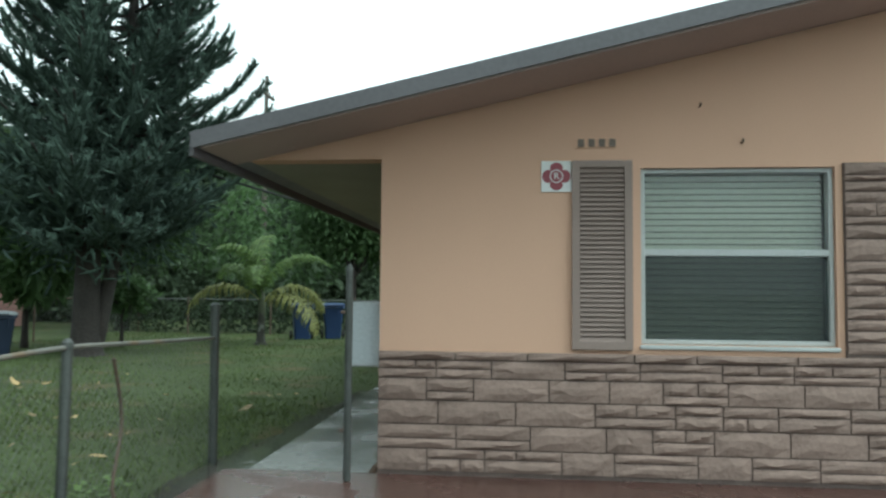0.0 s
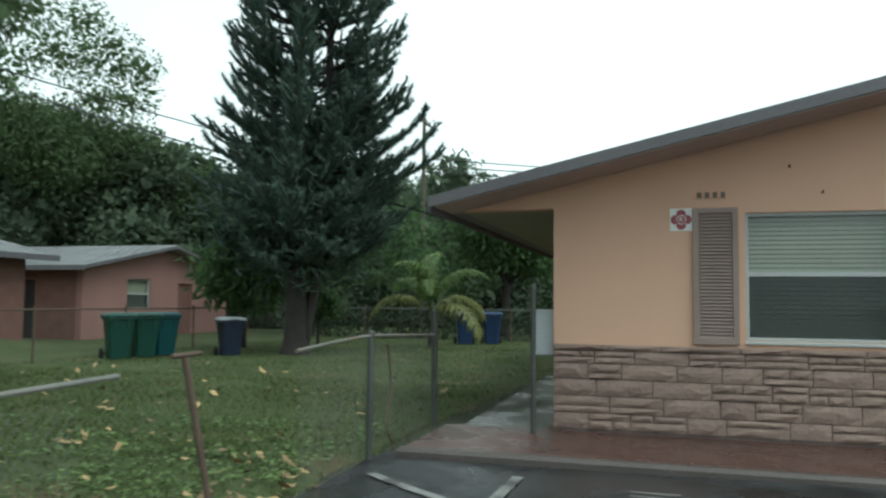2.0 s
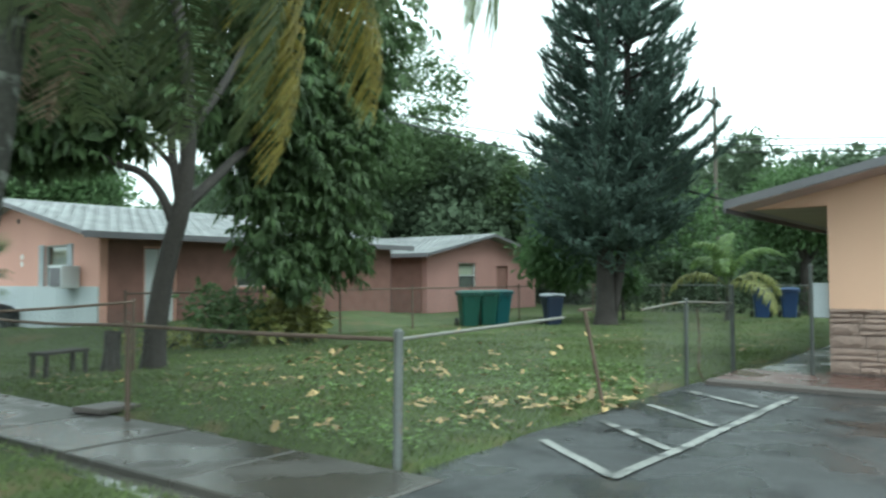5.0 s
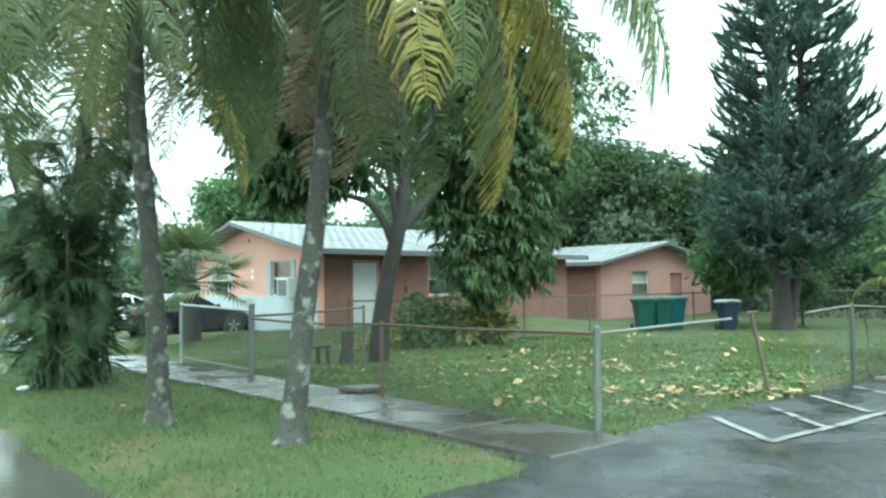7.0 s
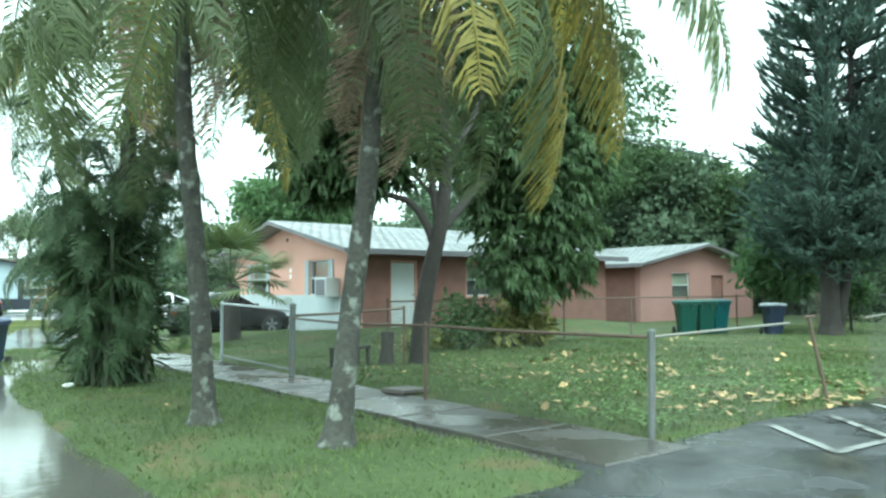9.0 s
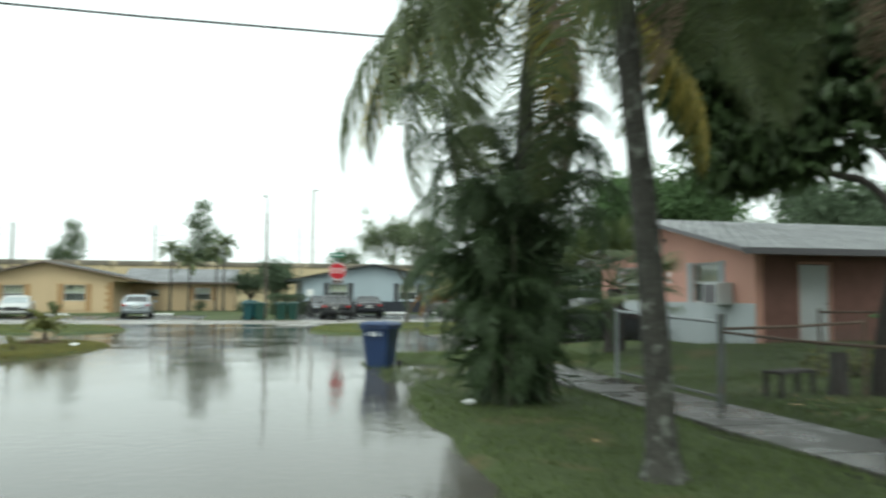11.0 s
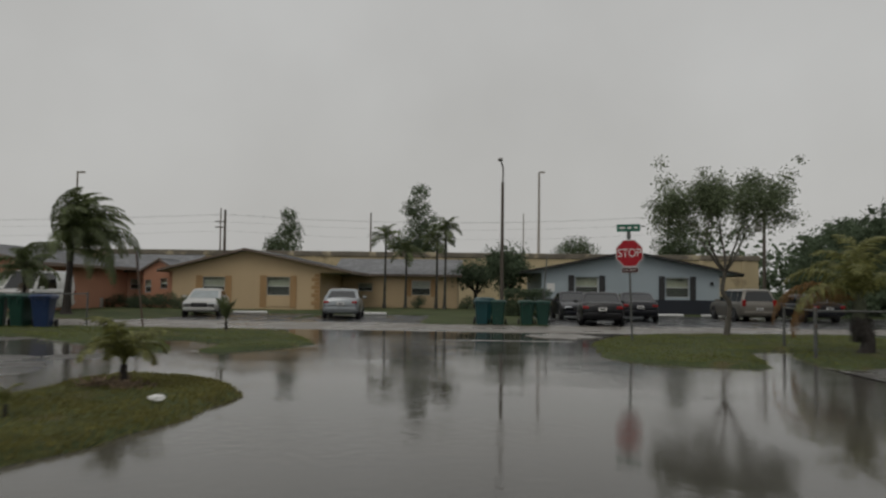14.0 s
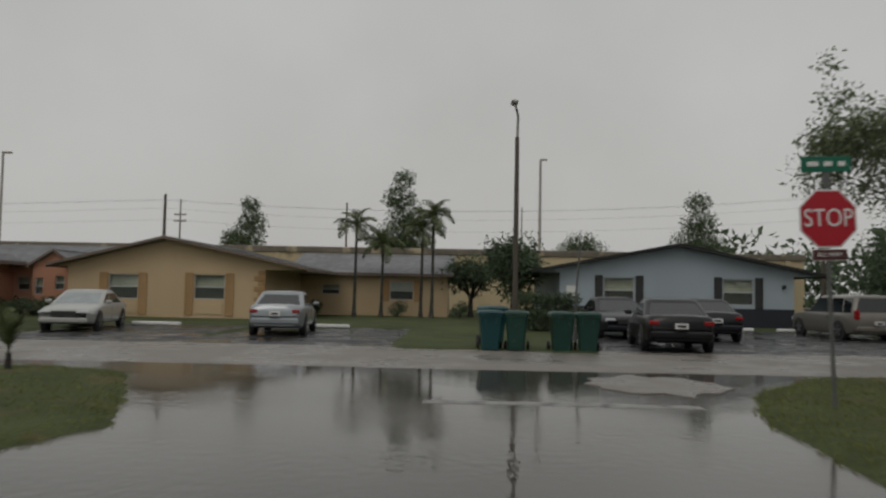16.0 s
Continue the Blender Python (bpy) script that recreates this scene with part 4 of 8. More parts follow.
part("door", Geo().box(-0.18, 0.18, 0.222, 0.235, 0.02, 0.48, 0.006), M["paleblue"], cab)
# small wall fittings on the gable
for y, z in ((-2.68, 2.57), (-2.38, 2.84)):
    thing("wall_hook", "small rusty hook screwed into the peach wall", "hook", pose(-0.004, y, z),
          geo=Geo().tube([(0, 0, 0), (-0.03, 0, 0), (-0.04, 0, 0.02)], 0.008, 6), material=M["rusty"])

# the pink house by the footpath
h3, l3, r3 = gable_house("house", "pink stucco house with white-grey shingle roof", pose(-1.78, 20.7, 0.3, 0, 0, -90), 8.8, 11.0, 2.25, 3.45, 0.7, 0.55,
                         "pink", "shingle", "fascia", [(1.58, 2.84, 1.0, 2.1), (-2.84, -1.58, 1.0, 2.1)], base_z=-0.3, rows=16,
                         right_holes=[(1.05, 1.95, 0.0, 2.0), (4.0, 5.3, 0.95, 2.0)])
for a, b in ((1.58, 2.84), (-2.84, -1.58)):
    window(h3, a, b, 1.0, 2.1, 0.09, slats=18)
    for s in (a - 0.26, b + 0.02):
        shutter(h3, s, s + 0.24, 0.98, 2.12, M["paleblue"], slats=16)
part("wainscot", Geo().box(-4.4, 4.4, -0.03, -0.004, -0.3, 1.0, 0.006), M["paleblue"], h3, "pale blue-grey panelled base")
for k in range(9):
    part("batten", Geo().box(-4.38 + 1.09 * k, -4.34 + 1.09 * k, -0.04, -0.031, -0.3, 1.0), M["paleblue"], h3)
ac = part("air_conditioner", Geo().box(2.84, 3.5, -0.5, -0.031, 0.95, 1.53, 0.02), M["doorwhite"], h3, "boxy window air conditioner")
part("grille", Geo().box(2.9, 3.44, -0.51, -0.501, 1.0, 1.48), M["fascia"], ac)
part("vent", Geo().tube([(0, -0.02, 2.85), (0, 0.0, 2.85)], 0.07, 10), M["black"], h3)
for z in (1.75, 1.55):
    part("wall_plaque", Geo().box(0.2, 0.32, -0.02, -0.003, z, z + 0.14, 0.004), M["white"], h3)
d3 = part("door", Geo().box(1.07, 1.93, 0.05, 0.1, 0.02, 1.98, 0.01), M["doorwhite"], h3, "grey-white flush door", at=r3)
part("door_handle", Geo().tube([(1.84, 0.03, 1.0), (1.84, -0.02, 1.0)], 0.025, 8), M["chrome"], d3)
window(h3, 4.0, 5.3, 0.95, 2.0, 0.09, m=r3, slats=14)
# Brown layer over the pink wall: the porch shade is painted by it.
part("brick_facing", flat_mesh(wall_geo(0.02, 10.82, -0.28, 2.2, 0.03, [(1.0, 2.0, -0.28, 2.05), (3.95, 5.35, 0.9, 2.05)]), "brick_facing", M["brown_shaded"]), None, h3,
     "brown wall facing with porch shade in its colour", at=r3 @ pose(0, -0.034, 0))

# the pink house behind the lawn
h2, l2, r2 = gable_house("house", "pink house darkened for tree shade, with pale shingle roof, behind the lawn", pose(17.0, 17.34, 0), 8.6, 13.0, 2.4, 3.45, 0.5, 0.5,
                         "dusky", "shingle", "fascia", [(-2.1, -0.85, 1.07, 2.15), (0.85, 1.8, 0.05, 2.05)],
                         left_holes=[(7.5, 8.8, 1.05, 2.05), (5.0, 6.0, 0.05, 2.0), (9.4, 10.9, 0.05, 2.05)], rows=16)
window(h2, -2.1, -0.85, 1.07, 2.15, 0.09, slats=14)
window(h2, 7.5, 8.8, 1.05, 2.05, 0.09, m=l2, slats=14)
part("door", Geo().box(0.87, 1.78, 0.08, 0.13, 0.05, 2.03, 0.01), M["brown_shaded"], h2, "dark brown door")
part("door", Geo().box(5.02, 5.98, 0.08, 0.13, 0.05, 1.98, 0.01), M["fascia"], h2, "grey door", at=l2)
# Wide black panel added to give the porch recess its shade.
part("door", Geo().box(9.42, 10.88, 0.12, 0.16, 0.05, 2.03, 0.01), M["black"], h2, "black panel put in for the shade of the porch recess", at=l2)
# Layer over the side wall, its colour darkened for shade under the eave.
part("brick_facing", flat_mesh(wall_geo(-0.15, 12.55, 0.05, 2.38, 0.03, [(4.95, 6.05, 0.05, 2.05), (7.45, 8.85, 1.0, 2.1), (9.35, 10.95, 0.05, 2.1)]), "brick_facing", M["brown_shaded"]), None, h2,
     "dark brown wall facing with eave shade in its colour", at=l2 @ pose(0, -0.034, 0))

# the yellow house across the street, with its wing
yh, ly, ry = gable_house("house", "yellow stucco house with tan shutters and grey roof", pose(-28.6, 59.1, 0.02), 9.1, 14.0, 2.3, 3.72, 0.55, 0.75,
                         "yellow", "shingle_dark", "fascia_brown", [(-2.65, -1.3, 0.86, 1.98), (1.3, 2.7, 0.9, 2.02)], over_r=2.0, rows=14, soffit="soffit")
for a, b, z in ((-2.65, -1.3, 0.86), (1.3, 2.7, 0.9)):
    window(yh, a, b, z, z + 1.12, 0.09, slats=10)
    for s in (a - 0.42, b + 0.04):
        shutter(yh, s, s + 0.38, 0.16, z + 1.2, M["tan"], slats=12)
    part("apron_panel", Geo().box(a + 0.08, b - 0.08, -0.04, -0.003, 0.22, 0.68, 0.01), M["yellow"], yh)
for k in range(9):
    z = 0.1 + 0.24 * k
    part("quoin", Geo().box(4.55 - (0.5 if k % 2 else 0.32), 4.56, -0.05, -0.003, z, z + 0.22, 0.02), M["tan"], yh)
wing, lw, rw = gable_house("house", "yellow side wing with a long grey roof", pose(-15.9, 70.9, 0.02, 0, 0, 90), 7.8, 8.6, 2.3, 3.6, 0.3, 0.5,
                           "yellow", "shingle_dark", "fascia_brown", left_holes=[(5.2, 6.5, 0.95, 1.95), (1.4, 2.4, 1.2, 1.75)], rows=14)
window(wing, 5.2, 6.5, 0.95, 1.95, 0.09, m=lw, slats=10)
window(wing, 1.4, 2.4, 1.2, 1.75, 0.09, m=lw, slats=8)
for s in (4.8, 6.55):
    shutter(wing, s, s + 0.36, 0.85, 2.05, M["tan"], m=lw, slats=12)

# the blue-grey house
gh, lg, rg = gable_house("house", "blue-grey house with black shutters and dark navy base", pose(-5.15, 60.3, 0.02), 10.8, 13.0, 2.45, 3.87, 0.5, 1.3,
                         "bluegrey", "shingle_dark", "black", [(-3.35, -1.95, 1.08, 2.26), (2.15, 3.55, 1.08, 2.28)], rows=14)
for a, b in ((-3.35, -1.95), (2.15, 3.55)):
    window(gh, a, b, 1.08, 2.27, 0.09, slats=10)
    for s in (a - 0.42, b + 0.06):
        shutter(gh, s, s + 0.36, 0.92, 2.36, M["black"], slats=12)
part("wainscot", flat_mesh(wall_geo(-5.4, 5.4, 0.0, 0.92, 0.04, []), "wainscot", M["navy"]), None, gh, "navy painted base", at=pose(0, -0.044, 0))
part("notice", Geo().box(-5.1, -4.6, -0.02, -0.003, 1.35, 1.85, 0.004), M["white"], gh, "white notice board")
part("wall_lamp", Geo().box(4.85, 4.99, -0.14, -0.003, 1.85, 2.05, 0.02), M["black"], gh)

# houses at the far side of the west lawns
oh, lo, ro = gable_house("house", "orange-red stucco house with dark shutters", pose(-41.5, 50.0, 0.02), 9.0, 12.0, 2.4, 3.6, 0.5, 0.8,
                         "orange", "shingle_dark", "fascia_brown", [(2.75, 4.0, 0.75, 1.95), (0.2, 1.4, 0.75, 1.95)], rows=14)
for a, b in ((2.75, 4.0), (0.2, 1.4)):
    window(oh, a, b, 0.75, 1.95, 0.09, slats=10)
    for s in (a - 0.34, b + 0.06):
        shutter(oh, s, s + 0.28, 0.65, 2.05, M["fascia_brown"], slats=12)
yo, l5, r5 = gable_house("house", "pale orange side wing beyond the driveway", pose(-33.5, 64.9, 0.02, 0, 0, 90), 7.0, 6.0, 2.3, 3.5, 0.3, 0.5,
                         "orange_pale", "shingle_dark", "fascia_brown", rows=12, left_holes=[(2.5, 3.1, 1.15, 1.8), (1.2, 2.1, 0.05, 2.0)])
window(yo, 2.5, 3.1, 1.15, 1.8, 0.09, m=l5, slats=6)
part("door", Geo().box(1.22, 2.08, 0.08, 0.13, 0.05, 1.98, 0.01), M["brown_shaded"], yo, "dark brown door", at=l5)
pg, lp_, rp_ = gable_house("house", "small orange gabled porch room between two houses", pose(-34.5, 60.4, 0.02), 2.0, 3.2, 2.3, 3.12, 0.2, 0.14,
                           "orange", "shingle_dark", "fascia_brown", [(-0.9, -0.5, 0.95, 1.75), (0.08, 0.52, 1.2, 1.85)], rows=8)
window(pg, -0.9, -0.5, 0.95, 1.75, 0.09, slats=6)
window(pg, 0.08, 0.52, 1.2, 1.85, 0.09, slats=6)
ch, lc, rc = gable_house("house", "cream house with a low brown roof", pose(-28.3, 23.3, 0.02, 0, 0, 90), 10.0, 13.0, 2.2, 3.5, 0.7, 0.9,
                         "cream", "shingle_dark", "fascia_brown", [(2.9, 4.2, 0.9, 2.0), (-3.0, -1.6, 0.9, 2.0)], rows=14)
for a, b in ((2.9, 4.2), (-3.0, -1.6)):
    window(ch, a, b, 0.9, 2.0, 0.09, slats=10)

# long warehouse behind the far houses
wh = thing("warehouse", "long yellow-tan warehouse wall with grimy dark coping", "warehouse", pose(0, 85, 0))
part("wall", Geo().box(-140, 11.5, 0, 30, 0, 4.35), M["ware"], wh)
part("coping", Geo().box(-140.1, 11.6, -0.12, 0.4, 4.352, 4.85, 0.05), M["coping"], wh)
for k in range(38):
    x = -138 + 4.0 * k
    part("pilaster", Geo().box(x, x + 0.35, -0.12, -0.003, 0, 4.345, 0.03), M["ware"], wh)


# ---- vegetation ----
def leaf_cloud(centres, sizes, count, leaf, droop=0.35, aspect=0.42, seed=1, squash=0.8, fill=0.45, fold=0.25):
    """Many small folded leaves on the outer part of rough clumps: vertices and faces."""
    g = np.random.default_rng(seed)
    centres, sizes = np.array(centres, float), np.array(sizes, float)
    pick = g.choice(len(centres), count, p=sizes**2 / (sizes**2).sum())
    d = g.normal(size=(count, 3))
    d /= np.linalg.norm(d, axis=1)[:, None]
    rad = sizes[pick] * (1 - fill * g.random(count) ** 1.5) * (0.85 + 0.3 * g.random(count))
    p = centres[pick] + d * rad[:, None] * [1, 1, squash]
    ax = g.normal(size=(count, 3)) + d * 0.8
    ax[:, 2] -= droop * 2
    ax /= np.linalg.norm(ax, axis=1)[:, None]
    side = np.cross(ax, g.normal(size=(count, 3)))
    side /= np.linalg.norm(side, axis=1)[:, None]
    up = np.cross(side, ax)
    ln = leaf * (0.65 + 0.7 * g.random(count))[:, None]
    mid = p + ax * ln * 0.5
    w = side * ln * aspect * 0.5
    v = np.stack([p, mid + w + up * ln * fold * 0.4, p + ax * ln, mid - w + up * ln * fold * 0.4], 1).reshape(-1, 3)
    i = np.arange(count)[:, None] * 4
    f = np.concatenate([i + [0, 1, 2], i + [0, 2, 3]], 1).reshape(-1, 3)
    return v, f


def limb_tubes(g, start, direction, length, radius, depth, r, tips, spread=0.6, bend=0.25):
    pts, rad = [Vector(start)], [radius]
    d = Vector(direction).normalized()
    for k in range(4):
        d = (d + Vector((r.uniform(-bend, bend), r.uniform(-bend, bend), r.uniform(-0.05, bend)))).normalized()
        pts.append(pts[-1] + d * length / 4)
        rad.append(radius * (1 - 0.5 * (k + 1) / 4))
    g.tube(pts, rad, 7 if depth > 1 else 5, cap=False)
    if depth == 0:
        tips.append(pts[-1])
        return
    for k in range(3 if depth > 1 else 4):
        e = (d + Vector((r.uniform(-1, 1), r.uniform(-1, 1), r.uniform(-0.2, 0.7))) * spread * 1.4).normalized()
        limb_tubes(g, pts[-1] if k < 2 else pts[3], e, length * 0.66, rad[-1] * 0.75, depth - 1, r, tips, spread, bend)
    tips.append(pts[-1])


def broad_tree(name, label, x, y, z, trunk, count, leaf, material, bark="bark", seed=1, clump=1.0, depth=2, first=1.0, radius=0.2, lean=(0, 0), extra=(), spread=0.6,
               droop=0.35, group="", squash=0.8, fill=0.45, aspect=0.42, core=5, crook=0.0):
    t = thing(name, label, "tree", pose(x, y, z), group)
    r = random.Random(seed)
    g, tips = Geo(), []
    base = [Vector((0, 0, -0.1)), Vector((lean[0] * 0.2, lean[1] * 0.2, trunk * 0.3)), Vector((lean[0] * 0.6, lean[1] * 0.6, trunk * 0.7)), Vector((lean[0], lean[1], trunk))]
    if crook:
        base = curved([base[0], base[1] + Vector((crook, 0, 0)), base[1].lerp(base[2], 0.5) + Vector((1.2 * crook, 0, 0)), base[2] - Vector((crook, 0, 0)), base[3]], 4)
    n = len(base) - 1
    g.tube(base, [radius * (0.75 + 0.25 * (1 - k / n) + 0.35 * math.exp(-6 * k / n)) for k in range(n + 1)], 10)
    part("trunk", g, M[bark], t, smooth=True)
    n = 5
    for k in range(n):
        g = Geo()
        a = 2 * math.pi * (k + r.uniform(-0.2, 0.2)) / n
        limb_tubes(g, base[-1 if k % 2 else -2].lerp(base[-1], 0.6), (math.cos(a) * spread, math.sin(a) * spread, 0.8), first, radius * 0.55, depth, r, tips, spread)
        part("limb", g, M[bark], t, smooth=True)
    cs = [tuple(p) for p in tips] + [tuple(e[:3]) for e in extra]
    ss = [clump * r.uniform(0.7, 1.25) for _ in tips] + [e[3] for e in extra]
    v, f = leaf_cloud(cs, ss, count, leaf, droop, aspect, seed, squash, fill)
    if core:
        v2, f2 = leaf_cloud(cs, [0.66 * x for x in ss], count // core, leaf * 1.6, droop, aspect * 1.5, seed + 1, squash, 0.9)
        v, f = np.concatenate([v, v2]), np.concatenate([f, f2 + len(v)])
    crown = part("crown", sheet("crown", v.tolist(), f.tolist(), M[material]), None, t)
    crown["kind"] = "stuff"
    return t


def frond_mesh(length, arch, hang, pairs, width, material, seed=1, name="frond", leaf_len=0.75, vee=0.3, rib=0.025):
    """A feather palm frond along +x: an arching rib with narrow hanging leaflets on both sides."""
    r = random.Random(seed)
    g = Geo()
    n = 12
    pts = []
    a = radians(arch[0])
    p = Vector((0, 0, 0))
    for k in range(n + 1):
        pts.append(p.copy())
        ang = radians(arch[0] + (arch[1] - arch[0]) * (k / n) ** 1.2)
        p = p + Vector((math.cos(ang), 0, math.sin(ang))) * length / n
    g.tube(pts, [rib * (1 - 0.85 * k / n) + 0.004 for k in range(n + 1)], 5)
    for k in range(pairs):
        t = 0.14 + 0.86 * (k + 0.5) / pairs
        i = min(int(t * n), n - 1)
        q = pts[i].lerp(pts[i + 1], t * n - i)
        d = (pts[i + 1] - pts[i]).normalized()
        ll = leaf_len * (math.sin(math.pi * min(1, 0.18 + t * 0.78)) ** 0.7) * r.uniform(0.85, 1.1)
        for s in (-1, 1):
            if r.random() < 0.04:
                continue
            out = (Vector((0, s, 0)) + d * r.uniform(0.3, 0.9) + Vector((0, 0, vee + r.uniform(-0.2, 0.2)))).normalized()
            mid = q + out * ll * 0.3
            drop = Vector((0, 0, -1)) * hang * r.uniform(0.7, 1.3)
            m2 = mid + (out * 0.8 + drop * 0.9).normalized() * ll * 0.35
            tip = m2 + (out * max(0.1, 0.9 - hang) + drop * 1.4).normalized() * ll * 0.38
            w = d * width * 0.5
            g.add([q - w * 0.6, q + w * 0.6, mid + w, mid - w, m2 + w * 0.75, m2 - w * 0.75, tip], [(0, 1, 2, 3), (3, 2, 4, 5), (5, 4, 6)])
    return flat_mesh(g, name, material)


def curved(points, n=9):
    """Points along a smooth curve through the given ones."""
    P = [Vector(p) for p in points]
    out = []
    for i in range(len(P) - 1):
        a, b, c, d = P[max(i - 1, 0)], P[i], P[i + 1], P[min(i + 2, len(P) - 1)]
        for k in range(n):
            t = k / n
            out.append(0.5 * ((2 * b) + (c - a) * t + (2 * a - 5 * b + 4 * c - d) * t * t + (3 * b - a - 3 * c + d) * t**3))
    return out + [P[-1]]


def palm(name, label, x, y, z, spine, radius, fronds, meshes, seed=1, group="", bark="palm_bark", crown_label="", elev=(-35, 65), dead=0, dead_mesh=None, wind=None, blown=0.7, more=()):
    """A feather palm: ringed trunk along the spine, a tuft of fronds at its top."""
    t = thing(name, label, "palm tree", pose(x, y, z), group)
    r = random.Random(seed)
    pts = curved(spine, 8)
    rad = [radius * (1 - 0.35 * k / len(pts)) * (1 + 0.05 * (k % 2)) + radius * 0.95 * math.exp(-k * 0.75) for k in range(len(pts))]
    part("trunk", Geo().tube(pts, rad, 12), M[bark], t, smooth=True)
    top = pts[-1]
    part("crownshaft", Geo().tube([top - Vector((0, 0, 0.25)), top + Vector((0, 0, 0.1)), top + Vector((0, 0, 0.45))], [radius * 0.8, radius * 0.95, radius * 0.35], 10), M["cane"], t, smooth=True)
    for k in range(fronds):
        az = 137.5 * k + r.uniform(-15, 15)
        el = elev[1] + (elev[0] - elev[1]) * (k / max(1, fronds - 1)) ** 0.8 + r.uniform(-8, 8)
        if wind is not None:
            off = (az - wind + 180) % 360 - 180
            az = wind + off * blown
        part("frond", meshes[k % len(meshes)], None, t, at=Matrix.Translation(top + Vector((0, 0, 0.15))) @ pose(0, 0, 0, r.uniform(-20, 20), -el, az))
    for mesh, az, el, sc in more:
        part("frond", mesh, None, t, "dry brown hanging frond" if mesh is dead_mesh or mesh.materials[0] is M["frond_rust"] else "yellowing frond" if mesh.materials[0] is M["frond_y"] else "", at=Matrix.Translation(top + Vector((0, 0, 0.12))) @ pose(0, 0, 0, r.uniform(-12, 12), -el, az) @ Matrix.Scale(sc, 4))
    for k in range(dead):
        part("dead_frond", dead_mesh, None, t, "dry brown hanging frond", at=Matrix.Translation(top) @ pose(0, 0, 0, r.uniform(-30, 30), R.uniform(55, 75), r.uniform(0, 360)))
    return t


coco = [frond_mesh(4.3, (12, -88), 1.25, 112, 0.027, M["frond"], s, leaf_len=1.05, vee=0.05) for s in (1, 2, 3)]
coco += [frond_mesh(4.0, (5, -92), 1.4, 104, 0.026, M["frond"], 5, leaf_len=1.05, vee=0.0)]
coco_short = frond_mesh(3.2, (12, -80), 1.3, 88, 0.027, M["frond"], 6, leaf_len=0.95, vee=0.05)
coco_y = [frond_mesh(3.9, (10, -75), 1.2, 96, 0.03, M["frond_y"], s, leaf_len=1.0, vee=0.05) for s in (7, 8)]
coco_dead = frond_mesh(3.0, (0, -60), 1.4, 80, 0.02, M["dead"], 9, leaf_len=0.7)
areca = [frond_mesh(2.3, (82, -112), 0.75, 54, 0.023, M["areca"], s, leaf_len=0.5, vee=0.35, rib=0.018) for s in (11, 12, 13)]
small_g = [frond_mesh(2.5, (62, -72), 0.75, 58, 0.042, M["leaf_pale"], s, leaf_len=0.6, vee=0.2, rib=0.018) for s in (26, 27)]
small_y = [frond_mesh(2.3, (50, -76), 0.75, 54, 0.042, M["leaf_yg"], s, leaf_len=0.6, vee=0.2, rib=0.018) for s in (24, 25)]


# palms on the grass strip
palm("palm_tree", "coconut palm with mottled trunk and yellowing fronds on the verge", -10.14, 2.99, 0.03, [(0, 0, 0), (0.22, 0.14, 1.2), (0.42, 0.2, 2.3), (0.54, 0.22, 3.4), (0.66, 0.24, 5.1), (0.71, 0.25, 5.9)],
     0.11, 22, [coco[2], coco[3], coco[0], coco[1], coco[0], coco[2]], 3, "verge palms", elev=(-48, 62), dead=4, dead_mesh=coco_dead,
     more=((coco_y[0], -17, -38, 1.15), (coco_y[1], -13, -19, 1.2), (coco[0], -64, -16, 1.18), (coco_y[0], -112, -29, 1.1), (coco[1], -46, -11, 1.13), (coco_y[0], 14, 4, 1.0),
           (coco[2], -80, -10, 1.1), (coco_dead, -58, -66, 1.2), (coco_dead, 70, -60, 1.2)))
palm("palm_tree", "coconut palm with lichen-spotted trunk beside the footpath", -10.65, 4.85, 0.05, [(0, 0, 0), (-0.06, 0, 1.15), (-0.16, 0, 2.3), (-0.26, 0.02, 3.4), (-0.34, 0.05, 5.3), (-0.37, 0.06, 5.9)],
     0.11, 17, [coco[0], coco[3], coco_short, coco[1], coco_y[1], coco[2], coco[3]], 4, "verge palms", elev=(-48, 62), dead=2, dead_mesh=coco_dead)
palm("palm_tree", "coconut palm rising from a clump of areca", -10.35, 9.3, 0.05, [(0, 0, 0), (0.1, 0.05, 2), (0.2, 0.15, 4), (0.42, 0.25, 5.7)],
     0.14, 18, [coco[0], coco[1], coco[3], coco[2], coco[3], coco[1], coco_y[0]], 6, "verge palms", elev=(-45, 62), dead=3, dead_mesh=coco_dead,
     more=((coco[0], 168, -14, 1.0), (coco_y[0], 134, -6, 1.08), (coco[2], 226, -12, 1.0), (coco[3], 285, -16, 0.95)))

# areca clump round its foot
clump = thing("areca_clump", "dense dark areca palm clump at the street edge", "palm", pose(-10.45, 9.2, 0.05))
r = random.Random(5)
for k in range(25):
    a, s = r.uniform(0, 2 * math.pi), r.uniform(0.1, 0.5)
    x0, y0 = s * math.cos(a), s * math.sin(a)
    h = 0.6 + 0.12 * k + r.uniform(-0.2, 0.2)
    lean = r.uniform(0.05, 0.3)
    x1, y1 = x0 + lean * math.cos(a) * h * 0.6, y0 + lean * math.sin(a) * h * 0.6
    part("cane", Geo().tube([(x0, y0, -0.05), ((x0 + x1) / 2, (y0 + y1) / 2, h * 0.55), (x1, y1, h)], [0.04, 0.032, 0.025], 6), M["cane"], clump, smooth=True)
    for j in range(5 if k < 14 else 4):
        part("frond", areca[(k + j) % 3], None, clump, at=Matrix.Translation((x1, y1, h)) @ pose(0, 0, 0, r.uniform(-25, 25), r.uniform(-20, 24), math.degrees(a) + r.uniform(-110, 110)) @ Matrix.Scale(min(0.88, r.uniform(0.45, 0.6) + 0.09 * h), 4))
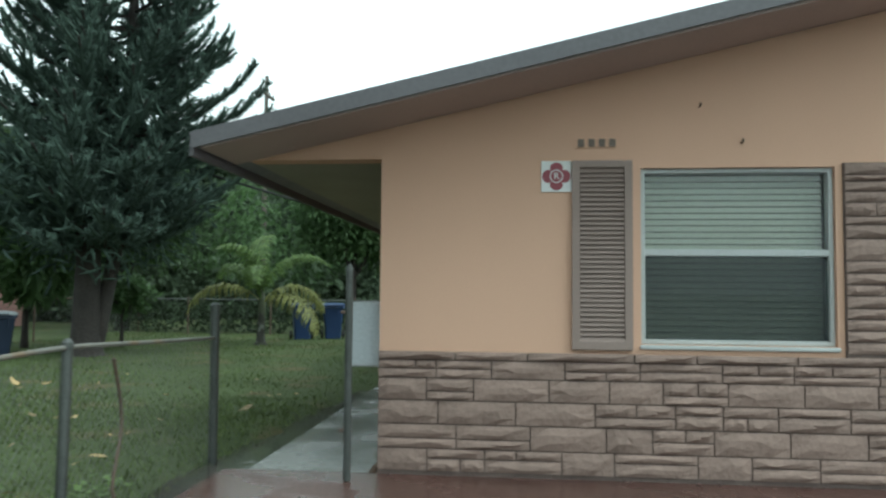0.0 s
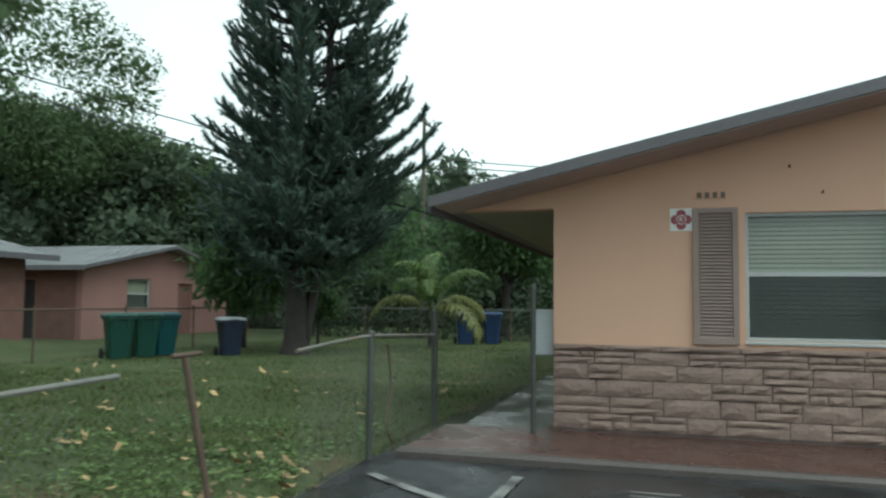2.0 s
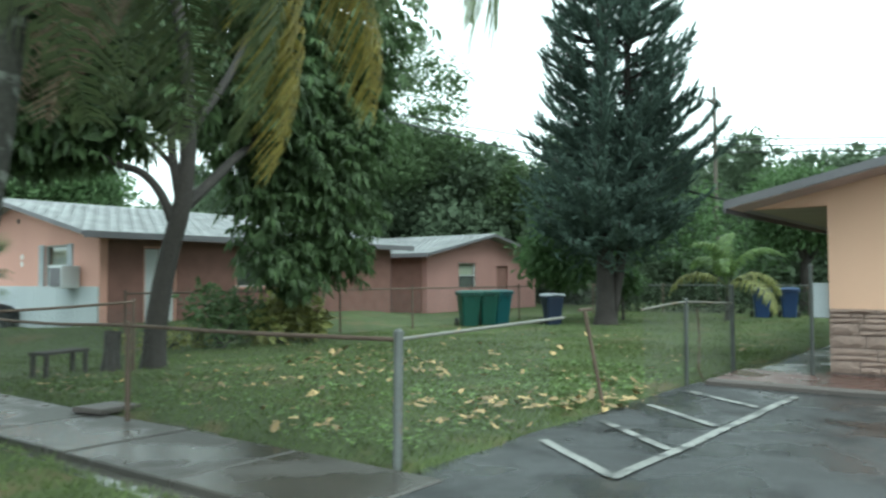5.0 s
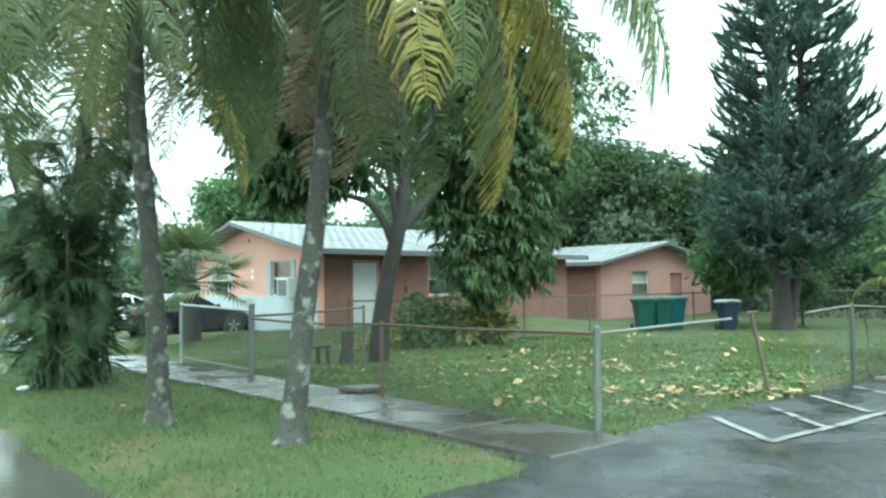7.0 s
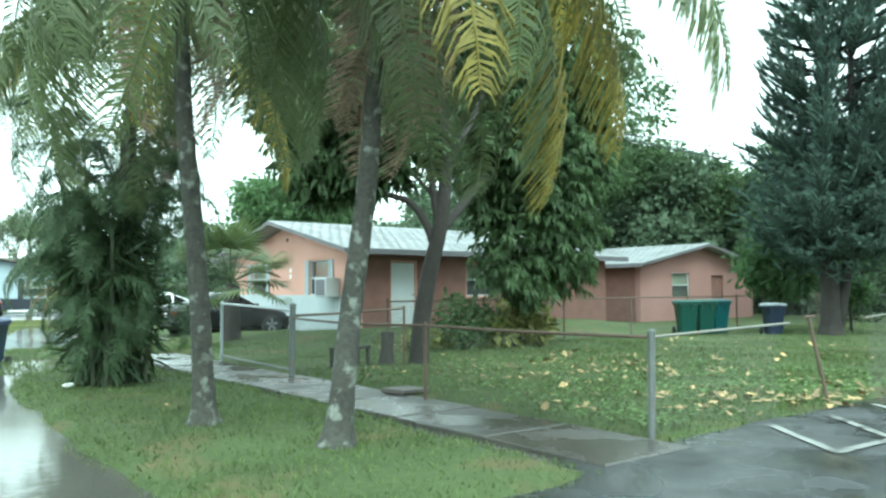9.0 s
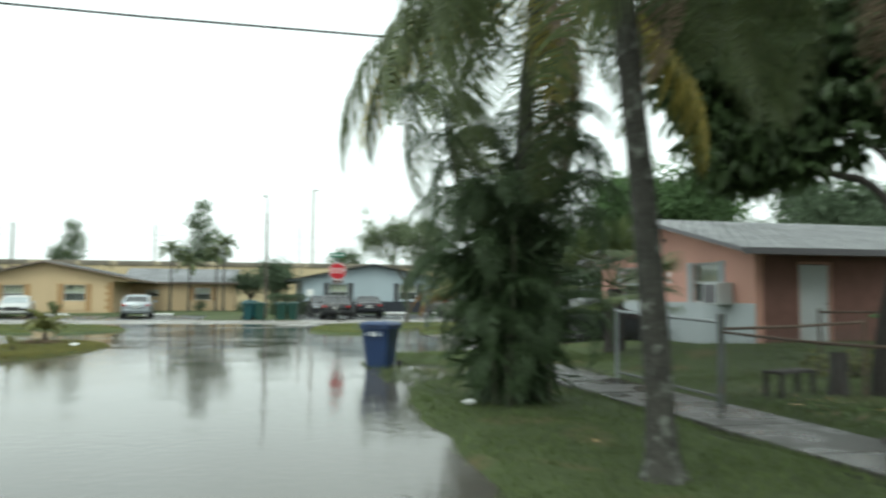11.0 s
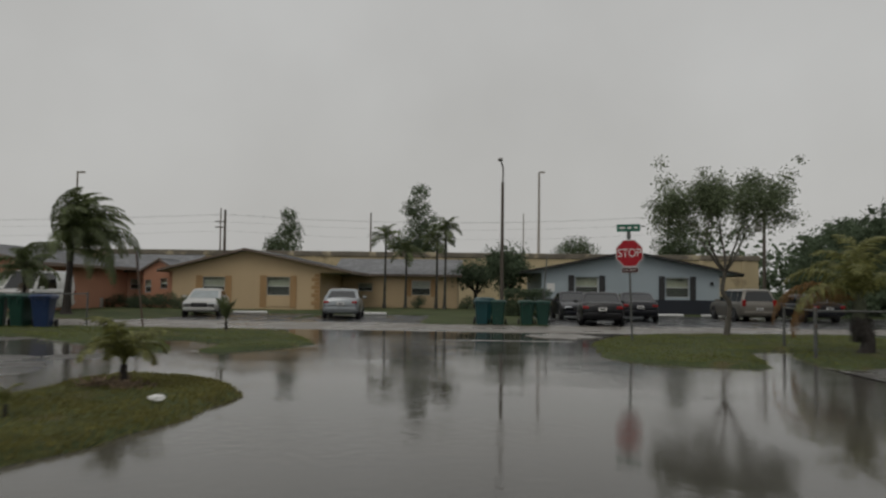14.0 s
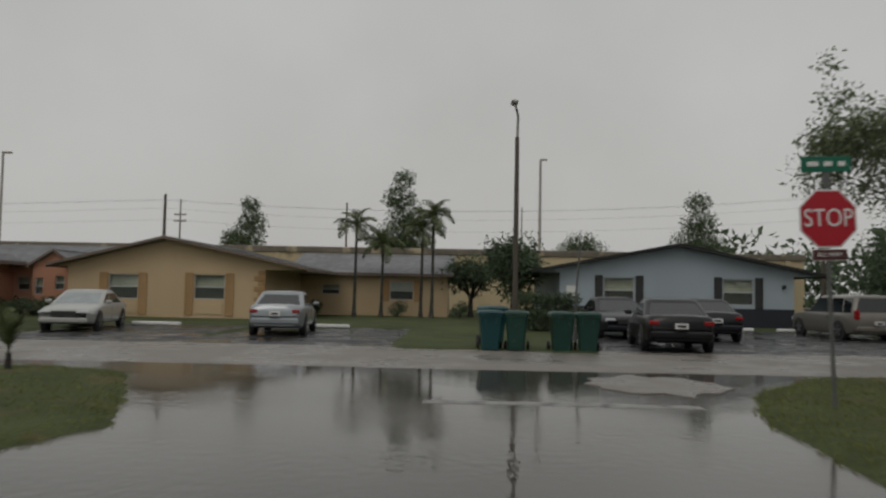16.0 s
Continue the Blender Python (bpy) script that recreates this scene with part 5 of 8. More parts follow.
v, f = leaf_cloud([(0, 0, 0.6), (0.1, 0.1, 1.2), (-0.1, 0, 1.8), (0.05, -0.1, 2.3)], [0.55, 0.65, 0.6, 0.4], 2700, 0.45, 0.7, 0.055, 31, 1.0, 0.9)
inner = part("undergrowth", sheet("undergrowth", v.tolist(), f.tolist(), M["areca"]), None, clump)
inner["kind"] = "stuff"

# the leaning tree in the fenced yard, and its low bushes
def umbel_cloud(centres, sizes, count, leaf, seed, squash=0.85, fill=0.6, rays=8):
    """Drooping umbrella-like clusters of long leaflets on rough clumps: vertices and faces."""
    g = np.random.default_rng(seed)
    centres, sizes = np.array(centres, float), np.array(sizes, float)
    pick = g.choice(len(centres), count, p=sizes**2 / (sizes**2).sum())
    d = g.normal(size=(count, 3))
    d /= np.linalg.norm(d, axis=1)[:, None]
    hub = centres[pick] + d * (sizes[pick] * (1 - fill * g.random(count) ** 1.5) * (0.85 + 0.3 * g.random(count)))[:, None] * [1, 1, squash]
    up = d * 0.6 + [0, 0, 0.8] + g.normal(0, 0.3, (count, 3))
    up /= np.linalg.norm(up, axis=1)[:, None]
    e1 = np.cross(up, g.normal(size=(count, 3)))
    e1 /= np.linalg.norm(e1, axis=1)[:, None]
    e2 = np.cross(up, e1)
    V = []
    for k in range(rays):
        a = 2 * np.pi * k / rays + g.uniform(-0.25, 0.25, count)
        out = e1 * np.cos(a)[:, None] + e2 * np.sin(a)[:, None]
        side = e2 * np.cos(a)[:, None] - e1 * np.sin(a)[:, None]
        ln = (leaf * g.uniform(0.7, 1.25, count))[:, None]
        mid = hub + (out * 0.5 + up * 0.02 - np.array([0, 0, 0.12])) * ln
        tip = hub + (out * 0.8 - np.array([0, 0, 0.55])) * ln
        V.append(np.stack([hub + out * ln * 0.08, mid + side * ln * 0.15, tip, mid - side * ln * 0.15], 1))
    v = np.concatenate(V).reshape(-1, 3)
    i = np.arange(count * rays)[:, None] * 4
    return v, np.concatenate([i + [0, 1, 2], i + [0, 2, 3]], 1).reshape(-1, 3)


def mango(x, y, z):
    t = thing("tree", "leaning dark-trunked tree with heavy drooping broad leaves", "tree", pose(x, y, z))
    spine = curved([(0, 0, -0.1), (0.02, -0.06, 0.74), (0.1, -0.2, 1.66), (0.2, -0.4, 2.49), (0.25, -0.5, 3.2), (0.23, -0.55, 4.15), (0.16, -0.54, 5.0), (0.0, -0.38, 6.2)], 5)
    n = len(spine)
    part("trunk", Geo().tube(spine, [0.085 + 0.1 * (1 - k / n) + 0.07 * math.exp(-k * 0.8) for k in range(n)], 11), M["bark_mid"], t, smooth=True)
    r, tips = random.Random(8), []
    for pts, w in (([(0.14, -0.32, 2.25), (0.0, -0.18, 2.75), (-0.2, 0.06, 3.1), (-0.5, 0.42, 3.27), (-1.3, 1.4, 3.9)], 0.085),
                   ([(0.2, -0.4, 2.5), (1.1, 0.0, 3.1), (2.4, 0.7, 3.9), (4.0, 1.1, 4.6)], 0.11),
                   ([(0.18, -0.42, 2.6), (0.06, -0.36, 3.5), (0.04, -0.3, 4.3), (-0.5, 0.6, 5.2), (-1.2, 1.2, 6.4)], 0.08),
                   ([(0.24, -0.53, 3.7), (1.2, -0.2, 4.8), (2.2, 0.4, 6.0), (3.2, 0.9, 7.2)], 0.08),
                   ([(0.22, -0.45, 3.0), (-0.1, 0.0, 3.6), (-0.6, 0.5, 4.1), (-1.4, 0.8, 4.8)], 0.05)):
        g, c = Geo(), curved(pts, 5)
        g.tube(c, [w * (1 - 0.55 * k / len(c)) for k in range(len(c))], 8)
        for k in (len(c) * 2 // 3, len(c) - 1):
            limb_tubes(g, c[k], (r.uniform(-0.8, 0.8), r.uniform(-0.8, 0.8), 0.7), 0.9, w * 0.4, 1, r, tips)
        part("limb", g, M["bark_mid"], t, smooth=True)
    clumps = [(-0.8, 1.6, 4.4, 1.0), (-1.0, 1.1, 5.0, 1.1), (-1.6, 1.5, 4.2, 0.8), (-0.2, 0.5, 4.7, 0.8), (-0.3, 0.5, 3.8, 0.6), (-0.9, 1.1, 3.7, 0.6), (-1.7, 1.3, 3.6, 0.6), (0.2, -0.1, 4.4, 0.7), (-1.4, 1.9, 5.1, 1.0), (-2.2, 2.0, 5.8, 0.8), (0.1, 0.2, 5.6, 0.9), (-1.5, 1.6, 5.6, 1.2), (1.7, 1.5, 5.4, 1.2), (3.4, 1.2, 4.2, 1.5), (4.4, 1.2, 4.2, 1.7),
              (5.5, 1.4, 4.4, 1.5), (4.9, 1.1, 2.5, 1.2), (4.2, 1.3, 1.6, 0.9), (5.7, 1.2, 5.9, 1.4), (3.0, 1.2, 6.9, 1.8), (5.2, 1.2, 7.0, 2.0), (0.6, 1.8, 7.2, 1.5), (4.6, 1.2, 8.2, 1.5),
              (3.2, 1.2, 2.9, 0.9), (3.5, 1.3, 1.9, 0.8), (5.6, 1.5, 1.9, 0.8), (5.9, 1.5, 3.2, 1.0), (2.6, 1.2, 4.6, 1.2), (3.9, 1.5, 5.6, 1.6), (-2.0, 1.5, 6.8, 1.3), (-0.6, 1.2, 3.6, 0.6), (-0.85, 0.9, 3.55, 0.5), (-1.25, 1.4, 3.5, 0.65), (-0.6, 0.6, 4.15, 0.45), (5.0, 1.4, 5.6, 1.6)]
    cs = [tuple(p) for p in tips] + [c[:3] for c in clumps]
    ss = [0.65 * r.uniform(0.7, 1.2) for _ in tips] + [c[3] for c in clumps]
    v, f = umbel_cloud(cs, ss, 6400, 0.27, 8)
    v2, f2 = leaf_cloud(cs, [0.66 * q for q in ss], 9000, 0.4, 0.8, 0.4, 9, 0.85, 0.9)
    v, f = np.concatenate([v, v2]), np.concatenate([f, f2 + len(v)])
    part("crown", sheet("crown", v.tolist(), f.tolist(), M["leaf"]), None, t)["kind"] = "stuff"


mango(-5.0, 8.8, 0.05)
thing("tree_stump", "short dark stump beside the leaning trunk", "stump", pose(-5.6, 9.0, 0.05), geo=Geo().tube([(0, 0, -0.05), (0.02, 0, 0.3), (0.05, 0.02, 0.62)], [0.17, 0.12, 0.13], 9), material=M["bark"], smooth=True)


def bush(name, label, x, y, z, clumps, count, leaf, material, seed, aspect=0.5, stems=5, squash=0.9, droop=0.2):
    b = thing(name, label, "bush", pose(x, y, z))
    r = random.Random(seed)
    for k in range(stems):
        c = clumps[k % len(clumps)]
        part("stem", Geo().tube([(r.uniform(-0.1, 0.1), r.uniform(-0.1, 0.1), -0.05), (c[0] * 0.5, c[1] * 0.5, c[2] * 0.5), (c[0], c[1], c[2])], [0.03, 0.022, 0.012], 5), M["bark"], b)
    v, f = leaf_cloud([c[:3] for c in clumps], [c[3] for c in clumps], count, leaf, droop, aspect, seed, squash, 0.7)
    part("foliage", sheet("foliage", v.tolist(), f.tolist(), M[material]), None, b)["kind"] = "stuff"
    return b


bush("bush", "leafy green bush under the yard tree", -2.3, 10.7, 0.1, [(0, 0, 0.5, 0.55), (0.5, 0.1, 0.7, 0.6), (-0.4, 0, 0.9, 0.45), (1.0, 0.2, 0.5, 0.5)], 950, 0.16, "leaf", 41)
bush("bush", "variegated yellow-green bush by the back fence", -0.9, 10.6, 0.15, [(0, 0, 0.6, 0.4), (0.5, 0.1, 0.8, 0.45), (0.9, 0, 0.5, 0.4), (0.4, 0, 1.2, 0.35), (0.2, -0.2, 1.6, 0.4), (0.7, -0.1, 0.3, 0.4), (-0.5, -0.1, 0.3, 0.4)], 900, 0.27, "leaf_yg", 42)
bush("bush", "low flowering weeds along the fence line", -3.6, 11.1, 0.1, [(0, 0, 0.2, 0.25), (0.6, 0, 0.25, 0.25), (1.2, 0.1, 0.2, 0.25), (-0.6, 0, 0.2, 0.2)], 500, 0.12, "leaf_yg", 43, stems=3)


# the tall conifer
def conifer(x, y):
    t = thing("conifer", "tall dark island pine with upswept finger-like branches", "tree", pose(x, y, 0))
    part("trunk", Geo().tube([(0, 0, -0.1), (0, 0, 0.18), (0.01, 0, 0.5), (0.02, 0, 2.5), (0.0, 0.05, 8), (0.05, 0.1, 16.5)], [0.46, 0.36, 0.29, 0.23, 0.16, 0.03], 12), M["bark"], t, smooth=True)
    part("trunk", Geo().tube([(0.15, -0.15, 0.2), (0.35, -0.45, 2.5), (0.4, -0.62, 6), (0.42, -0.66, 15.6)], [0.15, 0.15, 0.12, 0.03], 10), M["bark"], t, smooth=True)
    r = random.Random(17)

    def plume(g, pts, thick):
        """A foxtail of close needles round a stem."""
        n = len(pts) - 1
        rad = [thick * 0.27 * (0.6 + 0.4 * min(1, 3 * k / n)) * (1 - 0.75 * max(0, k / n - 0.7) / 0.3) for k in range(n + 1)]
        g.tube(pts, rad, 5, cap=False)
        total = sum((pts[i + 1] - pts[i]).length for i in range(n))
        for j in range(int(total * 85)):
            u = r.random() * n
            i = min(int(u), n - 1)
            b = pts[i].lerp(pts[i + 1], u - i)
            ax = (pts[i + 1] - pts[i]).normalized()
            away = ax.cross(Vector((r.uniform(-1, 1), r.uniform(-1, 1), r.uniform(-1, 1)))).normalized()
            tip = b + (ax * r.uniform(0.5, 0.9) + away) * thick * r.uniform(0.75, 1.05)
            wd = ax.cross(away) * 0.017
            g.add([b - wd, b + wd, tip], [(0, 1, 2)])

    def bough(length, up):
        """One branch along +x, curving up at its end, set with foxtail fingers on both sides."""
        stick = Geo()
        n = 7
        pts, p = [], Vector((0, 0, 0))
        for k in range(n + 1):
            pts.append(p.copy())
            a = radians(up * 0.2 + up * 1.15 * k / n)
            p = p + Vector((math.cos(a), 0, math.sin(a))) * length / n
        stick.tube(pts, [0.045 - 0.003 * k for k in range(n + 1)], 5)
        g = Geo()
        plume(g, pts[3:], 0.155)
        m = max(4, int(length * 4.4))
        for k in range(m):
            t_ = 0.2 + 0.74 * (k + r.uniform(0.2, 0.8)) / m
            i = min(int(t_ * n), n - 1)
            q = pts[i].lerp(pts[i + 1], t_ * n - i)
            d = (pts[i + 1] - pts[i]).normalized()
            s = 1 if k % 2 else -1
            ln = r.uniform(0.62, 0.95) * (1 - 0.4 * t_) * min(1.0, length / 2.4 + 0.3)
            o = (d * r.uniform(0.7, 1.0) + Vector((0, s * r.uniform(0.45, 0.8), r.uniform(0.0, 0.25)))).normalized()
            f1 = q + o * ln * 0.4
            f2 = f1 + (o + Vector((0, 0, 0.35)) + d * 0.2).normalized() * ln * 0.32
            f3 = f2 + (o + Vector((0, 0, 0.8)) + d * 0.3).normalized() * ln * 0.28
            plume(g, [q, f1, f2, f3], 0.14)
        return flat_mesh(stick, "branch", M["bark"]), flat_mesh(g, "needles", M["needle"])

    kinds = {k: [bough(k, u) for u in (28, 37, 46)] for k in (0.7, 1.2, 1.7, 2.2, 2.7, 3.2)}
    z = 2.3
    while z < 16.2:
        reach = 2.5 if z < 5.5 else max(0.45, 2.5 - (z - 5.5) * 0.22)
        if z < 3.0:
            reach = 2.2
        key = min(kinds, key=lambda k: abs(k - reach))
        n = 10 if z < 12 else 7
        a0 = r.uniform(0, 60)
        for k in range(n):
            sc = reach / key * r.uniform(0.85, 1.12)
            tilt = r.uniform(-4, 10) + (4 if z > 6 else 16 if z < 4 else 8)
            az = a0 + 360 / n * k + r.uniform(-9, 9)
            stem = min(1, z / 6) if (math.cos(radians(az + 57)) > 0) != (r.random() < 0.3) else 0
            bo = part("branch", kinds[key][k % 3][0], None, t, at=pose(0.4 * stem, -0.62 * stem, z + r.uniform(-0.1, 0.1), r.uniform(-12, 12), tilt - 6, az) @ Matrix.Scale(sc, 4))
            part("needles", kinds[key][k % 3][1], None, bo)["kind"] = "stuff"
        z += 0.4 if z < 10 else 0.46
    for k, zz in enumerate((5.1, 5.5, 5.9)):
        bo = part("branch", kinds[3.2][k][0], None, t, at=pose(0.4, -0.65, zz - 1.0, 0, -2, -80 + 8 * k) @ Matrix.Scale(1.02, 4))
        part("needles", kinds[3.2][k][1], None, bo)["kind"] = "stuff"
    v, f = leaf_cloud([(0, 0, 2.9), (0.6, -0.6, 3.4), (-0.6, 0.6, 3.6), (0, 0, 4.6), (0.3, -0.4, 5.6), (-0.2, 0.3, 6.6), (0.7, -1.0, 6.6)], [1.5, 1.6, 1.6, 1.9, 1.5, 0.8, 0.8], 6200, 0.4, -0.2, 0.13, 51, 0.8, 0.9)
    part("inner_needles", sheet("inner_needles", v.tolist(), f.tolist(), M["needle"]), None, t)["kind"] = "stuff"
    return t


conifer(9.6, 8.0)
# broad bushes at the conifer's foot and by the pink house
broad_tree("tree", "small light-leaved tree beside the conifer trunk", 11.3, 10.5, 0.05, 1.2, 2600, 0.3, "leaf_light", seed=71, clump=0.75, depth=1, first=0.9, radius=0.08,
           extra=[(-0.3, -0.6, 2.2, 0.8), (0.3, -0.9, 2.9, 0.9), (0.8, 0.2, 3.2, 1.0), (-0.5, 0.2, 3.3, 0.8)])
broad_tree("tree", "young light-green sapling behind the conifer", 12.2, 8.6, 0.05, 0.8, 700, 0.2, "leaf_light", seed=72, clump=0.4, depth=1, first=0.5, radius=0.05)
palm("palm_tree", "young coconut palm with yellow-green arching fronds in the back lawn", 13.6, 5.6, 0.05, [(0, 0, 0), (0.02, 0, 0.5), (0.05, 0, 0.95)], 0.11, 8, [small_g[k % 2] for k in range(5)] + [small_y[k % 2] for k in range(3)], 9, elev=(-22, 60))

# trees behind the houses and yards
TREES = (
    (22.5, 28, 4.5, 22000, 0.34, "leaf", 3.0, 2.2, "tall airy tree behind the pink house", [(-3, -3, 12.5, 1.6), (0, -3, 13.5, 1.7), (1.6, -3, 11.6, 1.6), (-4, -1, 9.5, 1.8), (1, -2, 9, 1.8), (2.6, -3, 13.4, 1.1), (-1, -3, 10.8, 1.6), (-1.6, -3, 14.6, 1.2), (-5, -2, 11.5, 1.5), (-4.5, -3, 14, 1.2)]),
    (19.5, 12.5, 2.0, 8500, 0.34, "leaf_light", 1.5, 1.5, "bright broad-leaved tree behind the back lawn", [(0, -1, 3.2, 1.5), (1, -3, 3.0, 1.5), (0.5, -5, 3.0, 1.5), (1, -1, 4.6, 1.4), (1, -4, 4.4, 1.4)]),
    (21.5, 5.0, 2.2, 8000, 0.34, "leaf_light", 1.5, 1.5, "leafy green tree beyond the lawn", [(0, -1.5, 3.4, 1.5), (-0.5, 1.5, 2.6, 1.4), (0, -3.2, 3.0, 1.4)]),
    (24.5, 1.0, 2.4, 6500, 0.34, "leaf", 1.5, 1.5, "dark broad tree behind the peach house", [(0, -2, 3.8, 1.6), (0, 2, 3.4, 1.6)]),
    (27, 22, 3.0, 9000, 0.4, "leaf", 2.2, 1.9, "dark tree between the back yards", [(0, -2, 5.5, 2.2), (-2, -4, 5.0, 2.0), (2, -6, 5.5, 2.2)]),
    (4.5, 32, 3.0, 6000, 0.36, "leaf_light", 2.0, 1.7, "light green tree rising behind the pink roof", [(-2, 0, 5.4, 1.8), (2, -1, 5.2, 1.8), (-3, 1, 4.6, 1.6), (0, 0, 6.8, 1.5)]),
)
for x, y, trunk, count, leaf, material, first, cl, label, extra in TREES:
    broad_tree("tree", label, x, y, 0, trunk, count * 5 // 2, leaf * 0.66, material, seed=int(x * 3 + y * 7) + 100, clump=cl * 0.8, first=first, depth=2, radius=0.16 + trunk * 0.02, extra=extra)

# distant woods, past counting
cs, ss = [], []
r = random.Random(23)
for k in range(70):
    a = radians(-8 + 62 * k / 69)
    d = r.uniform(42, 60)
    x, y = -12 + d * math.cos(a), -2 + d * math.sin(a)
    for zz in (1.2, 3.2, 5.4):
        cs.append((x + r.uniform(-1.5, 1.5), y + r.uniform(-1.5, 1.5), zz + r.uniform(-0.5, 0.8)))
        ss.append(r.uniform(1.7, 2.8))
    if r.random() < 0.6:
        cs.append((x, y, 7.6 + r.uniform(-0.6, 1.0)))
        ss.append(r.uniform(1.5, 2.4))
v, f = leaf_cloud(cs, ss, 210000, 0.3, 0.3, 0.5, 61, 0.8, 0.5)
v2, f2 = leaf_cloud(cs, [0.75 * x for x in ss], 40000, 0.75, 0.3, 0.7, 64, 0.8, 0.9)
v, f = np.concatenate([v, v2]), np.concatenate([f, f2 + len(v)])
tagged(new("woods", sheet("woods", v.tolist(), f.tolist(), M["leaf_far"])), "mixed dark green woods behind the yards", "trees", kind="stuff")
cs, ss = [], []
for k in range(34):
    y = 58 + 22 * r.random()
    x = 6.4 + 0.42 * (y - 60) + 24 * r.random()
    top = 4.0 + 0.1 * (x - 8) + r.uniform(0, 1.4)
    for zz in (1.2, top * 0.6, top):
        cs.append((x + r.uniform(-1, 1), y + r.uniform(-1, 1), zz))
        ss.append(r.uniform(1.3, 2.2))
for x, y, top in ((10.6, 71, 4.6), (9.6, 68, 3.6), (12.4, 70, 5.2), (14.0, 73, 5.8)):
    for zz in (1.2, top * 0.6, top):
        cs.append((x, y, zz))
        ss.append(1.9)
v, f = leaf_cloud(cs, ss, 78000, 0.22, 0.3, 0.5, 62, 0.8, 0.5)
v2, f2 = leaf_cloud(cs, [0.8 * x for x in ss], 12000, 0.6, 0.3, 0.7, 65, 0.8, 0.9)
v, f = np.concatenate([v, v2]), np.concatenate([f, f2 + len(v)])
tagged(new("thicket", sheet("thicket", v.tolist(), f.tolist(), M["leaf_far"])), "dark thicket beside the far parking bays", "trees", kind="stuff")
cs, ss = [], []
for k in range(40):
    x = 10 + 60 * r.random()
    cs.append((x, 112 + r.uniform(-5, 5), r.uniform(1, 7)))
    ss.append(r.uniform(2.5, 4))
for k in range(26):
    cs.append((-130 + 40 * r.random(), 120 + r.uniform(-5, 5), r.uniform(1, 5)))
    ss.append(r.uniform(2.5, 4))
v, f = leaf_cloud(cs, ss, 7000, 0.9, 0.3, 0.5, 63, 0.8, 0.5)
tagged(new("far_woods", sheet("far_woods", v.tolist(), f.tolist(), M["leaf_far"])), "far tree line on the horizon", "trees", kind="stuff")

# trees over the far roofs
for x, y, trunk, count, extra, label in (
        (-20.6, 95, 4, 2600, [(0, 0, 11.8, 1.1), (-0.4, 0, 10, 1.6), (0.5, 0, 8.2, 2.0), (-0.5, 0, 6.2, 2.3), (1, 0, 5, 2.2), (-2.0, 0, 6.0, 1.2)], "tall narrow grey-green tree over the roofs"),
        (-34.8, 95, 3, 1900, [(0, 0, 9.2, 0.9), (0.2, 0, 7.6, 1.4), (-0.4, 0, 6.0, 1.9), (-1.5, 0, 5.8, 1.2)], "bushy dark tree over the roofs"),
        (-2.0, 110, 3, 1500, [(0, 0, 6.8, 2.0), (-1.2, 0, 6.2, 1.7), (1.3, 0, 6.2, 1.7)], "round grey-green tree on the skyline"),
        (7.8, 100, 4, 2000, [(0, 0, 10.6, 1.3), (0.2, 0, 8.6, 1.8), (-0.5, 0, 6.6, 2.2), (1, 0, 6.2, 1.8)], "tall dense tree beyond the warehouse"),
        (-12.6, 62, 1.5, 1400, [(0, 0, 2.8, 1.0), (-0.6, 0.5, 3.6, 1.0), (0.5, 0, 3.8, 0.9), (0, 0.5, 1.8, 1.0)], "dark rounded tree between the far houses"),
        (-14.6, 68, 1.2, 700, [(0, 0, 2.4, 0.7), (0, 0, 3.2, 0.6)], "clipped small tree beside the wing")):
    broad_tree("tree", label, x, y, 0, trunk, count * 4, 0.24 if y > 80 else 0.18, "leaf_far", seed=int(abs(x) * 5) + 300, clump=0.8, first=1.2, depth=1, radius=0.16, extra=extra)
# the corner tree by the stop sign
broad_tree("tree", "open-crowned street tree at the corner", -6.6, 37.7, 0.05, 2.1, 16500, 0.105, "leaf_grey", bark="bark_grey", seed=77, clump=0.46, first=1.55, depth=2, radius=0.085, spread=0.85, crook=0.1,
           extra=[(-2.1, 0, 3.7, 0.38), (-1.0, 0, 3.7, 0.5), (-1.5, 0, 4.3, 0.45), (-1.9, 0, 5.0, 0.4), (-2.1, 0, 5.6, 0.26), (-2.3, 0, 4.2, 0.35), (1.0, 0, 3.9, 0.45), (1.5, 0, 4.6, 0.42), (2.0, 0, 5.2, 0.34),
                  (2.4, 0, 5.75, 0.22), (-0.7, 0, 5.3, 0.25), (0.1, 0, 4.3, 0.4), (-0.5, 0, 4.7, 0.5), (0.6, 0, 4.9, 0.42), (-0.2, 0, 5.1, 0.36), (-1.4, 0.2, 3.4, 0.42), (1.6, 0, 3.9, 0.3)], fill=0.95, squash=0.9, core=0)
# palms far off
# Leafy heap made up in place of dark clutter, in the shaded leaf colour.
bush("undergrowth", "dark leafy heap standing in for clutter before the orange wing", -35.2, 58.4, 0.05, [(-1.5 + 0.42 * k, 0.15 * (k % 2), 0.3 + 0.2 * (k % 3 > 0), 0.36) for k in range(8)], 1500, 0.13, "leaf_shade", 95)
thing("crate", "pale wooden crate at the end of the low growth", "crate", pose(-37.2, 58.0, 0.05, 0, 0, 12), geo=Geo().box(-0.25, 0.25, -0.2, 0.2, 0, 0.6, 0.02), material=M["concrete_dry"])
bent = [frond_mesh(3.9, (48, -86), 0.9, 64, 0.05, M["frond"], s, leaf_len=0.8, vee=0.1) for s in (31, 32)]
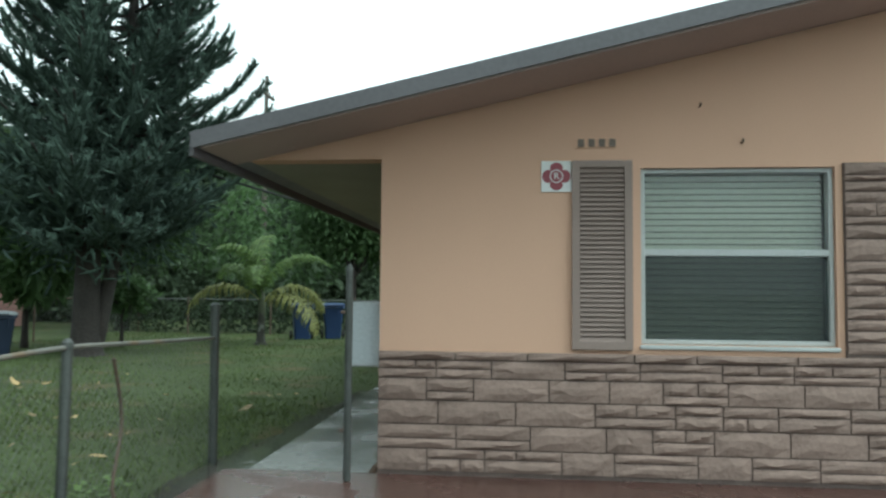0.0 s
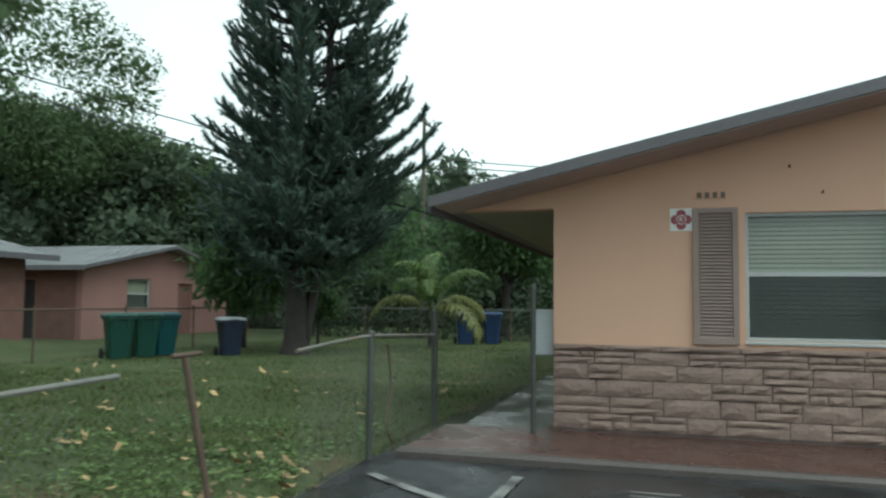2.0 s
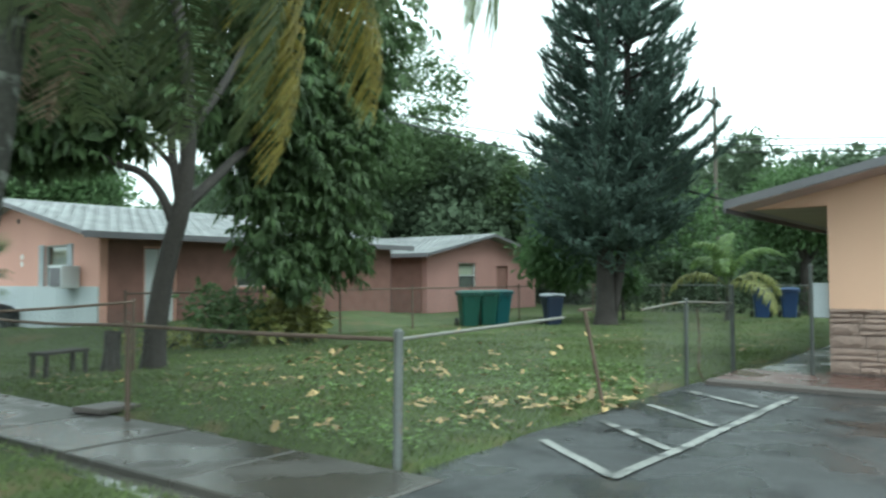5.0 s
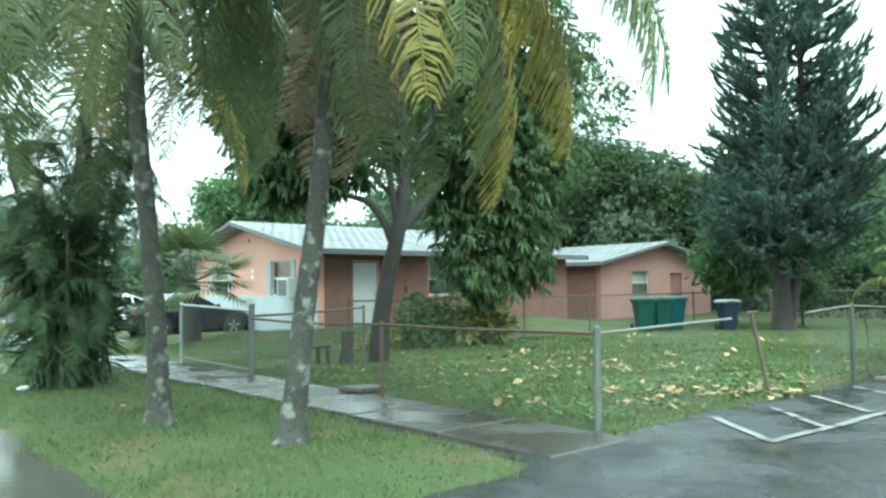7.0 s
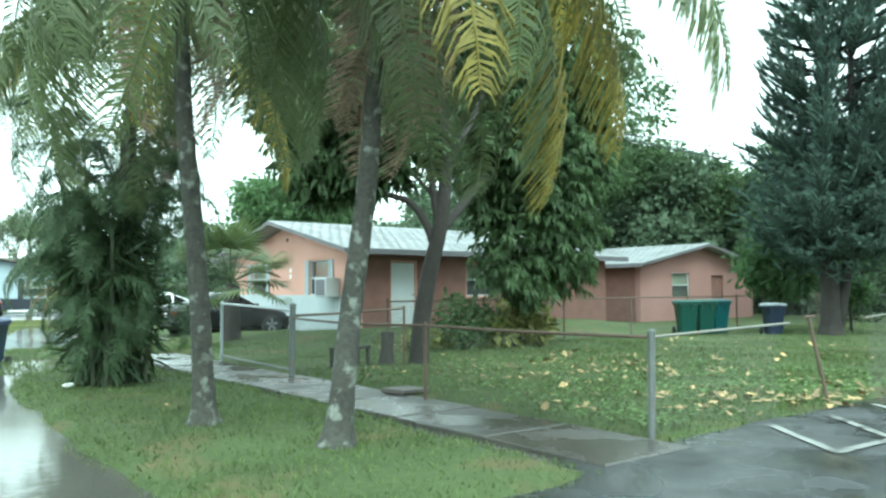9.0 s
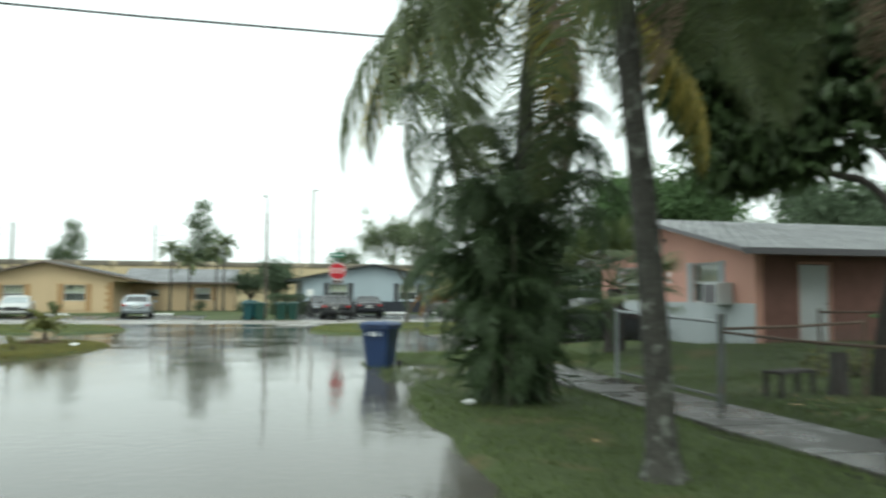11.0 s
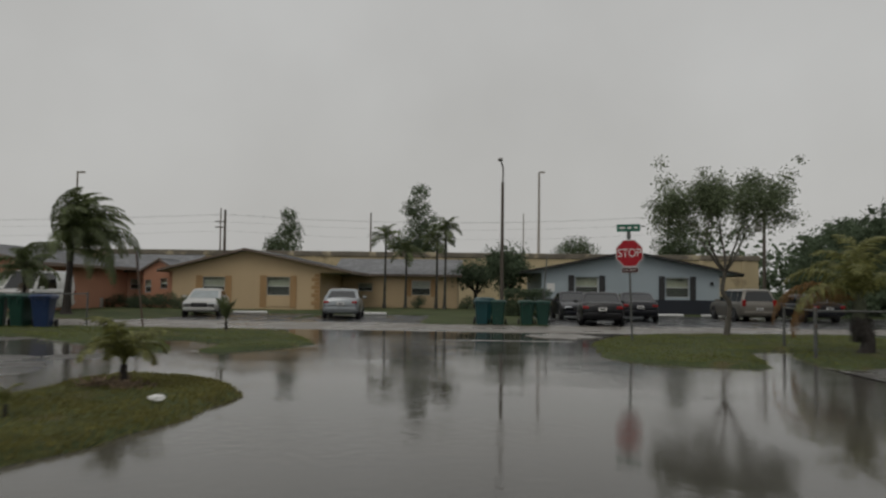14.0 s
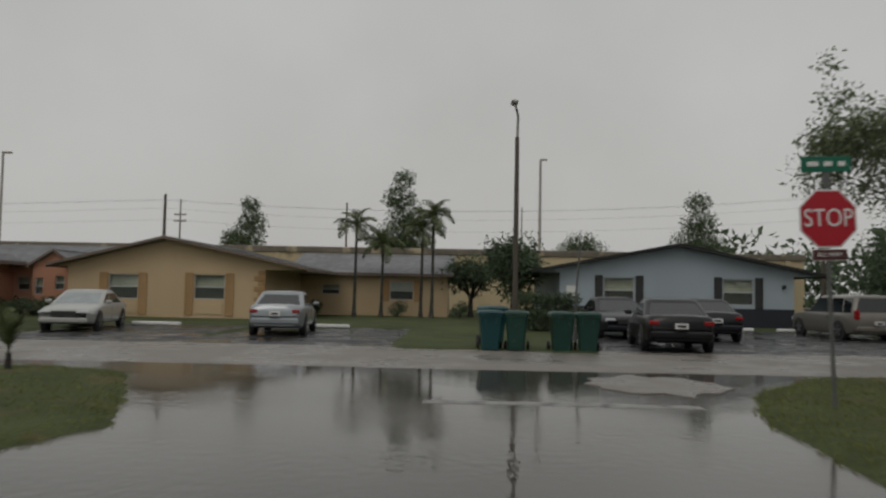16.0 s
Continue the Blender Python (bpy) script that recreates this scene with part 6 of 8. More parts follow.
palm("palm_tree", "wind-bent coconut palm on the far verge", -33.4, 47.3, 0.04, [(0, 0, 0), (0.02, 0, 0.8), (0.08, 0, 1.7), (0.1, 0, 2.7)], 0.19, 32, bent, 12, elev=(-5, 88), wind=8, blown=0.5, bark="bark",
     more=((bent[0], 178, -14, 0.8), (bent[1], 205, -8, 0.75), (bent[0], 150, -4, 0.75), (bent[1], -10, -26, 0.85), (bent[0], 24, -32, 0.8), (bent[1], -40, -22, 0.8)))
palm("palm_tree", "slender young palm at the kerb before the wheeled bins", -30.2, 38.5, 0.0, [(0, 0, 0), (0.02, 0, 0.8), (0.0, 0, 1.65)], 0.075, 13, [frond_mesh(1.5, (40, -85), 0.8, 34, 0.045, M["frond"], s, leaf_len=0.42) for s in (33, 34)], 14, elev=(-25, 70), bark="bark", dead=3, dead_mesh=frond_mesh(0.9, (-10, -60), 0.9, 24, 0.03, M["dead"], 35, leaf_len=0.3))
for x, y, h in ((-20.8, 65, 4.6), (-19.4, 65.3, 3.6), (-16.7, 65, 5.2), (-17.3, 65.4, 4.4)):
    palm("palm_tree", "slim feather palm in front of the far wing", x, y, 0.05, [(0, 0, 0), (0.03, 0, h * 0.5), (0.05, 0, h)], 0.09, 12, [frond_mesh(1.5, (30, -80), 0.5, 22, 0.06, M["frond"], s, leaf_len=0.5) for s in (41, 42)], int(h * 10), "far palms", elev=(-25, 70))
sago = [frond_mesh(0.95, arch, 0.5, 26, 0.034, M["leaf_yg"], seed, leaf_len=0.26, vee=0.3, rib=0.013) for arch, seed in (((86, -25), 51), ((60, -88), 52))]
broom = [frond_mesh(0.95, (86, 35), 0.15, 20, 0.03, M["frond"], s, leaf_len=0.26, vee=0.5, rib=0.012) for s in (53, 54)]
for x, y, n, sc in ((-19.45, 22.8, 13, 0.95), (-19.55, 20.3, 5, 0.42), (-22.5, 36.6, 9, 0.85)):
    t = thing("young_palm", "small young palm planted in the lawn", "palm", pose(x, y, 0.06), "young palms")
    up = 0.3
    part("stem", Geo().tube([(0, 0, -0.05), (0, 0, (up + 0.03) * sc)], [0.075 * sc, 0.05 * sc], 8), M["bark"], t)
    for k in range(n):
        part("frond", (broom if y > 30 else sago)[k % 2], None, t, at=pose(0, 0, up * sc, R.uniform(-20, 20), R.uniform(-14, 8) if y > 30 else R.uniform(-16, 10), 137.5 * k) @ Matrix.Scale(sc * R.uniform(0.8, 1.1), 4))
v, f = leaf_cloud([(0, 0, 0), (-0.3, 0.05, 0), (0.25, -0.1, 0)], [0.3, 0.26, 0.24], 420, 0.12, 0.2, 0.35, 96, 0.28, 0.9)
tagged(new("leaf_litter", sheet("leaf_litter", (v + [-19.5, 22.75, 0.08]).tolist(), f.tolist(), M["dead"])), "heap of dead brown leaves at the sapling's foot", "leaf litter", kind="stuff")
rust_frond = frond_mesh(2.7, (38, -105), 1.5, 64, 0.022, M["frond_rust"], 59, leaf_len=0.62, vee=0.0, rib=0.02)
palm("palm_tree", "short shaggy palm with rusty dead fronds drooping over the fence", -5.5, 31.0, 0.05, [(0, 0, -0.05), (0.06, 0, 0.3), (-0.06, 0, 0.65), (-0.14, 0, 1.05)], 0.17, 13, [frond_mesh(2.1, (55, -70), 0.7, 40, 0.035, M["leaf_yg"], s, leaf_len=0.55, vee=0.2, rib=0.018) for s in (57, 58)], 15, elev=(-5, 72),
     dead=5, dead_mesh=frond_mesh(0.8, (0, -60), 0.9, 26, 0.03, M["bark"], 55, leaf_len=0.4), bark="bark",
     more=((rust_frond, 176, 6, 1.0), (rust_frond, 192, -4, 0.92), (rust_frond, 164, -8, 0.8)))


def fan_palm(x, y, z, label):
    t = thing("fan_palm", label, "palm", pose(x, y, z) @ Matrix.Scale(1.3, 4))
    part("trunk", Geo().tube([(0, 0, -0.05), (0, 0, 0.5), (0.02, 0, 1.1)], [0.2, 0.17, 0.14], 10), M["bark"], t, smooth=True)
    g = Geo()
    n = 22
    for k in range(n):
        a = radians(-100 + 200 * k / (n - 1))
        d = Vector((math.cos(a), math.sin(a), 0.12 * math.cos(3 * a)))
        s = Vector((-d.y, d.x, 0)) * 0.028
        p, q = d * 0.1, d * 0.4
        e = d * 0.62 + Vector((0, 0, -0.12))
        g.add([p - s * 0.3, p + s * 0.3, q + s, q - s, e], [(0, 1, 2, 3), (3, 2, 4)])
    g.tube([(-0.75, 0, 0.0), (0.1, 0, 0)], [0.014, 0.01], 4)
    fan = flat_mesh(g, "fan", M["frond"])
    r = random.Random(3)
    for k in range(20):
        el, az = r.uniform(-25, 75), 137.5 * k
        part("fan_leaf", fan, None, t, at=Matrix.Translation((0, 0, 1.15)) @ pose(0, 0, 0, 0, -el, az) @ pose(0.78, 0, 0))
    return t


fan_palm(-5.75, 15.9, 0.2, "dark green fan palm in front of the pink house")
bush("hedge", "clipped dark hedge by the far parking bays", -11.95, 53.2, 0.0, [(-1.05 + 0.26 * (k % 9), 0.3 * (k // 27) - 0.1, 0.3 + 0.48 * (k // 9 % 3), 0.27) for k in range(54)], 5200, 0.12, "leaf_far", 81)
bush("hedge", "long clipped hedge behind the parked vehicles", 3.0, 57.0, 0.05, [(k * 0.9 - 3, 0, 0.8, 0.8) for k in range(9)], 2200, 0.2, "leaf_far", 82)
for x in (-18.6, -23.2, -15.2):
    bush("bush", "small round shrub at the far house wall", x, 65.9, 0.05, [(0, 0, 0.4, 0.45), (0.2, 0, 0.6, 0.35)], 350, 0.14, "leaf_far", int(-x * 3))
broad_tree("tree", "dark leafy tree beside the cream house", -26.6, 20.6, 0.05, 2.2, 2200, 0.2, "leaf", seed=85, clump=0.7, first=1.0, depth=1, radius=0.13,
           extra=[(0.9, 0.9, 3.3, 0.6), (0.4, 0.6, 4.0, 0.7), (-0.4, -0.5, 4.0, 0.9)])


# ---- fences ----
def chain_link(parent, p0, p1, z0, z1, material="mesh_wire", pitch=0.075, wire=0.0016):
    """Woven wire between two posts: two families of slanting strands."""
    a, b = Vector((*p0, 0)), Vector((*p1, 0))
    L, H = (b - a).length, z1 - z0
    d = (b - a).normalized()
    nrm = Vector((-d.y, d.x, 0)) * wire
    g = Geo()
    for s in (1, -1):
        c = -H
        while c < L:
            u0, u1 = max(0, c), min(L, c + H)
            if u1 - u0 > 0.02:
                za, zb = (u0 - c, u1 - c) if s > 0 else (H - (u0 - c), H - (u1 - c))
                P, Q = a + d * u0 + Vector((0, 0, z0 + za)), a + d * u1 + Vector((0, 0, z0 + zb))
                w = Vector((0, 0, wire))
                o = nrm * s
                g.add([P - w + o, P + w + o, Q + w + o, Q - w + o, P - o * 0.2, Q - o * 0.2], [(0, 3, 2, 1), (0, 4, 5, 3), (1, 2, 5, 4)])
            c += pitch
    w = part("wire_mesh", flat_mesh(g, "wire_mesh", M[material]), None, parent)
    w["kind"] = "stuff"
    return w


def post(parent, base, top, r=0.032, material="galv", cap=True):
    p = part("post", Geo().tube([base, top], r, 10), M[material], parent, smooth=True)
    if cap:
        t = Vector(top)
        part("post_cap", Geo().tube([t, t + Vector((0, 0, 0.03)), t + Vector((0, 0, 0.05))], [r * 1.15, r * 1.1, r * 0.4], 10), M[material], p)
    return p


def bar_of(parent, pts, r=0.0145, material="rail"):
    return part("rail", Geo().tube(pts, r, 8), M[material], parent, smooth=True)


fa = thing("fence", "broken chain-link fence with bent posts beside the parking lot", "fence")
post(fa, (-7.62, 1.47, -0.1), (-7.6, 1.47, 1.03), 0.036)
post(fa, (-4.16, 1.45, -0.1), (-4.34, 1.6, 1.1), 0.022, "rusty", False)
part("tee", Geo().tube([(-4.5, 1.58, 1.11), (-4.15, 1.62, 1.11)], 0.018, 6), M["rusty"], fa)
post(fa, (-1.82, 1.4, -0.1), (-1.8, 1.4, 1.13), 0.03, "galv_dark")
post(fa, (0.52, 1.5, -0.1), (0.5, 1.5, 1.3), 0.038, "galv_dark")
bar_of(fa, curved([(-7.6, 1.47, 1.0), (-6.4, 1.45, 1.03), (-5.15, 1.42, 1.06)], 4))
bar_of(fa, curved([(-3.17, 1.45, 1.07), (-2.4, 1.43, 1.11), (-1.8, 1.4, 1.13), (-0.9, 1.43, 1.1), (0.5, 1.5, 1.05)], 4))
bar_of(fa, curved([(-1.2, 1.46, 1.02), (-1.0, 1.5, 0.6), (-1.15, 1.47, 0.2), (-1.0, 1.46, 0.02)], 4), 0.012, "rusty")
chain_link(fa, (-3.1, 1.45), (0.5, 1.5), 0.04, 1.06)
chain_link(fa, (-7.6, 1.48), (-5.4, 1.44), 0.04, 0.98)
fb = thing("fence", "chain-link fence with sagging rail along the footpath", "fence")
post(fb, (-7.76, 4.86, -0.1), (-7.76, 4.86, 1.0), 0.026, "rusty")
post(fb, (-7.8, 8.5, -0.1), (-7.78, 8.5, 1.2), 0.05)
bar_of(fb, curved([(-7.62, 1.5, 1.0), (-7.7, 3.2, 0.99), (-7.76, 4.86, 1.0), (-7.78, 6.6, 0.97), (-7.78, 8.45, 1.0)], 4), 0.018, "rusty")
chain_link(fb, (-7.62, 1.5), (-7.78, 8.45), 0.04, 0.98)
fg = thing("gate", "pale-railed chain-link gate at the footpath", "gate")
post(fg, (-7.6, 11.95, -0.1), (-7.6, 11.95, 1.2), 0.03, "bin_lid_pale")
part("gate_rail", Geo().tube([(-7.78, 8.56, 1.13), (-7.6, 11.95, 1.2)], 0.024, 8), M["bin_lid_pale"], fg)
part("gate_rail", Geo().tube([(-7.78, 8.56, 0.15), (-7.6, 11.95, 0.15)], 0.02, 8), M["galv"], fg)
chain_link(fg, (-7.78, 8.56), (-7.6, 11.9), 0.06, 1.15)
fc = thing("fence", "slack chain-link fence across the yard", "fence")
post(fc, (-5.4, 8.7, -0.1), (-5.4, 8.7, 1.12), 0.025, "rusty")
bar_of(fc, curved([(-7.78, 8.5, 1.04), (-6.6, 8.55, 1.07), (-5.4, 8.7, 1.12)], 4), 0.02, "rusty")
chain_link(fc, (-7.7, 8.5), (-5.4, 8.7), 0.05, 1.03)
fd = thing("fence", "rusty chain-link back fence across the lawn", "fence")
for k in range(9):
    x = -4.0 + 2.9 * k
    post(fd, (x, 11.4 + 0.02 * x, -0.1), (x, 11.4 + 0.02 * x, 1.22), 0.026, "rusty")
bar_of(fd, [(-4.0, 11.32, 1.2), (8, 11.56, 1.19), (19.2, 11.78, 1.2)], 0.02, "rusty")
chain_link(fd, (-4.0, 11.32), (19.2, 11.78), 0.05, 1.19, "mesh_wire", 0.11)
fe = thing("fence", "rusty chain-link fence before dark undergrowth behind the conifer", "fence")
for k in range(7):
    post(fe, (17.98, -4.0 + 2.7 * k, -0.1), (17.98, -4.0 + 2.7 * k, 1.2), 0.026, "rusty")
bar_of(fe, [(17.98, -4.0, 1.18), (17.98, 4.0, 1.17), (17.98, 12.2, 1.18)], 0.02, "galv")
chain_link(fe, (17.98, -4.0), (17.98, 12.2), 0.05, 1.17, "mesh_wire", 0.11)
# Leaves added for the dark gap behind the fence, shade in their colour.
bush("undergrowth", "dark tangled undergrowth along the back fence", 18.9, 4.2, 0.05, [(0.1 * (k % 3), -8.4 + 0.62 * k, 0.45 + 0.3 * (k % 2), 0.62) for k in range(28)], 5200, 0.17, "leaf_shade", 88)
gp = thing("gate_post", "tall galvanised gate post at the house corner", "post", pose(-0.3, 0.17, 0.1))
part("post", Geo().tube([(0, 0, 0), (0, 0, 1.5)], 0.028, 10), M["galv_dark"], gp, smooth=True)
part("post_cap", Geo().tube([(0, 0, 1.5), (0, 0, 1.55)], [0.034, 0.012], 10), M["galv_dark"], gp)
for z in (0.35, 1.2):
    part("hinge", Geo().tube([(0, 0, z), (0, 0.06, z)], 0.014, 6), M["rusty"], gp)
fr = thing("fence", "grey-railed chain-link fence round the corner lawn", "fence")
post(fr, (-7.3, 29.5, -0.1), (-7.3, 29.5, 1.12), 0.04, "galv")
post(fr, (-1.0, 29.9, -0.1), (-1.0, 29.9, 1.12), 0.035, "galv")
post(fr, (-6.6, 33.0, -0.1), (-6.6, 33.0, 1.12), 0.035, "galv")
bar_of(fr, [(-7.3, 29.5, 1.08), (-4, 29.7, 1.07), (-1.0, 29.9, 1.09)], 0.022, "galv")
bar_of(fr, [(-7.3, 29.5, 1.08), (-6.6, 33.0, 1.08)], 0.022, "galv")
chain_link(fr, (-7.3, 29.5), (-1.0, 29.9), 0.05, 1.07, "mesh_wire", 0.1)
fw = thing("fence", "low wire fence before the orange house", "fence")
for k in range(5):
    post(fw, (-35.5 + 1.9 * k, 38.4, -0.1), (-35.5 + 1.9 * k, 38.4, 1.15), 0.03, "galv")
bar_of(fw, [(-35.5, 38.4, 1.12), (-27.9, 38.4, 1.12)], 0.02, "galv")
chain_link(fw, (-35.5, 38.4), (-27.9, 38.4), 0.05, 1.1, "mesh_wire", 0.1)


# ---- wheeled bins ----
def wheelie_bin(colour, label, m, group="wheeled bins", lid_open=0, mark=None, lid=""):
    """A tall wheeled bin, its front facing -y: tapered body with rim, hinged lid, handle bar, axle and two wheels."""
    b = thing("wheeled_bin", label, "bin", m, group)
    ring = lambda w, d, z, c: [(-w + c, -d, z), (w - c, -d, z), (w, -d + c, z), (w, d - c, z), (w - c, d, z), (-w + c, d, z), (-w, d - c, z), (-w, -d + c, z)]
    g = Geo().loft([ring(0.22, 0.24, 0.03, 0.04), ring(0.235, 0.26, 0.3, 0.04), ring(0.29, 0.35, 0.9, 0.04), ring(0.295, 0.36, 0.905, 0.04), ring(0.325, 0.385, 0.91, 0.05), ring(0.325, 0.385, 0.97, 0.05)])
    part("body", g, M[colour], b, smooth=True)
    for k in (-0.14, 0.14):
        part("rib", Geo().box(k - 0.02, k + 0.02, -0.375, -0.33, 0.72, 0.9, 0.006), M[colour], b)
    g = Geo().loft([ring(0.335, 0.4, 0.972, 0.05), ring(0.335, 0.4, 1.0, 0.05), ring(0.3, 0.36, 1.045, 0.06), ring(0.16, 0.2, 1.06, 0.06)])
    lid = part("lid", g, M[lid or colour], b, smooth=True, at=pose(0, 0, 0, 0, lid_open, 0))
    part("lid_grip", Geo().box(-0.12, 0.12, -0.44, -0.395, 0.985, 1.005, 0.006), M[colour], lid)
    part("handle", Geo().tube([(-0.27, 0.4, 0.93), (-0.27, 0.46, 0.98), (0.27, 0.46, 0.98), (0.27, 0.4, 0.93)], 0.018, 8), M[colour], b, smooth=True)
    part("axle", Geo().tube([(-0.3, 0.27, 0.12), (0.3, 0.27, 0.12)], 0.015, 6), M["rusty"], b)
    for s in (-1, 1):
        w = part("wheel", Geo().tube([(s * 0.27, 0.27, 0.13), (s * 0.28, 0.27, 0.13), (s * 0.325, 0.27, 0.13), (s * 0.335, 0.27, 0.13)], [0.11, 0.13, 0.13, 0.11], 18), M["rubber"], b, smooth=True)
        part("hub", Geo().tube([(s * 0.336, 0.27, 0.13), (s * 0.345, 0.27, 0.13)], 0.05, 10), M["lower"], w)
    if mark:
        y = -0.352
        for x0, x1, z0, z1 in mark:
            part("print", Geo().box(x0, x1, y - 0.024, y - 0.02, z0, z1, 0.001), M["print_white" if colour == "bin_blue" else "print_grey"], b, "faded printed mark")
    if colour == "bin_blue" and mark:
        for s in (-0.15, 0.15):
            ring_pts = [(s + 0.026 * math.cos(a * math.pi / 6), -0.374, 0.81 + 0.03 * math.sin(a * math.pi / 6)) for a in range(13)]
            part("print", Geo().tube(ring_pts, 0.007, 4), M["print_white"], b, "faded printed ring")
    return b


marks = [(-0.08, -0.03, 0.775, 0.85), (-0.04, 0.03, 0.765, 0.8), (0.0, 0.05, 0.8, 0.86), (0.035, 0.075, 0.77, 0.82)]
wheelie_bin("bin_blue", "blue wheeled recycling bin standing in flood water", pose(-11.28, 15.15, -0.13, 0, 0, -30) @ Matrix.Scale(1.0, 4), mark=marks)
wheelie_bin("bin_green", "green wheeled rubbish bin standing at the flooded kerb", pose(-18.0, 11.85, -0.06, 0, 0, 66) @ Matrix.Scale(1.06, 4), mark=[(-0.08, 0.08, 0.72, 0.86)])
wheelie_bin("bin_green", "green wheeled bin in front of the pink house", pose(6.5, 10.85, 0.06, 0, 0, -40))
wheelie_bin("bin_green", "green wheeled bin beside another by the fence", pose(7.25, 10.75, 0.06, 0, 0, -36))
wheelie_bin("bin_teal", "blue-green wheeled bin by the back fence", pose(7.97, 10.75, 0.06, 0, 0, -30))
wheelie_bin("bin_navy", "dark blue wheeled bin with pale lid near the conifer", pose(8.5, 9.2, 0.06, 0, 0, -40) @ Matrix.Scale(0.9, 4), lid="bin_lid_pale")
wheelie_bin("bin_blue", "blue wheeled bin behind the young palm", pose(16.0, 5.2, 0.06, 0, 0, -70))
wheelie_bin("bin_blue", "blue wheeled bin at the back of the lawn", pose(16.4, 4.4, 0.06, 0, 0, -75))
for x, c, a in ((-14.38, "bin_teal", 4), (-13.72, "bin_green", -6), (-12.6, "bin_green", 3), (-11.95, "bin_green", -4)):
    wheelie_bin(c, {"bin_teal": "blue-green wheeled bin at the far kerb", "bin_green": "green wheeled bin lined up at the far kerb"}[c], pose(x, 43.5, 0.035, 0, 0, a) @ Matrix.Scale(0.94, 4))
wheelie_bin("bin_teal", "blue-green bin behind the kerbside row", pose(-14.25, 45.2, 0.05, 0, 0, 20))
for x, y, c in ((-30.0, 36.7, "bin_green"), (-29.25, 36.8, "bin_green"), (-28.4, 36.6, "bin_blue")):
    wheelie_bin(c, {"bin_blue": "blue wheeled bin under the bent palm", "bin_green": "green wheeled bin on the west verge"}[c], pose(x, y, 0.06, 0, 0, R.uniform(-20, 20)))


# ---- signs, poles, wires ----
octa = [(0.38 * math.cos(radians(22.5 + 45 * k)) / math.cos(radians(22.5)), 0.38 * math.sin(radians(22.5 + 45 * k)) / math.cos(radians(22.5))) for k in range(8)]
sg = thing("stop_sign", "red octagonal stop sign on a leaning steel post", "sign", pose(-10.28, 34.15, 0.05, 0, -2.2, 4))
part("post", Geo().tube([(0, 0.04, -0.1), (0, 0.04, 3.08)], 0.028, 8), M["galv"], sg)
board = part("board", Geo().prism([(u, v + 2.46) for u, v in octa], -0.004, 0.003, "y"), M["white"], sg)
part("field", Geo().prism([(u * 0.94, v * 0.94 + 2.46) for u, v in octa], -0.0085, -0.0045, "y"), M["stop"], board, "red field")
part("letters", text_mesh("STOP", 0.33, 0.002, M["white"]), None, board, "white raised letters", at=pose(0, -0.012, 2.46) @ Matrix.Diagonal((0.84, 1, 1, 1)))
aw = part("plaque", Geo().box(-0.235, 0.235, -0.004, 0.003, 1.915, 2.065, 0.002), M["white"], sg, "small dark plaque with a white border")
part("field", Geo().box(-0.227, 0.227, -0.0085, -0.0045, 1.923, 2.057), M["plaque"], aw, "dark faded field")
part("letters", text_mesh("ALL WAY", 0.08, 0.002, M["white"]), None, aw, at=pose(0, -0.011, 1.99))
st = part("street_plate", Geo().box(-0.33, 0.33, -0.006, 0.002, 3.07, 3.27, 0.003), M["sign_green"], sg, "green street name plate")
for k, (x0, x1) in enumerate(((-0.25, -0.1), (-0.03, 0.08), (0.16, 0.26))):
    part("print", Geo().box(x0, x1, -0.012, -0.0065, 3.145, 3.205), M["white"], st, "plain white bar")
part("bracket", Geo().box(-0.055, 0.055, 0.005, 0.012, 2.86, 3.1, 0.002), M["galv"], sg, "flat steel bracket")
sl = thing("sign_post", "leaning rusty post with a sign turned edge-on", "sign", pose(-25.9, 38.3, 0.0, 0, -7, 0))
part("post", Geo().tube([(0, 0, -0.1), (0, 0, 2.6)], 0.035, 8), M["rusty"], sl)
part("board", Geo().box(-0.3, 0.3, -0.046, -0.037, 1.95, 2.6, 0.003), M["fascia"], sl, "grey sign back", at=pose(0, 0, 0, 0, 0, 110))
thing("sign_post", "thin bent post by the far bays", "post", pose(-11.4, 49.6, 0.05), geo=Geo().tube([(0, 0, -0.1), (0.05, 0, 1.5), (0.18, 0, 3.0)], 0.035, 8), material=M["galv"])

lp = thing("street_lamp", "tall dark timber street lamp with a bracket head", "street lamp", pose(-13.4, 48.9, 0.0))
part("pole", Geo().tube([(0, 0, -0.2), (0.0, 0, 6.5)], [0.1, 0.068], 10), M["wood"], lp, smooth=True)
part("mast", Geo().tube([(0, 0, 6.4), (0.02, 0, 7.2), (-0.1, -0.3, 7.5)], [0.045, 0.04, 0.035], 8), M["pole_grey"], lp, smooth=True)
part("head", Geo().box(-0.24, -0.02, -0.65, -0.25, 7.46, 7.58, 0.04), M["pole_grey"], lp)


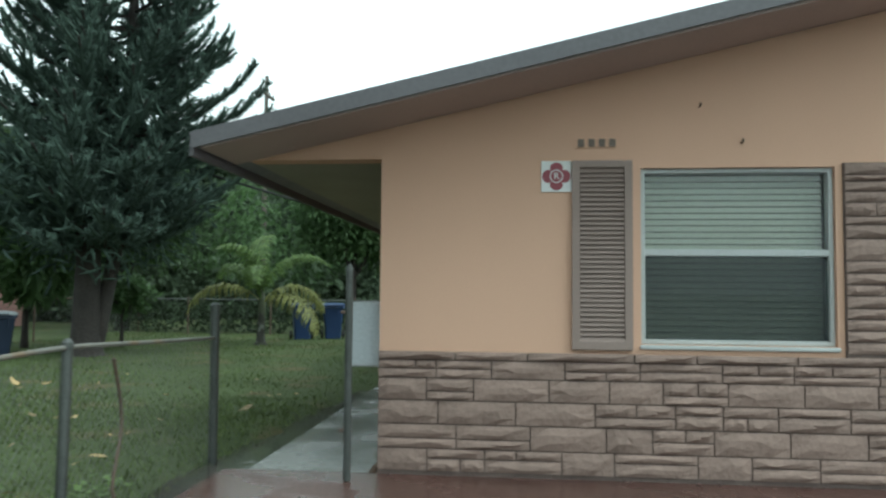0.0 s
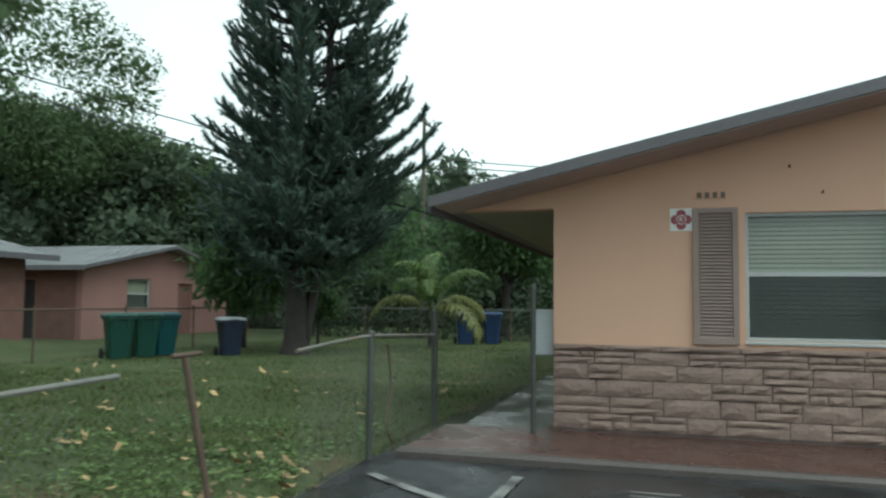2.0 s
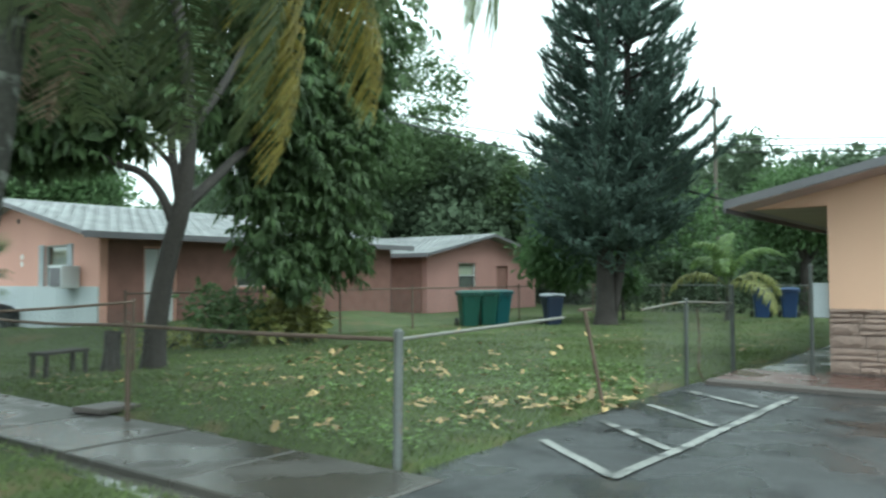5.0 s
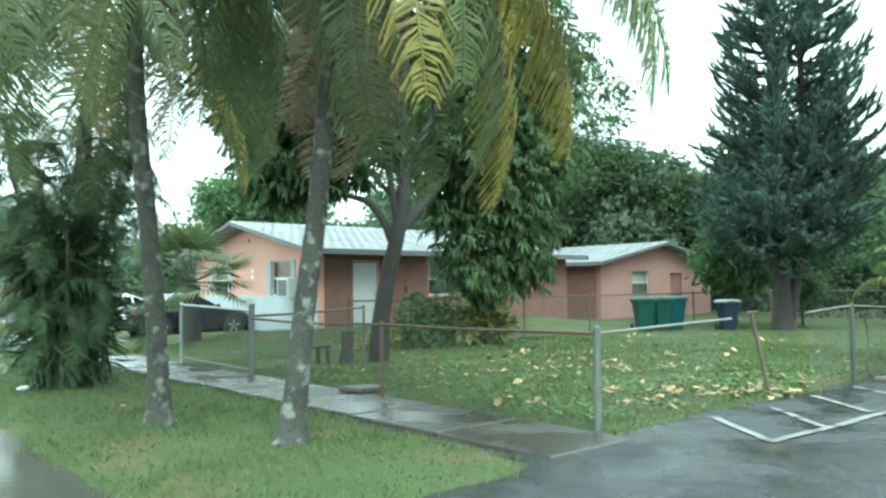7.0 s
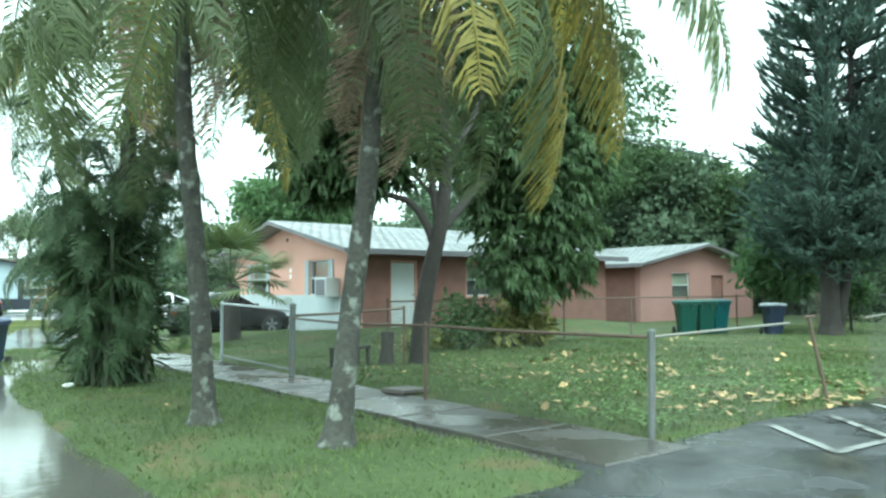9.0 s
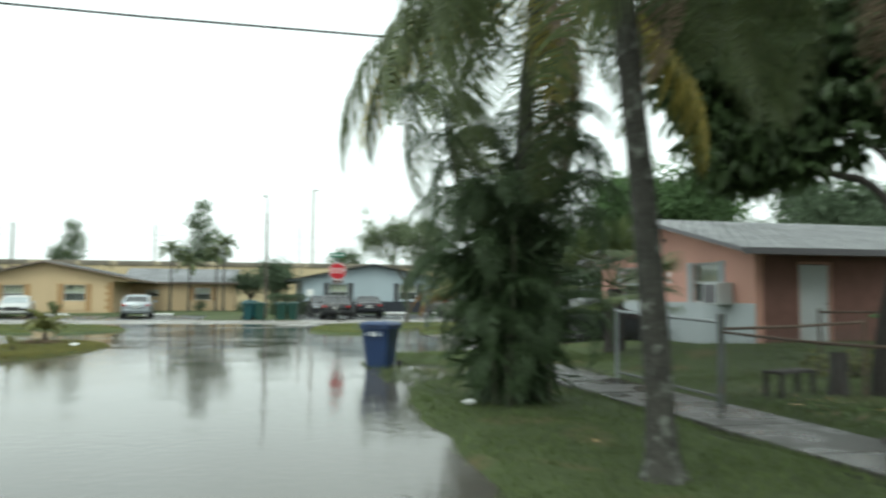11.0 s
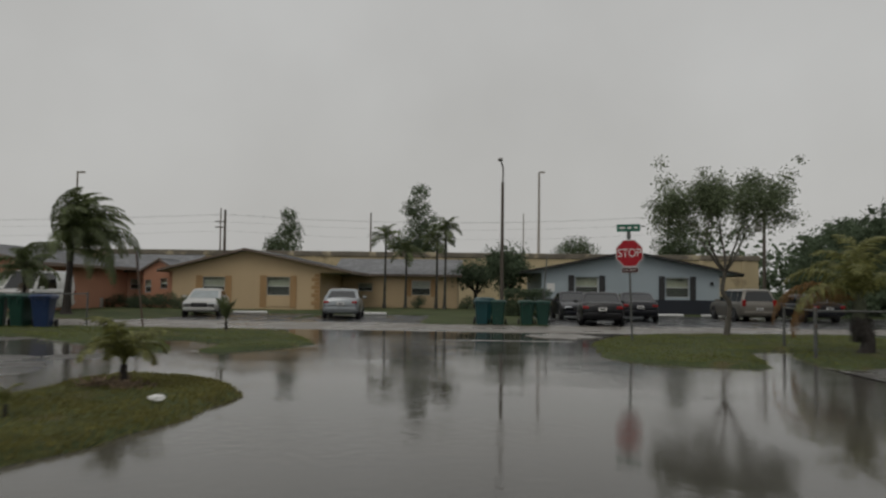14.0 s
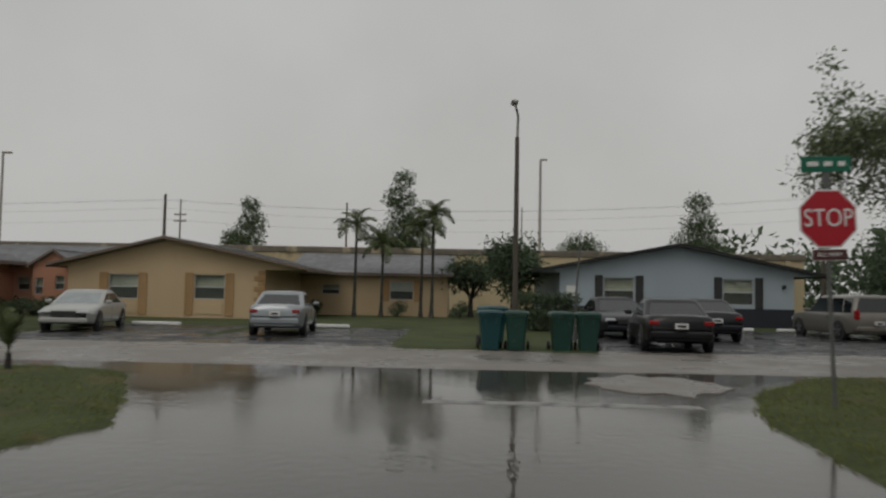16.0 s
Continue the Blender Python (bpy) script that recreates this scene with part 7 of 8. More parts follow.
def mast(name, label, x, y, h, r, head=0.0, material="pole_grey", arms=(), transformer=False):
    p = thing(name, label, "pole", pose(x, y, 0))
    part("pole", Geo().tube([(0, 0, -0.2), (0, 0, h)], [r, r * 0.6], 8), M[material], p, smooth=True)
    if head:
        part("lamp_head", Geo().box(-0.05, head, -0.15, 0.15, h - 0.02, h + 0.16, 0.03), M[material], p)
    for z, w in arms:
        part("crossarm", Geo().box(-w, w, -0.06, 0.06, z - 0.06, z + 0.06, 0.01), M[material], p)
        for k in (-w * 0.9, -w * 0.4, w * 0.4, w * 0.9):
            part("insulator", Geo().tube([(k, 0, z + 0.06), (k, 0, z + 0.22)], 0.04, 6), M["fascia"], p)
    if transformer:
        part("transformer", Geo().tube([(-0.45, 0, h - 2.3), (-0.45, 0, h - 1.4)], 0.27, 10), M["pole_grey"], p, smooth=True)
    return p


mast("light_mast", "tall slim light mast beyond the warehouse", -7.0, 106, 15.6, 0.2, 0.7)
mast("light_mast", "tall slim light mast on the western skyline", -57.8, 94.2, 13.5, 0.17, 0.8)
mast("utility_pole", "timber utility pole with cross-arms behind the yellow house", -36.2, 78.1, 8.0, 0.16, material="wood", arms=())
mast("utility_pole", "thin pole with small cross-arms behind the far roofs", -50.2, 119, 12.3, 0.14, material="wood", arms=((10.4, 0.75), (9.6, 0.75)))
mast("utility_pole", "thin pole over the far wing", -26.0, 96, 9.6, 0.12, material="wood")
mast("utility_pole", "thin far pole beside the light mast", -8.6, 110, 11.0, 0.12)
mast("utility_pole", "timber pole with a transformer beside the thicket", 8.35, 75, 8.6, 0.17, material="wood", arms=((8.2, 0.7),), transformer=True)
mast("utility_pole", "timber utility pole behind the conifer", 30, 11.2, 11.8, 0.15, material="wood", arms=((10.9, 1.1),))


def cable(label, a, b, sag=0.5, r=0.014, material="wire"):
    a, b = Vector(a), Vector(b)
    pts = [a.lerp(b, t / 10) - Vector((0, 0, sag * 4 * (t / 10) * (1 - t / 10))) for t in range(11)]
    return thing("cable", label, "cable", geo=Geo().tube(pts, r, 5), material=M[material], group="overhead cables")


cable("black overhead cable crossing the street", (-34, 12.4, 6.5), (12, 11.8, 6.5), 0.7, 0.02)
mast("utility_pole", "timber pole behind the tall airy tree", 20, 35, 13.4, 0.14, material="wood")
cable("black service cable sloping over the yards", (20, 35, 13.3), (9.9, 1.15, 2.62), 0.12, 0.03)
for z in (8.95, 8.6, 8.25):
    cable("thin power line behind the conifer", (30.12, 11.2, z), (56, -30, z + 0.75), 0.35, 0.03)
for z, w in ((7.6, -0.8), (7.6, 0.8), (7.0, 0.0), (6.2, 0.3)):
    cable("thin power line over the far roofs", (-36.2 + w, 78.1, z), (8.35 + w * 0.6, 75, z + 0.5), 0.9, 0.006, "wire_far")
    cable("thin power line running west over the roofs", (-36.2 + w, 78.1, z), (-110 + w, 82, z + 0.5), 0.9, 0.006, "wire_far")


# ---- vehicles ----
def vehicle(name, label, m, paint, L=4.6, W=1.8, style="sedan", shade=False, group="parked cars", plate=True):
    """A parked vehicle facing +x: rounded lower body, cabin with glass let into it, wheels, lamps, bumpers, mirrors."""
    c = thing(name, label, "van" if style == "van" else "car", m, group)
    h, w = L / 2, W / 2
    if style == "sedan":
        tops = [(-h, 0.7), (-h + 0.05, 0.9), (-h + 0.2, 0.95), (-h * 0.62, 0.95), (h * 0.36, 0.9), (h * 0.55, 0.86), (h * 0.8, 0.78), (h - 0.12, 0.7), (h, 0.54)]
        cab = (-h * 0.74, -h * 0.36, h * 0.08, h * 0.48, 0.88, 1.36)
    elif style == "fastback":
        tops = [(-h, 0.78), (-h + 0.06, 1.0), (-h + 0.16, 1.04), (-h * 0.7, 1.0), (h * 0.36, 0.92), (h * 0.55, 0.88), (h * 0.8, 0.78), (h - 0.12, 0.68), (h, 0.52)]
        cab = (-h * 0.86, -h * 0.28, h * 0.1, h * 0.55, 0.93, 1.4)
    elif style == "suv":
        tops = [(-h, 0.8), (-h + 0.04, 1.05), (-h + 0.12, 1.08), (-h * 0.6, 1.08), (h * 0.4, 1.06), (h * 0.55, 1.05), (h * 0.8, 1.0), (h - 0.1, 0.92), (h, 0.65)]
        cab = (-h * 0.97, -h * 0.88, h * 0.14, h * 0.42, 1.04, 1.76)
    else:
        tops = [(-h, 0.95), (-h + 0.04, 1.15), (-h + 0.1, 1.18), (-h * 0.6, 1.18), (h * 0.4, 1.16), (h * 0.62, 1.14), (h * 0.8, 1.06), (h - 0.1, 0.95), (h, 0.65)]
        cab = (-h * 0.985, -h * 0.96, h * 0.34, h * 0.6, 1.12, 2.02)
    xs = [-h, -h + 0.03, -h + 0.1, -h + 0.25] + [-h + 0.5 + (L - 1.0) * k / 12 for k in range(13)] + [h - 0.25, h - 0.1, h - 0.03, h]
    rings = []
    for x in xs:
        z = float(np.interp(x, [p[0] for p in tops], [p[1] for p in tops]))
        q = abs(x) / h
        a = w * (1 - 0.04 * q**2 - 0.17 * q**14)
        z0 = 0.22 + 0.1 * q**10
        half = [(0.84, z0), (0.95, z0 + 0.05), (0.985, z0 + 0.16), (1.0, z0 + 0.3), (0.995, z * 0.78), (0.97, z - 0.1), (0.93, z - 0.035), (0.84, z), (0.45, z + 0.025), (0.0, z + 0.032)]
        rings.append([(x, a * e, zz) for e, zz in half] + [(x, -a * e, zz) for e, zz in half[-2::-1]])
    body = part("body", Geo().loft(rings), M[paint], c, smooth=True)
    # the cabin: rounded rings from the belt line to the roof
    rb, rt, ft, fb, belt, top = cab
    s0 = w * 0.92
    k_side = 0.3 if style != "van" else 0.16
    side = lambda z: s0 - (z - belt) * k_side
    rear = lambda z: rb + (rt - rb) * (z - belt) / (top - 0.06 - belt)
    front = lambda z: fb + (ft - fb) * (z - belt) / (top - 0.06 - belt)
    levels = [(belt - 0.06, 0.0, 0.1), (belt + 0.25, 0.0, 0.1), (top - 0.06, 0.0, 0.12), (top - 0.015, 0.05, 0.14), (top + 0.012, 0.16, 0.2), (top + 0.03, 0.4, 0.2)]
    rings = []
    for z, e, r in levels:
        zz = min(z, top - 0.06)
        x0, x1, y1 = rear(zz) + e, front(zz) - e, side(zz) - e
        r = min(r, y1 * 0.8)
        ring = []
        for cx, cy, a0 in ((x1 - r, y1 - r, 0), (x0 + r, y1 - r, 90), (x0 + r, -y1 + r, 180), (x1 - r, -y1 + r, 270)):
            ring += [(cx + r * math.cos(radians(a0 + 30 * k)), cy + r * math.sin(radians(a0 + 30 * k)), z) for k in range(4)]
        rings.append(ring)
    cabin = part("cabin", Geo().loft(rings), M[paint], c, smooth=True)

    def pane(name, pts, out, material="carglass", label=""):
        o = Vector(out) * 0.008
        n = len(pts)
        g = Geo().add([Vector(p) + o for p in pts] + [Vector(p) - o for p in pts], [tuple(range(n)), tuple(range(n, 2 * n))[::-1]] + [(i, (i + 1) % n, n + (i + 1) % n, n + i) for i in range(n)])
        return part(name, g, M[material], c, label)

    z0, z1 = belt + 0.03, top - 0.1
    screen = "carglass_light" if shade else "carglass"
    pane("windscreen", [(front(z0), -side(z0) + 0.1, z0), (front(z0), side(z0) - 0.1, z0), (front(z1), side(z1) - 0.13, z1), (front(z1), -side(z1) + 0.13, z1)], (0.7, 0, 0.6), screen, "windscreen with a pale sunshade" if shade else "")
    if style != "van":
        pane("rear_window", [(rear(z0 + 0.04), -side(z0) + 0.12, z0 + 0.04), (rear(z0 + 0.04), side(z0) - 0.12, z0 + 0.04), (rear(z1), side(z1) - 0.15, z1), (rear(z1), -side(z1) + 0.15, z1)], (-0.7, 0, 0.6))
    xm = (rt + fb) / 2 - 0.12
    za, zb = belt + 0.04, top - 0.11
    for s in (-1, 1):
        P = lambda x, z: (x, s * side(z), z)
        pane("side_window", [P(xm + 0.04, za), P(front(za) - 0.16, za), P(front(zb) - 0.1, zb), P(xm + 0.04, zb)], (0, s, 0))
        if style != "van":
            cut = 0.2 if style != "suv" else 0.75
            pane("side_window", [P(rear(za) + (0.32 if style != "suv" else 0.75), za), P(xm - 0.04, za), P(xm - 0.04, zb), P(rear(zb) + cut, zb)], (0, s, 0))
        if style == "suv":
            pane("side_window", [P(rear(za) + 0.14, za), P(rear(za) + 0.67, za), P(rear(zb) + 0.67, zb), P(rear(zb) + 0.12, zb)], (0, s, 0))
        for x in (xm, ):
            part("door_seam", Geo().box(x - 0.006, x + 0.006, s * w * 0.985 - 0.012, s * w * 0.985 + 0.012, 0.36, belt - 0.1), M["lower"], c)
        for x in (xm + 0.14, xm - 0.8):
            part("door_handle", Geo().box(x, x + 0.16, s * w * 0.985 - 0.02, s * w * 0.985 + 0.025, belt - 0.16, belt - 0.125, 0.008), M[paint], c)
        mx = front(belt) - 0.34
        part("mirror", Geo().box(mx - 0.07, mx + 0.07, s * (w + 0.08) - 0.1, s * (w + 0.08) + 0.1, belt + 0.02, belt + 0.15, 0.035), M[paint], c)
        rz = tops[1][1]
        ya, yb = sorted((s * w * 0.5, s * w * 0.86))
        if style in ("suv", "van"):
            ya, yb = sorted((s * w * 0.72, s * w * 0.88))
            part("tail_lamp", Geo().box(-h - 0.012, -h + 0.1, ya, yb, rz - 0.22, rz + 0.14, 0.02), M["tail"], c, "red tail lamp")
        elif style == "fastback":
            g = Geo().loft([[(-h - 0.02, s * w * 0.34, 0.86), (-h - 0.02, s * w * 0.34, 0.9), (-h + 0.1, s * w * 0.4, 0.92), (-h + 0.1, s * w * 0.4, 0.84)],
                            [(-h - 0.012, s * w * 0.8, 0.8), (-h - 0.012, s * w * 0.8, 0.95), (-h + 0.1, s * w * 0.7, 0.95), (-h + 0.1, s * w * 0.7, 0.8)],
                            [(-h + 0.1, s * w * 0.985, 0.76), (-h + 0.1, s * w * 0.96, 0.95), (-h + 0.2, s * w * 0.8, 0.95), (-h + 0.2, s * w * 0.8, 0.76)],
                            [(-h + 0.42, s * w * 1.0, 0.88), (-h + 0.42, s * w * 0.985, 0.92), (-h + 0.42, s * w * 0.9, 0.92), (-h + 0.42, s * w * 0.9, 0.88)]])
            part("tail_lamp", g, M["tail"], c, "wide red wrap-round tail lamp")
            part("vent", Geo().box(-h - 0.005, -h + 0.3, min(s * w * 0.66, s * w * 0.98), max(s * w * 0.66, s * w * 0.98), 0.4, 0.48, 0.02), M["lower"], c)
        else:
            part("tail_lamp", Geo().box(-h - 0.012, -h + 0.18, *sorted((s * w * 0.6, s * w * 0.87)), rz - 0.19, rz - 0.08, 0.02), M["tail"], c, "red tail lamp")
        ya, yb = sorted((s * w * 0.5, s * w * 0.86))
        part("head_lamp", Geo().box(h - 0.24, h - 0.015, ya, yb, tops[-1][1] + 0.02, tops[-1][1] + 0.15, 0.03), M["head"], c, "clear head lamp")
        for x in (-h * 0.6, h * 0.62):
            rad = 0.325 if style in ("sedan", "fastback") else 0.36
            part("wheel_arch", Geo().tube([(x, s * (w - 0.16), rad), (x, s * (w * 0.99 + 0.004), rad)], rad + 0.045, 24), M["lower"], c)
            y0, y1 = s * (w - 0.2), s * (w * 0.99 + 0.012)
            t = part("tyre", Geo().tube([(x, y0, rad), (x, y0 + s * 0.03, rad), (x, y1 - s * 0.03, rad), (x, y1, rad)], [rad * 0.9, rad, rad, rad * 0.88], 24), M["rubber"], c, smooth=True)
            part("rim", Geo().tube([(x, y1 - s * 0.01, rad), (x, y1 + s * 0.004, rad)], [rad * 0.66, rad * 0.64], 18), M["lower"], t)
            g = Geo()
            for k in range(5):
                a = 2 * math.pi * k / 5 + 0.3
                d, q = Vector((math.cos(a), 0, math.sin(a))), Vector((-math.sin(a), 0, math.cos(a)))
                o, b = Vector((x, y1 + s * 0.009, rad)), Vector((0, s * 0.008, 0))
                quad = [o + d * 0.03 - q * 0.026, o + d * 0.03 + q * 0.026, o + d * rad * 0.62 + q * 0.04, o + d * rad * 0.62 - q * 0.04]
                g.add([p - b for p in quad] + [p + b for p in quad], [(0, 1, 2, 3), (4, 5, 6, 7), (0, 1, 5, 4), (1, 2, 6, 5), (2, 3, 7, 6), (3, 0, 4, 7)])
            part("spokes", g, M["spoke"], t, "dull five-spoke rim")
    part("bumper", Geo().box(-h - 0.05, -h + 0.14, -w * 0.84, w * 0.84, 0.36, 0.56, 0.05), M[paint], c)
    part("bumper", Geo().box(h - 0.14, h + 0.04, -w * 0.82, w * 0.82, 0.28, 0.47, 0.05), M[paint], c)
    part("grille", Geo().box(h - 0.1, h + 0.02, -w * 0.42, w * 0.42, 0.5, 0.68, 0.02), M["lower"], c)
    if plate:
        p = part("number_plate", Geo().box(-h - 0.06, -h + 0.02, -0.16, 0.16, 0.62, 0.76, 0.004), M["white"], c)
        part("print", Geo().box(-h - 0.066, -h - 0.062, -0.11, 0.11, 0.66, 0.72), M["lower"], p, "plain dark bar")
    return c


def at_car(x, y, deg, z=0.03):
    return pose(x, y, z, 0, 0, deg)


vehicle("car", "white fastback saloon car nose-in on the wet driveway", at_car(-3.9, 27.25, 3, 0.01), "car_white", 4.65, 1.8, "fastback")
vehicle("car", "pale old saloon facing the street with a sunshade in its windscreen", at_car(-27.75, 49.9, -80, 0.012) @ Matrix.Scale(0.95, 4), "car_pale", 4.8, 1.8, shade=True)
vehicle("car", "silver saloon parked nose to the yellow house", at_car(-21.0, 49.9, 95, 0.012), "car_silver", 4.6, 1.74)
vehicle("car", "black saloon reversed to the far kerb", at_car(-9.25, 46.3, 84, 0.012), "car_black", 4.7, 1.84)
vehicle("car", "dark saloon facing the street beside the blue-grey house", at_car(-9.7, 51.8, -88, 0.012), "car_dark", 4.6, 1.8)
vehicle("car", "dark grey saloon facing the blue-grey house", at_car(-6.7, 51.6, 86, 0.012), "car_dark", 4.7, 1.84)
vehicle("car", "tan-grey sport utility vehicle in a parking bay", at_car(-0.6, 54.0, 92, 0.012) @ Matrix.Diagonal((1, 1, 0.91, 1)), "car_grey", 4.9, 1.9, "suv")
vehicle("car", "dark saloon parked beside the hedge", at_car(2.5, 53.7, 97, 0.012), "car_dark", 4.8, 1.86)
vehicle("car", "white car on the flooded west driveway", at_car(-24.0, 15.6, 176, 0.02), "car_white", 4.6, 1.8)
vehicle("van", "white panel van parked before the orange house", at_car(-36.0, 49.2, -90, 0.05), "car_white", 4.7, 1.8, "van", group="")
vehicle("car", "low black saloon in front of the pink house", at_car(-3.8, 21.1, 3, 0.02), "car_black", 3.95, 1.75)

# lawn clutter
r = random.Random(91)
for x, y, a in ((-37.2, 36.0, 20), (-36.0, 36.6, -30)):
    ch_ = thing("plastic_chair", "white plastic garden chair before the orange house", "chair", pose(x, y, 0.07, 0, 0, a), "garden chairs")
    part("seat", Geo().box(-0.22, 0.22, -0.22, 0.22, 0.4, 0.43, 0.01), M["white"], ch_)
    part("backrest", Geo().box(-0.21, 0.21, 0.2, 0.24, 0.44, 0.85, 0.012), M["white"], ch_)
    for sx in (-0.19, 0.19):
        for sy in (-0.19, 0.19):
            part("leg", Geo().tube([(sx * 1.1, sy * 1.1, 0), (sx, sy, 0.4)], 0.02, 6), M["white"], ch_)
thing("wheel_stop", "long white concrete wheel stop on the west driveway", "wheel stop", pose(-26.9, 28.3, 0.03, 0, 0, 24), geo=Geo().box(-0.95, 0.95, -0.09, 0.09, 0, 0.13, 0.03), material=M["concrete_dry"])
def crumple(a, b, c, seed):
    """A lumpy, creased wad of thin sheet."""
    r = random.Random(seed)
    pts = [(0, 0, 0)]
    for i in range(1, 6):
        th = math.pi * i / 6
        for j in range(9):
            ph, s = 2 * math.pi * (j + 0.5 * (i % 2)) / 9, r.uniform(0.7, 1.25)
            pts.append((a * s * math.sin(th) * math.cos(ph), b * s * math.sin(th) * math.sin(ph), c * (1 - s * math.cos(th))))
    pts.append((0, 0, 2 * c))
    faces = [(0, 1 + (j + 1) % 9, 1 + j) for j in range(9)]
    for i in range(4):
        for j in range(9):
            p, q = 1 + i * 9, 10 + i * 9
            faces.append((p + j, p + (j + 1) % 9, q + (j + 1) % 9, q + j))
    faces += [(46, 37 + j, 37 + (j + 1) % 9) for j in range(9)]
    return Geo().add(pts, faces)


thing("litter", "crumpled white litter on the island lawn", "litter", pose(-18.4, 21.4, 0.09), geo=crumple(0.1, 0.065, 0.04, 4), material=M["white"])
thing("litter", "white litter by the foot of the areca clump", "litter", pose(-11.1, 8.9, 0.09), geo=crumple(0.085, 0.06, 0.035, 9), material=M["white"])
thing("stepping_slab", "loose dark paving slab on the footpath edge", "slab", pose(-7.55, 5.6, 0.09, 1, 2, 15), geo=Geo().box(-0.28, 0.28, -0.2, 0.2, -0.03, 0.03, 0.01), material=M["kerb"])

old = thing("garden_seat", "old dark wooden bench frame in the yard", "bench", pose(-6.35, 9.05, 0.07, 0, 0, 20) @ Matrix.Scale(0.85, 4))
part("seat", Geo().box(-0.5, 0.5, -0.18, 0.18, 0.38, 0.43, 0.01), M["bark"], old)
for sx in (-0.44, 0.44):
    for sy in (-0.14, 0.14):
        part("leg", Geo().box(sx - 0.03, sx + 0.03, sy - 0.03, sy + 0.03, 0, 0.378, 0.005), M["bark"], old)

for k, (x, y, s) in enumerate(((-34.6, 57.6, 0.8), (-33.2, 57.9, 1.0), (-32.0, 57.5, 0.8))):
    bush("bush", "dark unkempt shrub before the pale orange wing", x, y, 0.05, [(0, 0, 0.4 * s, 0.5 * s), (0.4, 0, 0.6 * s, 0.45 * s), (-0.4, 0.1, 0.5 * s, 0.4 * s)], 700, 0.13, "leaf_far", 140 + k)

# ---- stone facing of the peach house ----
facing = part("stone_facing", Geo().box(-5.0, 5.0, -0.025, -0.003, 0.0, 1.0), M["mortar"], peach, "mauve split-stone facing")


def stone_mesh(seed):
    """A unit stone with a split face towards -y."""
    r = random.Random(seed)
    nx, nz = 5, 3
    v, f = [], []
    for j in range(nz + 1):
        for i in range(nx + 1):
            edge = i in (0, nx) or j in (0, nz)
            u = i / nx - 0.5 + (0 if i in (0, nx) else r.uniform(-0.05, 0.05))
            w = j / nz - 0.5 + (0 if j in (0, nz) else r.uniform(-0.08, 0.08))
            v.append((u, -0.35 if edge else -r.uniform(0.55, 1.0), w))
    for j in range(nz):
        for i in range(nx):
            a = j * (nx + 1) + i
            f.append((a, a + 1, a + nx + 2, a + nx + 1))
    n = len(v)
    v += [(-0.5, 0, -0.5), (0.5, 0, -0.5), (0.5, 0, 0.5), (-0.5, 0, 0.5)]
    c = [0, nx, (nx + 1) * (nz + 1) - 1, (nx + 1) * nz]
    rim = [[c[0] + k for k in range(nx + 1)], [c[1] + k * (nx + 1) for k in range(nz + 1)], [c[2] - k for k in range(nx + 1)], [c[3] - k * (nx + 1) for k in range(nz + 1)]]
    for k in range(4):
        f.append((n + (k + 1) % 4, n + k, *rim[k]))
    g = Geo().add(v, f)
    return g.mesh("stone", M["stone"])


stones = [stone_mesh(k) for k in range(9)]
SR = random.Random(4)


def lay(u0, u1, z0, z1, deep=0.04):
    gap = 0.006
    sx, sz = u1 - u0 - 2 * gap, z1 - z0 - 2 * gap
    part("stone", stones[SR.randrange(9)], None, facing,
         at=pose((u0 + u1) / 2, -0.024, (z0 + z1) / 2) @ Matrix.Diagonal((sx, deep * SR.uniform(0.8, 1.2), sz, 1)) @ pose(0, 0, 0, 0, SR.choice((0, 180)), 0))


def course(u0, u1, z0, z1):
    u = u0
    while u < u1 - 0.01:
        w = SR.uniform(0.3, 0.62)
        if u1 - u - w < 0.22:
            w = u1 - u
        k = SR.random()
        zm = z0 + (z1 - z0) * SR.uniform(0.4, 0.62)
        if k < 0.34:
            lay(u, u + w, z0, z1)
        elif k < 0.7:
            lay(u, u + w, z0, zm)
            lay(u, u + w, zm, z1)
        else:
            s = w * SR.uniform(0.35, 0.65)
            lay(u, u + w, z0, zm) if k < 0.85 else lay(u, u + w, zm, z1)
            a, b = (zm, z1) if k < 0.85 else (z0, zm)
            lay(u, u + s, a, b)
            lay(u + s, u + w, a, b)
        u += w


zs = [0.12, 0.29, 0.47, 0.645, 0.81, 0.945]
for a, b in zip(zs, zs[1:]):
    course(-5.0, 5.0, a, b)
u = -5.0
while u < 4.99:
    w = min(SR.uniform(0.4, 0.9), 5.0 - u)
    lay(u, u + w, 0.945, 1.014, 0.065)
    u += w
# the stone panel between the two windows
facing2 = Geo().box(-1.62, 1.62, -0.025, -0.003, 1.0, 2.41)
part("panel_backing", facing2, M["mortar"], facing)
zs = [1.03, 1.2, 1.36, 1.53, 1.7, 1.86, 2.02, 2.2, 2.32, 2.41]
for a, b in zip(zs, zs[1:]):
    course(-1.62, 1.62, a, b)

